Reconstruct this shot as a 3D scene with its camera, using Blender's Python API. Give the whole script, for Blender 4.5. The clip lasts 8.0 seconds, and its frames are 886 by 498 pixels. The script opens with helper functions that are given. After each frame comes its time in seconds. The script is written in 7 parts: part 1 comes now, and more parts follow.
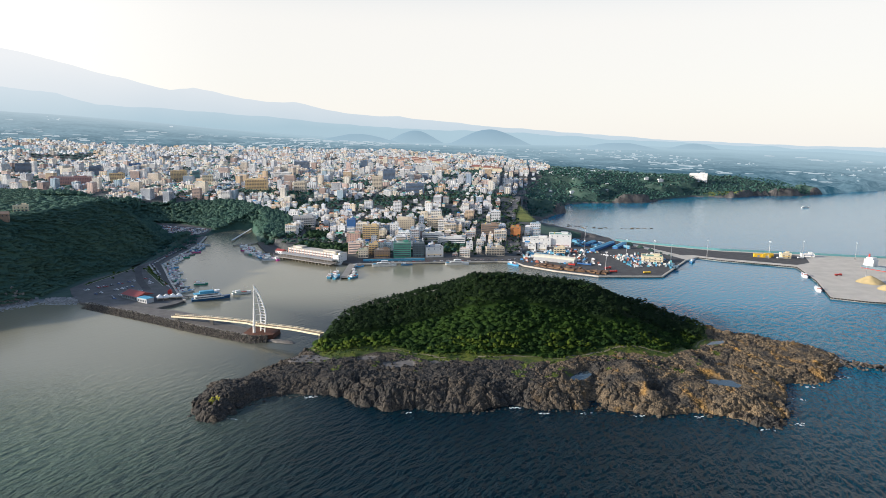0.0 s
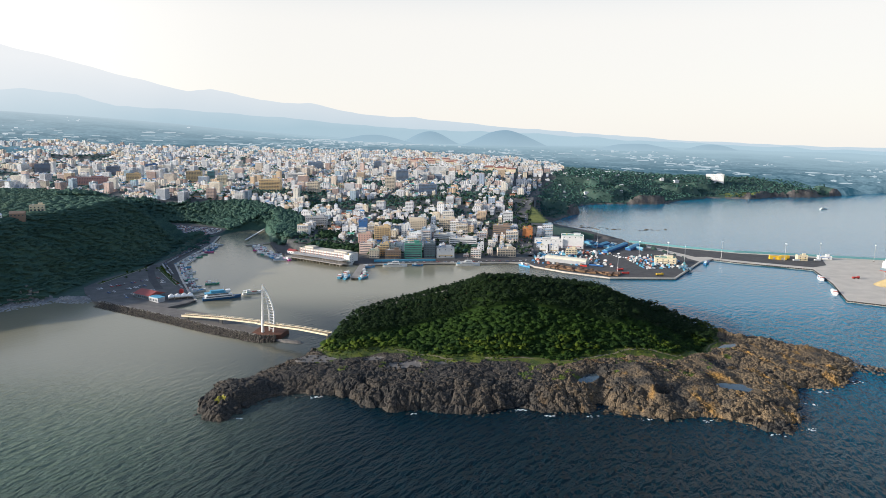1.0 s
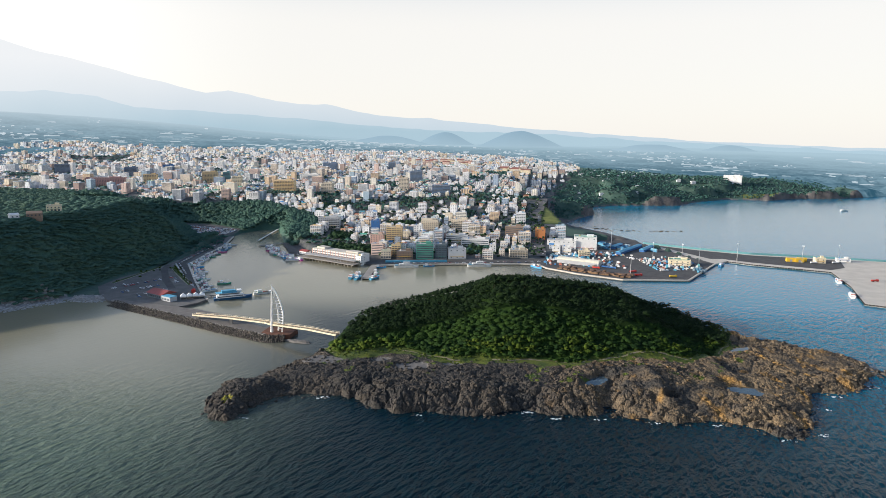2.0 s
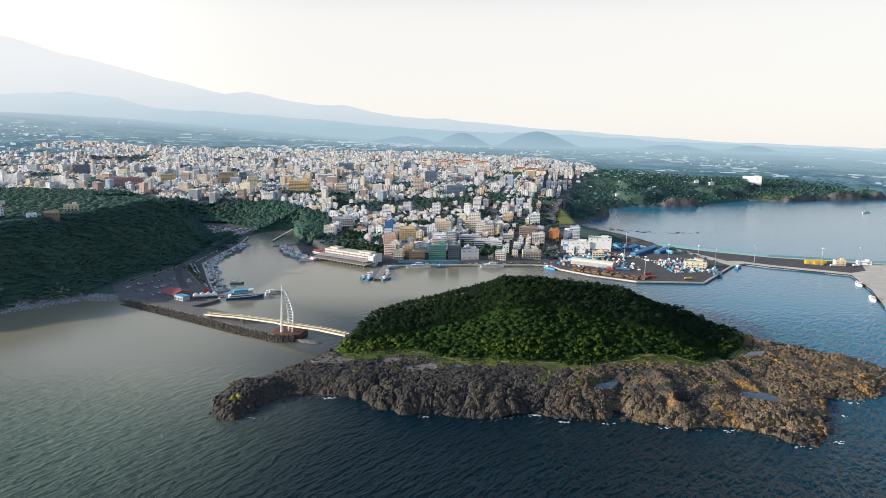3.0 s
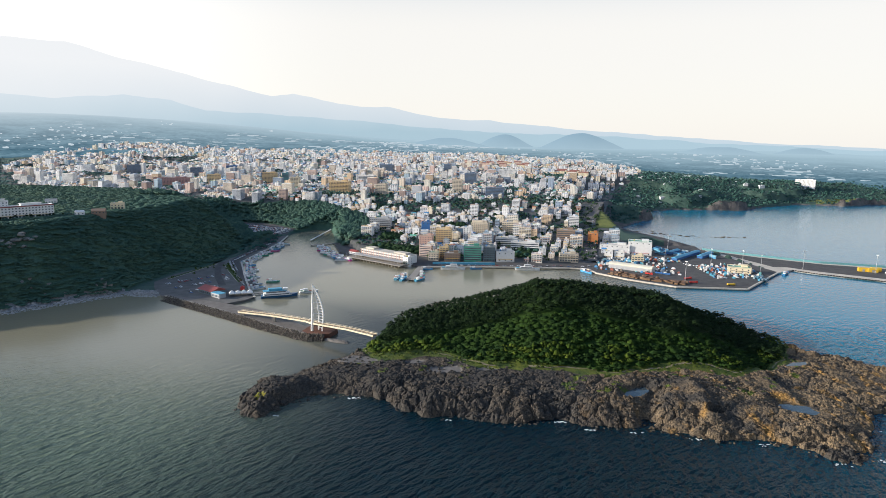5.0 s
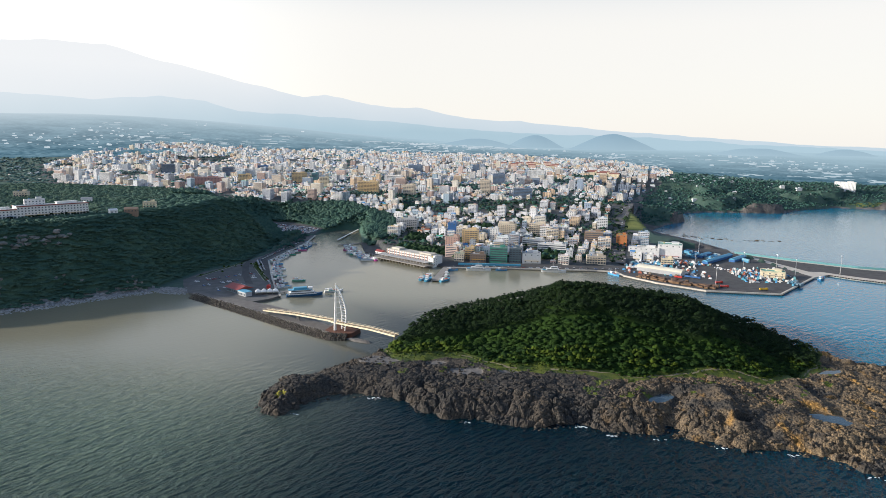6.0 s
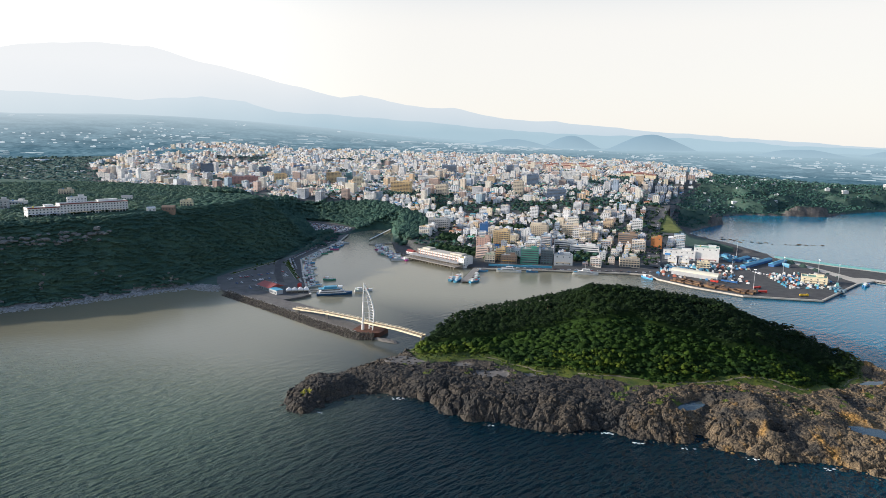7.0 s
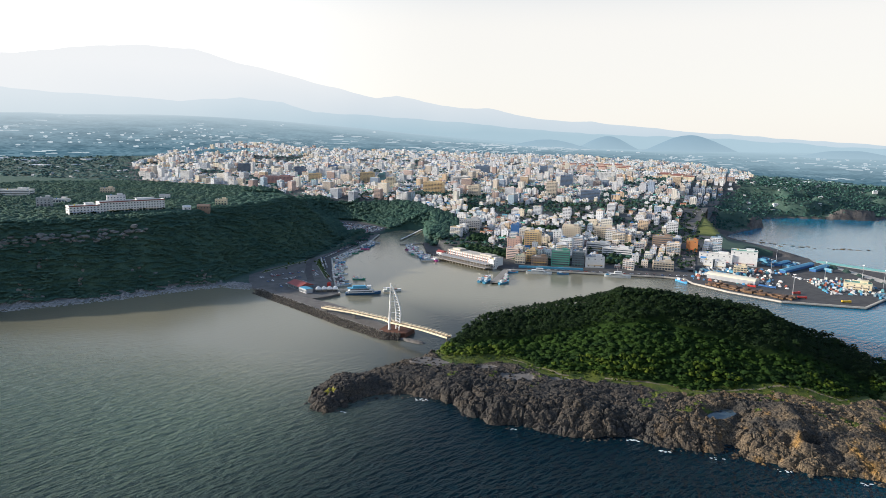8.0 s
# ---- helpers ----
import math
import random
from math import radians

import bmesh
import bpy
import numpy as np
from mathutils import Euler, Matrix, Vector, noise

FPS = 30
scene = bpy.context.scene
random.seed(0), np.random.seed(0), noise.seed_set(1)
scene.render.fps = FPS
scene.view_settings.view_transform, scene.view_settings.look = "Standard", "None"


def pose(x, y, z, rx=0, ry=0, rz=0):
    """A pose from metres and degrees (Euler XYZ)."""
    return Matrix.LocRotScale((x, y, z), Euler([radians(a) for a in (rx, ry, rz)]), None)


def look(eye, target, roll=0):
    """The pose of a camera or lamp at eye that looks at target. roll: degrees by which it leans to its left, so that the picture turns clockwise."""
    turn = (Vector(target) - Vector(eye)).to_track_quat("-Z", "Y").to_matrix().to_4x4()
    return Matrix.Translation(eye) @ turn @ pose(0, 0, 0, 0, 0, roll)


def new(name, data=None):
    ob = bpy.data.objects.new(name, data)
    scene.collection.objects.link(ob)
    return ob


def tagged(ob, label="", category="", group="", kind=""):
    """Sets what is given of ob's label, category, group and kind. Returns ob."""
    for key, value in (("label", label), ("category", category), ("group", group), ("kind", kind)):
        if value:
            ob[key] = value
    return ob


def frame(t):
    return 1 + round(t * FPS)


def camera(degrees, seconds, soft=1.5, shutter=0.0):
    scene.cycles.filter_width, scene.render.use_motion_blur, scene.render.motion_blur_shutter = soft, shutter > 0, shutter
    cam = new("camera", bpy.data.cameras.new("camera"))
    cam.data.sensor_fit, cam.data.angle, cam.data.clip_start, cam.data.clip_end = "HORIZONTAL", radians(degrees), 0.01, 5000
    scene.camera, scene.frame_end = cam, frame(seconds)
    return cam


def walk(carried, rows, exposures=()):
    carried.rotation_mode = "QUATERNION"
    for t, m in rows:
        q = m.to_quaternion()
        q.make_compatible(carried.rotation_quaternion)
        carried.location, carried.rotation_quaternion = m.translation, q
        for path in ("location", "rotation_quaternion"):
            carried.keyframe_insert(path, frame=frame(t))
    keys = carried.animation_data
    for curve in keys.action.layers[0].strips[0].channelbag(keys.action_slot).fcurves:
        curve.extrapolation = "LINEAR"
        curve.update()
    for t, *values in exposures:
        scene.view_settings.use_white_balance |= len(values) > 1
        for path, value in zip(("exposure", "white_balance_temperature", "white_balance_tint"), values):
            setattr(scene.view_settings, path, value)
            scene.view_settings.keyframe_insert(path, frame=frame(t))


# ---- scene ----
cam = camera(70.12, 8.0, soft=0.5)
PATH = [
    (0, (0.00, 0.00, 164.16), (107.116, 979.841, -4.481), 0.83),
    (0.5, (3.13, 0.43, 164.05), (98.760, 981.542, -4.132), 0.83),
    (1, (5.85, 1.09, 163.95), (89.209, 983.376, -3.853), 0.83),
    (1.5, (8.88, 1.57, 163.76), (79.528, 984.970, -3.339), 0.82),
    (3, (17.73, 4.67, 163.45), (49.495, 990.266, -2.651), 0.78),
    (3.5, (20.33, 5.81, 163.16), (36.816, 991.872, -2.410), 0.80),
    (4, (23.18, 6.70, 162.94), (23.184, 992.977, -2.141), 0.83),
    (4.5, (25.91, 7.68, 162.85), (9.034, 993.886, -1.825), 0.85),
    (6, (33.59, 11.89, 162.29), (-49.234, 994.872, -1.693), 0.99),
    (6.5, (36.41, 13.36, 162.31), (-73.154, 993.655, -2.050), 1.06),
    (7, (38.64, 14.73, 162.48), (-98.454, 991.527, -2.075), 1.13),
    (7.5, (41.46, 16.44, 162.41), (-122.543, 989.070, -2.207), 1.18),
    (8, (44.16, 18.26, 162.50), (-146.554, 985.938, -2.483), 1.21),
]
walk(cam, [(t, look(eye, target, roll)) for t, eye, target, roll in PATH])

# ---------------------------------------------------------------- light
world = bpy.data.worlds.new("sky")
scene.world = world
world.use_nodes = True
wn = world.node_tree
sky = wn.nodes.new("ShaderNodeTexSky")
sky.sky_type = "NISHITA"
sky.sun_disc = False
sky.sun_elevation = radians(15)
sky.sun_rotation = radians(-93)
sky.altitude = 100
sky.air_density = 1.0
sky.dust_density = 1.6
sky.ozone_density = 2.0
haze = wn.nodes.new("ShaderNodeMix")
haze.data_type = "RGBA"
haze.inputs[7].default_value = (5.30, 4.92, 4.36, 1)
way = wn.nodes.new("ShaderNodeTexCoord")
up = wn.nodes.new("ShaderNodeSeparateXYZ")
thick = wn.nodes.new("ShaderNodeMapRange")
thick.interpolation_type = "SMOOTHSTEP"
thick.inputs[1].default_value, thick.inputs[2].default_value = 0.16, 0.38
thick.inputs[3].default_value, thick.inputs[4].default_value = 0.9, 0.0
wn.links.new(way.outputs["Generated"], up.inputs[0])
wn.links.new(up.outputs[2], thick.inputs[0])
wn.links.new(thick.outputs[0], haze.inputs[0])
wn.links.new(sky.outputs[0], haze.inputs[6])
# the hazy sky brightens smoothly towards the side of the sun
sunward = wn.nodes.new("ShaderNodeVectorMath")
sunward.operation = "DOT_PRODUCT"
sunward.inputs[1].default_value = (math.sin(radians(-93)), math.cos(radians(-93)), 0)
wn.links.new(way.outputs["Generated"], sunward.inputs[0])
glow = wn.nodes.new("ShaderNodeMapRange")
glow.interpolation_type = "SMOOTHSTEP"
glow.inputs[1].default_value, glow.inputs[2].default_value = 0.1, 1.0
glow.inputs[3].default_value, glow.inputs[4].default_value = 1.0, 1.6
wn.links.new(sunward.outputs["Value"], glow.inputs[0])
bright = wn.nodes.new("ShaderNodeVectorMath")
bright.operation = "SCALE"
wn.links.new(haze.outputs[2], bright.inputs[0])
wn.links.new(glow.outputs[0], bright.inputs["Scale"])
wn.links.new(bright.outputs[0], wn.nodes["Background"].inputs[0])
wn.nodes["Background"].inputs[1].default_value = 0.14
sun_data = bpy.data.lights.new("sun", "SUN")
sun_data.energy = 5.0
sun_data.angle = radians(0.8)
sun_data.color = (1.0, 0.88, 0.73)
sun = new("sun", sun_data)
SUN_AZ, SUN_EL = radians(-93), radians(15)
sun_from = Vector((math.sin(SUN_AZ) * math.cos(SUN_EL), math.cos(SUN_AZ) * math.cos(SUN_EL), math.sin(SUN_EL)))
sun.matrix_world = look(sun_from * 1000, (0, 0, 0))
scene.view_settings.exposure = 0.50
scene.view_settings.use_white_balance = True
scene.view_settings.white_balance_temperature = 6100
scene.view_settings.white_balance_tint = 10


# ---------------------------------------------------------------- number tools
def hashed(ix, iy, seed):
    n = (ix.astype(np.int64) * 374761393 + iy.astype(np.int64) * 668265263 + seed * 974634777) & 0x7FFFFFFF
    n = ((n ^ (n >> 13)) * 1274126177) & 0x7FFFFFFF
    n = ((n ^ (n >> 15)) * 69069) & 0x7FFFFFFF
    return ((n ^ (n >> 16)) & 0xFFFFF) / float(0xFFFFF)


def value_noise(x, y, seed):
    ix, iy = np.floor(x), np.floor(y)
    fx, fy = x - ix, y - iy
    fx, fy = fx * fx * (3 - 2 * fx), fy * fy * (3 - 2 * fy)
    a, b = hashed(ix, iy, seed), hashed(ix + 1, iy, seed)
    c, d = hashed(ix, iy + 1, seed), hashed(ix + 1, iy + 1, seed)
    return (a * (1 - fx) + b * fx) * (1 - fy) + (c * (1 - fx) + d * fx) * fy


def fbm(x, y, size, octaves=4, seed=1):
    total, amp, norm = 0, 1.0, 0.0
    for i in range(octaves):
        total = total + amp * value_noise(x / size * 2 ** i, y / size * 2 ** i, seed + i)
        norm += amp
        amp *= 0.5
    return total / norm


def cells(x, y, size, seed=1):
    """Distance to the nearest and second feature point, and that point's random number."""
    gx, gy = np.floor(x / size), np.floor(y / size)
    f1 = np.full(np.shape(x), 9.0)
    f2 = np.full(np.shape(x), 9.0)
    own = np.zeros(np.shape(x))
    for i in (-1, 0, 1):
        for j in (-1, 0, 1):
            cx, cy = gx + i, gy + j
            d = np.hypot(cx + hashed(cx, cy, seed) - x / size, cy + hashed(cx, cy, seed + 7) - y / size)
            near = d < f1
            f2 = np.where(near, f1, np.minimum(f2, d))
            own = np.where(near, hashed(cx, cy, seed + 13), own)
            f1 = np.where(near, d, f1)
    return f1, f2, own


def smooth(a, b, x):
    t = np.clip((x - a) / (b - a), 0, 1)
    return t * t * (3 - 2 * t)


def inside_depth(poly, x, y):
    """Distance to the outline of a polygon, positive inside."""
    x, y = np.asarray(x, float), np.asarray(y, float)
    best = np.full(x.shape, 1e9)
    odd = np.zeros(x.shape, bool)
    for (ax, ay), (bx, by) in zip(poly, poly[1:] + poly[:1]):
        ex, ey = bx - ax, by - ay
        t = np.clip(((x - ax) * ex + (y - ay) * ey) / (ex * ex + ey * ey), 0, 1)
        best = np.minimum(best, np.hypot(x - ax - t * ex, y - ay - t * ey))
        if ay != by:
            odd ^= ((ay > y) != (by > y)) & (x < ex * (y - ay) / ey + ax)
    return np.where(odd, best, -best)


def fast_mesh(name, verts, faces, materials, slots=None, smooth_shade=False):
    """A mesh from arrays of points and of triangles or quads."""
    me = bpy.data.meshes.new(name)
    verts, faces = np.asarray(verts, np.float32), np.asarray(faces, np.int32)
    n, k = faces.shape
    me.vertices.add(len(verts))
    me.vertices.foreach_set("co", verts.ravel())
    me.loops.add(n * k)
    me.loops.foreach_set("vertex_index", faces.ravel())
    me.polygons.add(n)
    me.polygons.foreach_set("loop_start", np.arange(0, n * k, k, dtype=np.int32))
    if slots is not None:
        me.polygons.foreach_set("material_index", np.asarray(slots, np.int32))
    me.polygons.foreach_set("use_smooth", np.full(n, smooth_shade))
    for m in materials:
        me.materials.append(m)
    me.update(calc_edges=True)
    return me


class Shape:
    """Collects boxes, prisms and tubes into one mesh."""

    def __init__(self):
        self.v, self.f, self.m = [], [], []

    def box(self, x0, x1, y0, y1, z0, z1, m=0, bottom=False):
        i = len(self.v)
        self.v += [(x0, y0, z0), (x1, y0, z0), (x1, y1, z0), (x0, y1, z0), (x0, y0, z1), (x1, y0, z1), (x1, y1, z1), (x0, y1, z1)]
        fs = [(4, 5, 6, 7), (0, 1, 5, 4), (1, 2, 6, 5), (2, 3, 7, 6), (3, 0, 4, 7)] + ([(3, 2, 1, 0)] if bottom else [])
        self.f += [tuple(i + k for k in q) for q in fs]
        self.m += [m] * len(fs)
        return self

    def prism(self, poly, z0, z1, m=0, top=True, taper=1.0):
        i, n = len(self.v), len(poly)
        cx, cy = sum(p[0] for p in poly) / n, sum(p[1] for p in poly) / n
        self.v += [(x, y, z0) for x, y in poly]
        self.v += [(cx + (x - cx) * taper, cy + (y - cy) * taper, z1) for x, y in poly]
        for k in range(n):
            self.f.append((i + k, i + (k + 1) % n, i + n + (k + 1) % n, i + n + k))
            self.m.append(m)
        if top:
            self.f.append(tuple(i + n + k for k in range(n)))
            self.m.append(m)
        return self

    def gable(self, x0, x1, y0, y1, z0, z1, m=0, over=0.4):
        """A pitched roof whose ridge runs along x."""
        i, c = len(self.v), (y0 + y1) / 2
        x0, x1, y0, y1 = x0 - over, x1 + over, y0 - over, y1 + over
        self.v += [(x0, y0, z0), (x1, y0, z0), (x1, y1, z0), (x0, y1, z0), (x0, c, z1), (x1, c, z1)]
        self.f += [(i, i + 1, i + 5, i + 4), (i + 2, i + 3, i + 4, i + 5), (i, i + 4, i + 3), (i + 1, i + 2, i + 5), (i, i + 3, i + 2, i + 1)]
        self.m += [m] * 5
        return self

    def tube(self, a, b, r0, r1=None, n=6, m=0):
        a, b = Vector(a), Vector(b)
        r1 = r0 if r1 is None else r1
        q = (b - a).to_track_quat("Z", "Y")
        i = len(self.v)
        for p, r in ((a, r0), (b, r1)):
            for k in range(n):
                w = q @ Vector((math.cos(2 * math.pi * k / n) * r, math.sin(2 * math.pi * k / n) * r, 0))
                self.v.append(tuple(p + w))
        for k in range(n):
            self.f.append((i + k, i + (k + 1) % n, i + n + (k + 1) % n, i + n + k))
        self.f += [tuple(i + k for k in reversed(range(n))), tuple(i + n + k for k in range(n))]
        self.m += [m] * (n + 2)
        return self

    def hull(self, sections, m=0):
        """Skins a row of closed outlines, each a list of points."""
        n = len(sections[0])
        i = len(self.v)
        for s in sections:
            self.v += [tuple(p) for p in s]
        for a in range(len(sections) - 1):
            for k in range(n):
                self.f.append((i + a * n + k, i + a * n + (k + 1) % n, i + (a + 1) * n + (k + 1) % n, i + (a + 1) * n + k))
                self.m.append(m)
        self.f += [tuple(i + k for k in reversed(range(n))), tuple(i + (len(sections) - 1) * n + k for k in range(n))]
        self.m += [m, m]
        return self

    def mesh(self, name, *materials):
        me = bpy.data.meshes.new(name)
        me.from_pydata(self.v, [], self.f)
        for m in materials:
            me.materials.append(m)
        me.polygons.foreach_set("material_index", self.m)
        bm = bmesh.new()
        bm.from_mesh(me)
        bmesh.ops.recalc_face_normals(bm, faces=bm.faces)
        bm.to_mesh(me)
        bm.free()
        return me


def part(name, mesh, parent, label="", at=None):
    ob = new(name, mesh)
    ob.parent = parent
    if at is not None:
        ob.matrix_basis = at
    if label:
        tagged(ob, label)
    return ob


def thing(name, label, category, at=None, group="", kind="", mesh=None):
    ob = new(name, mesh)
    if at is not None:
        ob.matrix_basis = at
    return tagged(ob, label, category, group, kind)


# ---------------------------------------------------------------- materials
def surface(name, low, high, size=4.0, fine=0.4, rough=0.85, metal=0.0, bump=0.3, spec=0.3, palette=(), by="object", contrast=1.0, fine_mix=0.35):
    """Two scales of noise between two colours; a palette picks a tint for each object or each island."""
    m = bpy.data.materials.new(name)
    m.use_nodes = True
    nt = m.node_tree
    bs = nt.nodes["Principled BSDF"]
    geo = nt.nodes.new("ShaderNodeNewGeometry")
    mixes = []
    for s, d in ((1 / size, 5), (1 / fine, 3)):
        n = nt.nodes.new("ShaderNodeTexNoise")
        n.inputs["Scale"].default_value = s
        n.inputs["Detail"].default_value = d
        nt.links.new(geo.outputs["Position"], n.inputs["Vector"])
        mixes.append(n)
    blend = nt.nodes.new("ShaderNodeMix")
    blend.data_type = "FLOAT"
    blend.inputs[0].default_value = fine_mix
    nt.links.new(mixes[0].outputs[0], blend.inputs[2])
    nt.links.new(mixes[1].outputs[0], blend.inputs[3])
    ramp = nt.nodes.new("ShaderNodeMapRange")
    ramp.inputs[1].default_value = 0.5 - 0.2 / contrast
    ramp.inputs[2].default_value = 0.5 + 0.2 / contrast
    nt.links.new(blend.outputs[0], ramp.inputs[0])
    col = nt.nodes.new("ShaderNodeMix")
    col.data_type = "RGBA"
    col.inputs[6].default_value = (*low, 1)
    col.inputs[7].default_value = (*high, 1)
    nt.links.new(ramp.outputs[0], col.inputs[0])
    out = col.outputs[2]
    if palette:
        if by == "object":
            info = nt.nodes.new("ShaderNodeObjectInfo")
            pick = info.outputs["Random"]
        else:
            pick = geo.outputs["Random Per Island"]
        pr = nt.nodes.new("ShaderNodeValToRGB")
        pr.color_ramp.interpolation = "CONSTANT"
        while len(pr.color_ramp.elements) < len(palette):
            pr.color_ramp.elements.new(0.5)
        for i, (e, c) in enumerate(zip(pr.color_ramp.elements, palette)):
            e.position, e.color = i / len(palette), (*c, 1)
        nt.links.new(pick, pr.inputs[0])
        mul = nt.nodes.new("ShaderNodeMix")
        mul.data_type, mul.blend_type = "RGBA", "MULTIPLY"
        mul.inputs[0].default_value = 1
        nt.links.new(pr.outputs[0], mul.inputs[6])
        nt.links.new(out, mul.inputs[7])
        out = mul.outputs[2]
    nt.links.new(out, bs.inputs["Base Color"])
    bs.inputs["Roughness"].default_value = rough
    bs.inputs["Metallic"].default_value = metal
    bs.inputs["Specular IOR Level"].default_value = spec
    if bump:
        b = nt.nodes.new("ShaderNodeBump")
        b.inputs["Strength"].default_value = bump
        b.inputs["Distance"].default_value = fine * 0.5
        nt.links.new(mixes[1].outputs[0], b.inputs["Height"])
        nt.links.new(b.outputs[0], bs.inputs["Normal"])
    return m


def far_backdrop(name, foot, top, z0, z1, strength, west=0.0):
    """For the far distance alone: haze painted as emission that pales with height and towards the low sun in the west.
    """
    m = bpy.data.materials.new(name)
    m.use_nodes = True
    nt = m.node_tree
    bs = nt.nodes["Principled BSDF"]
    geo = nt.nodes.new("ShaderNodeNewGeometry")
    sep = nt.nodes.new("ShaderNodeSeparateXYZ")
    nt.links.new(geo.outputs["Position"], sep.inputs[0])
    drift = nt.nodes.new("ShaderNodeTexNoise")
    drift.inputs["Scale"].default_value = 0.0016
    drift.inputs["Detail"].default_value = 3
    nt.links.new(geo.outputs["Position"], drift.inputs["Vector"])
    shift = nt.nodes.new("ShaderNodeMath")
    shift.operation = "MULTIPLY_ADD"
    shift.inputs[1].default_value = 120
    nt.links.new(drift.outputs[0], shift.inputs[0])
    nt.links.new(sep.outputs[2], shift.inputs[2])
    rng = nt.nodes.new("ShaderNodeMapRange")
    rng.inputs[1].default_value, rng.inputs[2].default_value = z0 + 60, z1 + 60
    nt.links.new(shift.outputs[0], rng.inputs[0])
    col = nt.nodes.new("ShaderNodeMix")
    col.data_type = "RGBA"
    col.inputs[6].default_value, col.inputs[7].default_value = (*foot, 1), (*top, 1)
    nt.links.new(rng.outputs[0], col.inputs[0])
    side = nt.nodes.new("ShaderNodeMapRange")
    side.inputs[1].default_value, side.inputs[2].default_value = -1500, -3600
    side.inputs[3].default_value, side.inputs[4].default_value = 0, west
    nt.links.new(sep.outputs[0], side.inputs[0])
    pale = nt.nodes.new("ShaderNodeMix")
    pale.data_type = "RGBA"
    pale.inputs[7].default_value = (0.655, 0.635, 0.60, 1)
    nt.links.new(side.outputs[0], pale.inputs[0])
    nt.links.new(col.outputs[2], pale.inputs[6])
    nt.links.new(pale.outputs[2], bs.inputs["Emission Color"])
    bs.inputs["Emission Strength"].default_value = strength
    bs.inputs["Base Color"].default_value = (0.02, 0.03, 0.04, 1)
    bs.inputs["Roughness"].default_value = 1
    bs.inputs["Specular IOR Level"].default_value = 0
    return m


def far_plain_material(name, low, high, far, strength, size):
    """For the far distance alone: patchy land with blue haze painted as emission, paler the farther it lies."""
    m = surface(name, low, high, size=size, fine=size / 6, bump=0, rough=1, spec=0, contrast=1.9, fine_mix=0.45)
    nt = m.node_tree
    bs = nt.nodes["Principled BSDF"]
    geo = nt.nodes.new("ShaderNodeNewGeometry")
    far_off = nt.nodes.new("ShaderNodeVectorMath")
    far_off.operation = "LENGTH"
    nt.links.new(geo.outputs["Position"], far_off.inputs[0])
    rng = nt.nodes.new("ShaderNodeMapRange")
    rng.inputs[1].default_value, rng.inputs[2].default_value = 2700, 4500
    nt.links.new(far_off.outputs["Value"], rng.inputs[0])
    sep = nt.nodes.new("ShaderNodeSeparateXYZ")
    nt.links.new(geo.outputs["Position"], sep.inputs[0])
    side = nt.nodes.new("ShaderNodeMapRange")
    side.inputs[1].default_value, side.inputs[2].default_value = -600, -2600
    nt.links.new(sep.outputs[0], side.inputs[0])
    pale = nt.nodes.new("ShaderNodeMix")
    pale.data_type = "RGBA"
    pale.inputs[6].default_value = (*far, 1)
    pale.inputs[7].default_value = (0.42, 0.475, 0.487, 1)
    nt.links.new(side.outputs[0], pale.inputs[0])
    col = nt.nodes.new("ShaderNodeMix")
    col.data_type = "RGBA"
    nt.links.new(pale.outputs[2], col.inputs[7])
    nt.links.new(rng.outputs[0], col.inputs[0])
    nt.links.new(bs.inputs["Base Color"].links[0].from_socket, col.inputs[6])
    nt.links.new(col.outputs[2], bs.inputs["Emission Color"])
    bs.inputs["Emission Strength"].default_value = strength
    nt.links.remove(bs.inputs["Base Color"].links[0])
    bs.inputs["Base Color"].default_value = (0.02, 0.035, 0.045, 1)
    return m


def foliage(name, low, high, size, lift=(0.62, 1.25), fine=0.7):
    """Leaves whose green drifts from grove to grove, with a fine leafy grain."""
    m = surface(name, low, high, size=size, fine=size / 4, rough=0.9, bump=0, spec=0.1, contrast=1.5)
    nt = m.node_tree
    bs = nt.nodes["Principled BSDF"]
    geo = nt.nodes.new("ShaderNodeNewGeometry")
    grain = nt.nodes.new("ShaderNodeTexNoise")
    grain.inputs["Scale"].default_value = 1 / fine
    grain.inputs["Detail"].default_value = 4
    nt.links.new(geo.outputs["Position"], grain.inputs["Vector"])
    span = nt.nodes.new("ShaderNodeMapRange")
    span.inputs[1].default_value, span.inputs[2].default_value = 0.3, 0.7
    span.inputs[3].default_value, span.inputs[4].default_value = lift
    nt.links.new(grain.outputs[0], span.inputs[0])
    mul = nt.nodes.new("ShaderNodeVectorMath")
    mul.operation = "SCALE"
    nt.links.new(bs.inputs["Base Color"].links[0].from_socket, mul.inputs[0])
    nt.links.new(span.outputs[0], mul.inputs["Scale"])
    nt.links.new(mul.outputs[0], bs.inputs["Base Color"])
    b = nt.nodes.new("ShaderNodeBump")
    b.inputs["Strength"].default_value = 0.35
    b.inputs["Distance"].default_value = fine * 0.4
    nt.links.new(grain.outputs[0], b.inputs["Height"])
    nt.links.new(b.outputs[0], bs.inputs["Normal"])
    return m


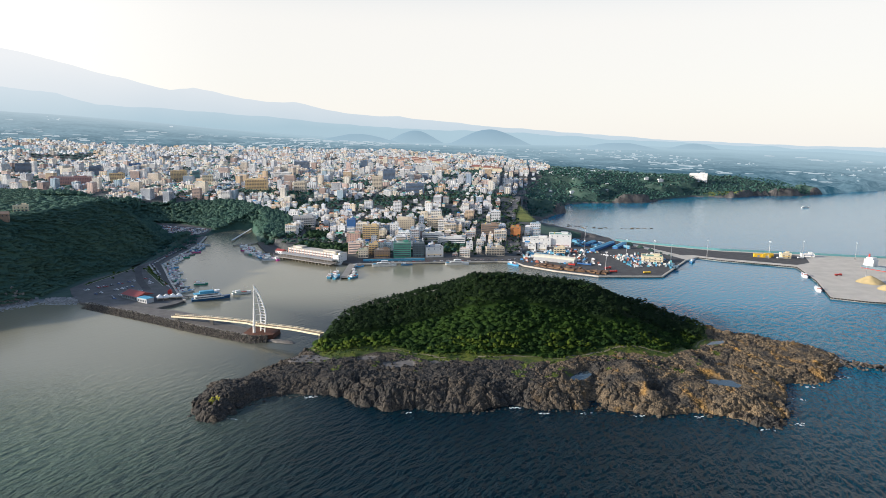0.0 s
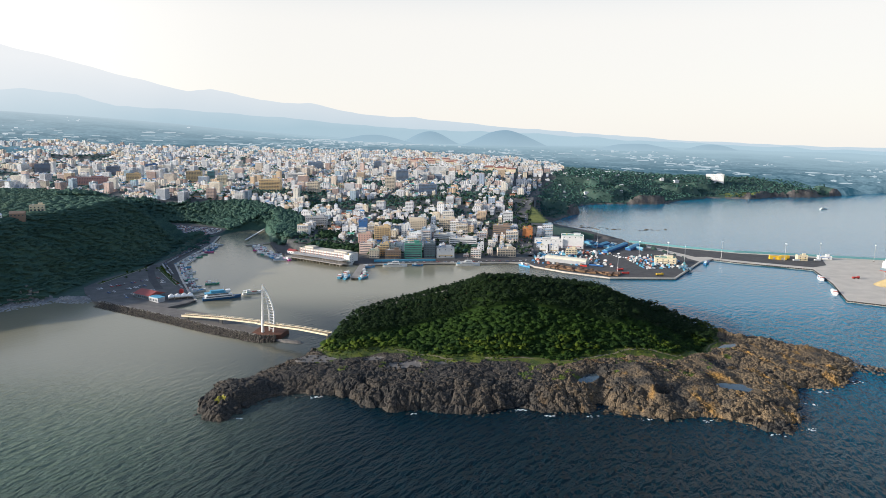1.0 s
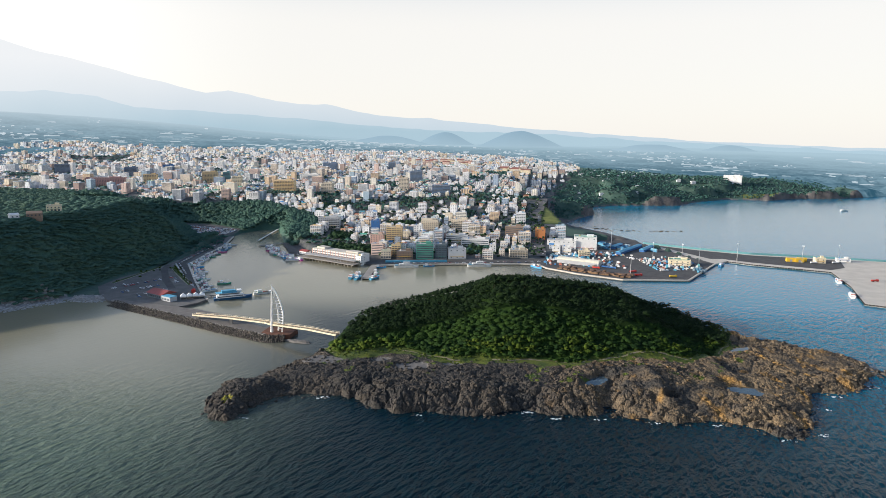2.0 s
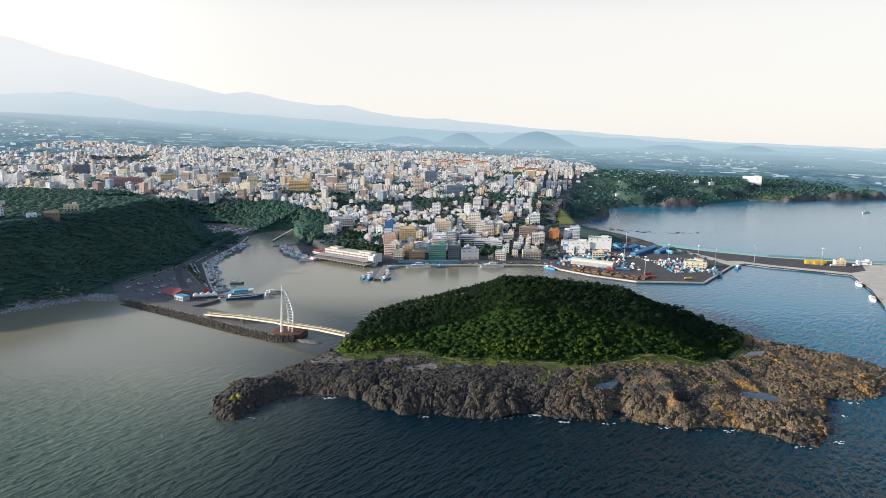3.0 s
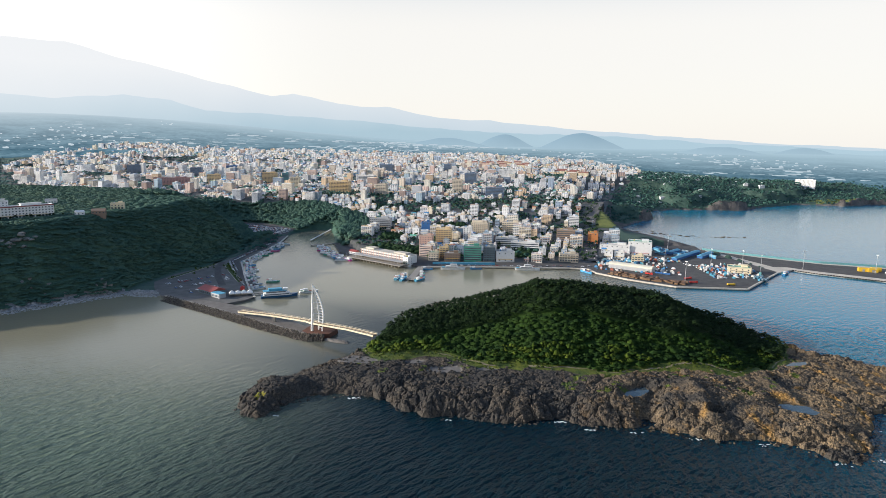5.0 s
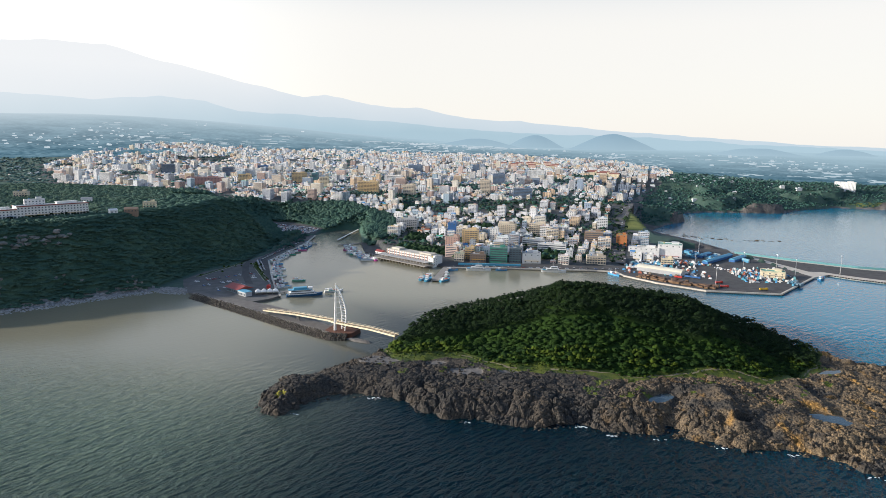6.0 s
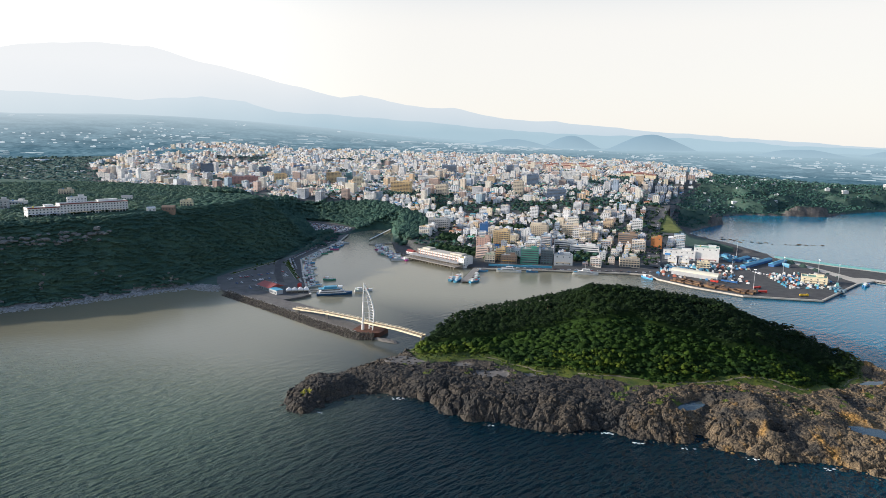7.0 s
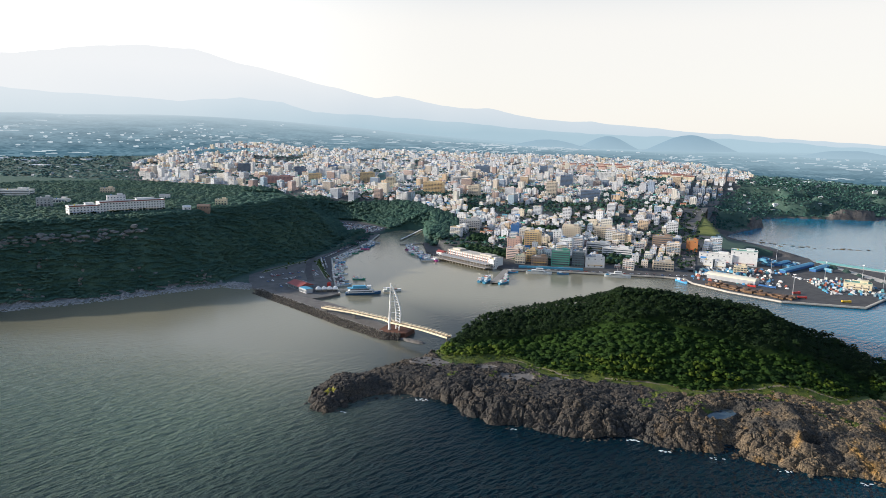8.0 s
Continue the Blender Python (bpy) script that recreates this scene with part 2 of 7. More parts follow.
def rock_material(name):
    """Black lava, brown and tan weathered rock and ochre streaks, each with its own drift."""
    m = bpy.data.materials.new(name)
    m.use_nodes = True
    nt = m.node_tree
    bs = nt.nodes["Principled BSDF"]
    geo = nt.nodes.new("ShaderNodeNewGeometry")

    def grain(size, detail, lo, hi, stretch=(1, 1, 1)):
        mp = nt.nodes.new("ShaderNodeMapping")
        mp.inputs["Scale"].default_value = stretch
        n = nt.nodes.new("ShaderNodeTexNoise")
        n.inputs["Scale"].default_value, n.inputs["Detail"].default_value = 1 / size, detail
        nt.links.new(geo.outputs["Position"], mp.inputs["Vector"])
        nt.links.new(mp.outputs[0], n.inputs["Vector"])
        r = nt.nodes.new("ShaderNodeMapRange")
        r.inputs[1].default_value, r.inputs[2].default_value = lo, hi
        nt.links.new(n.outputs[0], r.inputs[0])
        return r.outputs[0]

    def mixed(fac, a, b):
        x = nt.nodes.new("ShaderNodeMix")
        x.data_type = "RGBA"
        for k, c in ((6, a), (7, b)):
            if isinstance(c, tuple):
                x.inputs[k].default_value = (*c, 1)
            else:
                nt.links.new(c, x.inputs[k])
        nt.links.new(fac, x.inputs[0])
        return x.outputs[2]

    def arith(op, a, b):
        x = nt.nodes.new("ShaderNodeMath")
        x.operation, x.use_clamp = op, True
        for k, c in ((0, a), (1, b)):
            if isinstance(c, float):
                x.inputs[k].default_value = c
            else:
                nt.links.new(c, x.inputs[k])
        return x.outputs[0]

    sep = nt.nodes.new("ShaderNodeSeparateXYZ")
    nt.links.new(geo.outputs["Position"], sep.inputs[0])
    east = nt.nodes.new("ShaderNodeMapRange")
    east.interpolation_type = "SMOOTHSTEP"
    east.inputs[1].default_value, east.inputs[2].default_value = 60, 230
    east.inputs[3].default_value, east.inputs[4].default_value = 0.0, 0.80
    nt.links.new(sep.outputs[0], east.inputs[0])
    fine, mid = grain(0.8, 4, 0.32, 0.68), grain(3.2, 4, 0.36, 0.64)
    lava = mixed(fine, (0.008, 0.0085, 0.009), (0.060, 0.058, 0.053))
    brown = mixed(fine, (0.015, 0.0135, 0.0125), (0.088, 0.077, 0.065))
    tan = mixed(fine, (0.036, 0.028, 0.020), (0.270, 0.195, 0.112))
    ochre = mixed(fine, (0.085, 0.046, 0.015), (0.400, 0.230, 0.068))
    patch = grain(26, 5, 0.40, 0.60)
    col = mixed(mid, lava, brown)
    col = mixed(arith("ADD", arith("MULTIPLY", patch, 0.16), arith("MULTIPLY", east.outputs[0], grain(11, 4, 0.33, 0.55))), col, tan)
    col = mixed(arith("MULTIPLY", grain(15, 4, 0.56, 0.68, (1.6, 0.7, 0.7)), arith("MULTIPLY", east.outputs[0], 1.5)), col, ochre)
    col = mixed(arith("MULTIPLY", grain(34, 4, 0.55, 0.64, (1.0, 1.3, 1.0)), 0.85), col, lava)
    nt.links.new(col, bs.inputs["Base Color"])
    bs.inputs["Roughness"].default_value = 0.9
    bs.inputs["Specular IOR Level"].default_value = 0.2
    b = nt.nodes.new("ShaderNodeBump")
    b.inputs["Strength"].default_value, b.inputs["Distance"].default_value = 0.7, 0.3
    nt.links.new(grain(1.3, 5, 0.0, 1.0), b.inputs["Height"])
    nt.links.new(b.outputs[0], bs.inputs["Normal"])
    return m


WAVES = 48  # bearing of the wave crests, degrees from the x axis


def water_material():
    m = bpy.data.materials.new("sea_water")
    m.use_nodes = True
    nt = m.node_tree
    bs = nt.nodes["Principled BSDF"]
    geo = nt.nodes.new("ShaderNodeNewGeometry")
    bs.inputs["Roughness"].default_value = 0.14
    bs.inputs["IOR"].default_value = 1.33
    heights = []
    for (sx, sy), turn, detail, amount in (((0.085, 0.24), WAVES, 3, 1.0), ((0.20, 0.50), WAVES + 14, 3, 0.5), ((0.008, 0.02), WAVES, 2, 1.6)):
        mp = nt.nodes.new("ShaderNodeMapping")
        mp.vector_type = "TEXTURE"
        mp.inputs["Rotation"].default_value = (0, 0, radians(turn))
        mp.inputs["Scale"].default_value = (1 / sx, 1 / sy, 1)
        n = nt.nodes.new("ShaderNodeTexNoise")
        n.inputs["Scale"].default_value = 1.0
        n.inputs["Detail"].default_value = detail
        nt.links.new(geo.outputs["Position"], mp.inputs["Vector"])
        nt.links.new(mp.outputs[0], n.inputs["Vector"])
        k = nt.nodes.new("ShaderNodeMath")
        k.operation = "MULTIPLY"
        k.inputs[1].default_value = amount
        nt.links.new(n.outputs[0], k.inputs[0])
        heights.append(k)
    add = nt.nodes.new("ShaderNodeMath")
    add.operation = "ADD"
    nt.links.new(heights[0].outputs[0], add.inputs[0])
    nt.links.new(heights[1].outputs[0], add.inputs[1])
    # sheltered water between headland, island and harbour lies calmer than the open sea
    sep = nt.nodes.new("ShaderNodeSeparateXYZ")
    nt.links.new(geo.outputs["Position"], sep.inputs[0])
    def zone(*limits):
        """Product of soft steps along the axes."""
        got = None
        for axis, lo, hi in limits:
            mr = nt.nodes.new("ShaderNodeMapRange")
            mr.interpolation_type = "SMOOTHSTEP"
            mr.inputs[1].default_value, mr.inputs[2].default_value = lo, hi
            nt.links.new(sep.outputs[axis], mr.inputs[0])
            if got is None:
                got = mr
            else:
                both = nt.nodes.new("ShaderNodeMath")
                both.operation = "MULTIPLY"
                nt.links.new(got.outputs[0], both.inputs[0])
                nt.links.new(mr.outputs[0], both.inputs[1])
                got = both
        return got

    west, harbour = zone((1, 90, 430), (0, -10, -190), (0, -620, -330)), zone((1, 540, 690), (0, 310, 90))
    # where colour and specular level imitate a brighter sky reflection
    sky_zone = nt.nodes.new("ShaderNodeMath")
    sky_zone.operation = "MAXIMUM"
    nt.links.new(west.outputs[0], sky_zone.inputs[0])
    nt.links.new(harbour.outputs[0], sky_zone.inputs[1])
    swell = nt.nodes.new("ShaderNodeMapRange")
    swell.inputs[3].default_value, swell.inputs[4].default_value = 4.2, 0.16
    lee = nt.nodes.new("ShaderNodeMath")
    lee.operation = "MAXIMUM"
    nt.links.new(zone((1, 240, 480), (0, 110, -60)).outputs[0], lee.inputs[0])
    half = nt.nodes.new("ShaderNodeMath")
    half.operation = "MULTIPLY"
    half.inputs[1].default_value = 0.94
    nt.links.new(zone((1, 500, 640), (0, 90, 310)).outputs[0], half.inputs[0])
    sum_lee = nt.nodes.new("ShaderNodeMath")
    sum_lee.operation = "MAXIMUM"
    nt.links.new(half.outputs[0], sum_lee.inputs[0])
    nt.links.new(harbour.outputs[0], sum_lee.inputs[1])
    nt.links.new(sum_lee.outputs[0], lee.inputs[1])
    nt.links.new(lee.outputs[0], swell.inputs[0])
    # specular level raised by zone to add sky sheen
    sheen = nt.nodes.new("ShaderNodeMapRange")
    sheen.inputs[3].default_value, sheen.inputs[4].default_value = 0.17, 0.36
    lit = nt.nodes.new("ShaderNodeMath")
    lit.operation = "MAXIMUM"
    nt.links.new(sky_zone.outputs[0], lit.inputs[0])
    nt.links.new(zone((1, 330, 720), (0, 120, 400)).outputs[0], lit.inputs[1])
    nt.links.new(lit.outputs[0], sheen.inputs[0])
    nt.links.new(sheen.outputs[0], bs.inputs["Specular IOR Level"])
    b = nt.nodes.new("ShaderNodeBump")
    b.inputs["Strength"].default_value = 0.9
    nt.links.new(swell.outputs[0], b.inputs["Distance"])
    nt.links.new(add.outputs[0], b.inputs["Height"])
    nt.links.new(b.outputs[0], bs.inputs["Normal"])
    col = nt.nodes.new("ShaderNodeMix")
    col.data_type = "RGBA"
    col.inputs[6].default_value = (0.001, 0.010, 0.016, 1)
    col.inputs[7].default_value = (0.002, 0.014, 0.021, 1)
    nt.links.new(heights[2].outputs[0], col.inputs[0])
    # bluer base over the outer bay, standing in for reflected blue sky
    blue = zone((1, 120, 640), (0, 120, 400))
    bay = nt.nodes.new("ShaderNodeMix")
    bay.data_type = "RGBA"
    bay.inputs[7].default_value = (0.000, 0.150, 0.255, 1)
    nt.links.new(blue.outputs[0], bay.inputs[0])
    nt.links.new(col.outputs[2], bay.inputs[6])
    # pale silt tones with reflected sky painted into them
    silt_sky = nt.nodes.new("ShaderNodeMix")
    silt_sky.data_type = "RGBA"
    silt_sky_tone = nt.nodes.new("ShaderNodeMix")
    silt_sky_tone.data_type = "RGBA"
    silt_sky_tone.inputs[6].default_value = (0.140, 0.188, 0.138, 1)
    silt_sky_tone.inputs[7].default_value = (0.218, 0.205, 0.142, 1)
    nt.links.new(zone((1, 300, 490)).outputs[0], silt_sky_tone.inputs[0])
    nt.links.new(silt_sky_tone.outputs[2], silt_sky.inputs[7])
    nt.links.new(sky_zone.outputs[0], silt_sky.inputs[0])
    nt.links.new(bay.outputs[2], silt_sky.inputs[6])
    nt.links.new(silt_sky.outputs[2], bs.inputs["Base Color"])
    return m


SEA = water_material()
ROCK = rock_material("lava_rock")
SCREE = surface("gravel_flat", (0.105, 0.098, 0.090), (0.165, 0.150, 0.135), size=6, fine=0.5)
GRASS = surface("coast_grass", (0.022, 0.046, 0.008), (0.098, 0.112, 0.012), size=8, fine=0.8, bump=0.8, contrast=1.5)
SAND = surface("sandy_path", (0.16, 0.13, 0.085), (0.24, 0.20, 0.14), size=5, fine=0.5)
TOWN_GROUND = surface("town_ground", (0.05, 0.056, 0.055), (0.14, 0.138, 0.13), size=14, fine=2)
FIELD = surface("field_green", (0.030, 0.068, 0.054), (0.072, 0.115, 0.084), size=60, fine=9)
LAWN = surface("lawn", (0.10, 0.125, 0.028), (0.21, 0.215, 0.055), size=9, fine=1.5)
CONCRETE = surface("concrete", (0.20, 0.185, 0.165), (0.31, 0.285, 0.25), size=9, fine=0.8)
PALE_CONCRETE = surface("pale_concrete", (0.42, 0.38, 0.32), (0.58, 0.53, 0.45), size=16, fine=1.2)
QUAY_PAVING = surface("quay_paving", (0.088, 0.085, 0.080), (0.160, 0.153, 0.143), size=9, fine=0.7)
ASPHALT = surface("asphalt", (0.052, 0.050, 0.049), (0.102, 0.098, 0.094), size=8, fine=0.6)
WHITE = surface("white_paint", (0.70, 0.69, 0.66), (0.82, 0.81, 0.78), size=3, fine=0.5, rough=0.5)
CREAM = surface("cream_paint", (0.66, 0.56, 0.38), (0.78, 0.68, 0.48), size=3, fine=0.5, rough=0.5)
DARK_ROCK = surface("armour_stone", (0.035, 0.031, 0.027), (0.150, 0.128, 0.102), size=2.2, fine=0.5, bump=0.6, contrast=1.3)
MOLE_TOP = surface("worn_paving", (0.11, 0.10, 0.092), (0.19, 0.175, 0.155), size=6, fine=0.6)
BASE_RED = surface("red_brown_base", (0.10, 0.045, 0.03), (0.17, 0.075, 0.045), size=3, fine=0.5)
GLASS = surface("window_glass", (0.05, 0.062, 0.078), (0.14, 0.155, 0.17), size=8, fine=2, rough=0.12, bump=0, spec=0.6)
WALLS = ((0.85, 0.84, 0.83), (0.83, 0.74, 0.60), (0.86, 0.85, 0.85), (0.80, 0.68, 0.55), (0.66, 0.58, 0.49), (0.85, 0.84, 0.83), (0.56, 0.59, 0.64), (0.83, 0.81, 0.78), (0.40, 0.51, 0.59),
         (0.79, 0.69, 0.53), (0.85, 0.83, 0.80), (0.46, 0.34, 0.29), (0.85, 0.85, 0.86), (0.78, 0.58, 0.38), (0.85, 0.84, 0.82), (0.36, 0.44, 0.55), (0.85, 0.79, 0.68), (0.86, 0.85, 0.85), (0.70, 0.71, 0.73), (0.74, 0.56, 0.48))
ROOFS = ((0.74, 0.73, 0.70), (0.40, 0.39, 0.37), (0.08, 0.28, 0.58), (0.12, 0.42, 0.32), (0.58, 0.56, 0.52), (0.30, 0.30, 0.30), (0.12, 0.34, 0.40), (0.70, 0.68, 0.63), (0.20, 0.38, 0.28), (0.52, 0.44, 0.34), (0.42, 0.17, 0.10), (0.76, 0.75, 0.73), (0.48, 0.26, 0.15))
WALL = surface("facade_paint", (0.80, 0.80, 0.80), (1, 1, 1), size=5, fine=0.8, palette=WALLS, bump=0.1)
WALL_FAR = surface("far_facade_paint", (0.82, 0.82, 0.82), (1, 1, 1), size=9, fine=2, palette=WALLS, by="island", bump=0)
ROOF = surface("roof_coating", (0.72, 0.72, 0.72), (1, 1, 1), size=3, fine=0.6, palette=ROOFS, bump=0.1)
ROOF_FAR = surface("far_roof_coating", (0.75, 0.75, 0.75), (1, 1, 1), size=6, fine=2, palette=ROOFS, by="island", bump=0)
LEAF = foliage("pine_foliage", (0.008, 0.018, 0.007), (0.015, 0.031, 0.008), 16)
LEAF_LIGHT = foliage("shrub_foliage", (0.022, 0.048, 0.007), (0.068, 0.094, 0.010), 14)
LEAF_MID = foliage("broadleaf_foliage", (0.009, 0.024, 0.006), (0.024, 0.050, 0.007), 20)
# leaf greens from here to LEAF_COAST are paled and blued with painted haze
LEAF_HEAD = foliage("hazed_headland_foliage", (0.046, 0.096, 0.074), (0.070, 0.124, 0.088), 40, (0.8, 1.15), 2)
LEAF_PLATEAU = foliage("hazed_plateau_foliage", (0.046, 0.100, 0.080), (0.095, 0.150, 0.098), 40, (0.75, 1.2), 2)
LEAF_BLUE = foliage("hazed_grove_foliage", (0.058, 0.125, 0.116), (0.098, 0.162, 0.138), 60, (0.75, 1.2), 3)
LEAF_COAST = foliage("hazed_coast_foliage", (0.030, 0.082, 0.070), (0.054, 0.116, 0.088), 50, (0.75, 1.2), 2)
LEAF_TOWN = foliage("town_foliage", (0.016, 0.040, 0.020), (0.042, 0.074, 0.030), 30, (0.7, 1.2), 1)
SAND_Y = surface("yellow_sand", (0.38, 0.29, 0.14), (0.50, 0.39, 0.20), size=4, fine=0.5)
# far groves glow in a painted haze blue
LEAF_FAR = far_plain_material("backdrop_foliage_haze", (0.036, 0.082, 0.112), (0.070, 0.125, 0.150), (0.29, 0.385, 0.425), 0.9, 150)
LICHEN = surface("yellow_lichen", (0.16, 0.15, 0.02), (0.34, 0.30, 0.04), size=2, fine=0.4)
POOL = surface("still_pool", (0.03, 0.05, 0.06), (0.055, 0.075, 0.085), size=5, fine=0.8, rough=0.06, bump=0.02, spec=0.4)
BARK = surface("bark", (0.05, 0.038, 0.028), (0.11, 0.085, 0.06), size=1, fine=0.2)

# ---------------------------------------------------------------- plan: coast and heights
COAST = [(-5200, 250), (-700, 330), (-520, 445), (-467, 495), (-434, 525), (-399, 559), (-367, 600), (-330, 640), (-288, 638),
         (-240, 622), (-210, 612), (-196, 628), (-191, 641), (-207, 672), (-236, 739), (-255, 786), (-273, 830), (-273, 884), (-270, 950),
         (-272, 1006), (-280, 1076), (-279, 1118), (-252, 1168), (-225, 1168), (-200, 1080), (-185, 1010), (-160, 929), (-138, 896),
         (-111, 870), (-44, 837), (-24, 825), (13, 832), (89, 836), (167, 839), (190, 835), (196, 811), (228, 774), (275, 739), (356, 735),
         (441, 841), (469, 863), (491, 841), (572, 788), (538, 703), (495, 622), (523, 602), (900, 470), (1500, 470), (1500, 640), (728, 853),
         (610, 896), (534, 920), (466, 968), (402, 1019), (406, 1055), (385, 1144), (352, 1222), (339, 1283), (397, 1384), (458, 1465),
         (466, 1560), (500, 1640), (577, 1690), (643, 1694), (759, 1701), (860, 1810), (1010, 1915), (1131, 1885), (1240, 1960),
         (1392, 1966), (1829, 2190), (2600, 2500), (5200, 3300), (5200, 5400), (-5200, 5400)]
QUAY = [(-288, 638), (-240, 622), (-210, 612), (-196, 628), (-191, 641), (-207, 672), (-236, 739), (-255, 786), (-273, 830), (-273, 884),
        (-270, 950), (-272, 1006), (-280, 1076), (-300, 1076), (-296, 1000), (-294, 880), (-298, 826), (-306, 790), (-322, 745), (-326, 700), (-312, 672)]
EAST_QUAY = [(-185, 1010), (-160, 929), (-138, 896), (-111, 870), (-44, 837), (-24, 825), (13, 832), (89, 836), (167, 839), (190, 835),
             (196, 811), (228, 774), (275, 739), (356, 735), (441, 841), (402, 1019), (406, 1055), (330, 1060), (260, 960), (200, 880), (60, 866),
             (-60, 880), (-120, 915), (-150, 980), (-170, 1020)]
PIER = [(441, 841), (469, 863), (491, 841), (572, 788), (538, 703), (495, 622), (523, 602), (900, 470), (1500, 470), (1500, 640), (728, 853),
        (610, 896), (534, 920), (466, 968), (402, 1019)]
HEADLAND = [(-5200, 270), (-700, 345), (-530, 460), (-470, 512), (-440, 545), (-400, 580), (-370, 618), (-338, 655), (-338, 700), (-334, 750), (-312, 810),
            (-308, 900), (-312, 1000), (-330, 1050), (-390, 1110), (-470, 1180), (-560, 1260), (-900, 1300), (-5200, 1500)]
LOT = [(-418, 1238), (-362, 1228), (-288, 1160), (-284, 1084), (-300, 1080), (-334, 1062)]
STEPS_Y = [800, 835, 900, 950, 1000, 1150, 1300, 1400, 1600, 2000, 2600, 3500, 4950]
STEPS_Z = [1.5, 1.6, 4.5, 7, 11, 24, 41, 49, 58, 75, 98, 126, 156]


def land_height(x, y):
    x, y = np.asarray(x, float), np.asarray(y, float)
    d = inside_depth(COAST, x, y)
    z = np.interp(y, STEPS_Y, STEPS_Z)
    z = z * (1 - 0.36 * smooth(250, 1000, x) * (1 - smooth(2600, 4500, y)))
    r = np.hypot(x, y)
    z = z + 175 * smooth(2000, 4700, r) * smooth(0.12, -0.65, x / np.maximum(y, 1))
    z = z + (fbm(x, y, 420, 4, 5) - 0.5) * 22 * smooth(1500, 2600, r)
    hd = inside_depth(HEADLAND, x, y)
    hill = 71 * smooth(-6, 100, hd + (fbm(x, y, 45, 3, 3) - 0.5) * 26)
    z = np.where(inside_depth(HEADLAND, x, y) > -8, np.maximum(z * smooth(900, 1300, y), hill), z)
    lot = inside_depth(LOT, x, y)
    z = 3.0 + (z - 3.0) * smooth(0, 90, -lot)
    flat = np.maximum(inside_depth(EAST_QUAY, x, y), np.maximum(inside_depth(PIER, x, y), inside_depth(QUAY, x, y)))
    crag = smooth(0.58, 0.68, fbm(x, y, 130, 3, 9)) * (y > 1350)
    cliff = np.where(x > 300, np.minimum(3.0 * d, 4 + 18 * crag + d * np.where(y < 1350, 0.16, 0.2)), 1.2 * d)
    beach = (x < -285) & (y < 700)
    cliff = np.where(beach, np.where(d < 14, 0.32 * d, 4.5 + 2.4 * (d - 14)), cliff)
    z = np.minimum(z, -2 + np.maximum(cliff, 0))
    z = np.where(d < 0, -4.0, z)
    return np.where(flat > 1.0, np.minimum(z, 1.2), z)


# ---------------------------------------------------------------- sea and land
sea_r = [0, 60, 120, 200, 300, 420, 560, 760, 1000, 1400, 2000, 2800, 3800, 4990]
sv = [(0.0, 0.0, 0.0)]
for rr in sea_r[1:]:
    sv += [(rr * math.cos(2 * math.pi * k / 96), rr * math.sin(2 * math.pi * k / 96), 0.0) for k in range(96)]
sf = [(0, 1 + k, 1 + (k + 1) % 96) for k in range(96)]
for i in range(len(sea_r) - 2):
    a, b = 1 + i * 96, 1 + (i + 1) * 96
    for k in range(96):
        sf += [(a + k, b + k, b + (k + 1) % 96), (a + k, b + (k + 1) % 96, a + (k + 1) % 96)]
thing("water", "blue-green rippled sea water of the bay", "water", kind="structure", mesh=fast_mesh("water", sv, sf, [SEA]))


def polar_land(name, r_list, az0, az1, n, materials, slot):
    az = np.radians(np.linspace(az0, az1, n))
    r = np.array(r_list)[:, None]
    x, y = r * np.sin(az)[None, :], r * np.cos(az)[None, :]
    z = land_height(x, y)
    rows, cols = x.shape
    i = np.arange(rows * cols).reshape(rows, cols)
    q = np.stack([i[:-1, :-1], i[:-1, 1:], i[1:, 1:], i[1:, :-1]], -1).reshape(-1, 4)
    v = np.stack([x, y, z], -1).reshape(-1, 3)
    q = q[v[q][:, :, 2].max(1) > -3.9]
    mid = v[q].mean(1)
    used = np.unique(q)
    back = np.zeros(len(v), int)
    back[used] = np.arange(len(used))
    return fast_mesh(name, v[used], back[q], materials, slot(mid), True)


radii = [470.0]
while radii[-1] < 4900:
    radii.append(radii[-1] + max(5.0, 0.0072 * radii[-1]))
HEAD_D = lambda p: inside_depth(HEADLAND, p[:, 0], p[:, 1])
TOWN = [(-160, 965), (-120, 915), (-50, 880), (190, 862), (300, 900), (262, 1040), (262, 1130), (330, 1400), (420, 1760), (600, 2150), (760, 2700), (500, 3000),
        (-300, 2900), (-900, 2750), (-1500, 2500), (-1400, 1900), (-1050, 1480), (-700, 1330), (-430, 1310), (-270, 1285), (-170, 1180), (-130, 1100), (-140, 1010)]
BEACH = surface("grey_shingle", (0.13, 0.13, 0.128), (0.27, 0.265, 0.255), size=5, fine=0.8, bump=0.8)
CLIFF_ROCK = surface("cliff_rock", (0.055, 0.052, 0.050), (0.165, 0.148, 0.132), size=18, fine=3, bump=0.8, contrast=1.3)


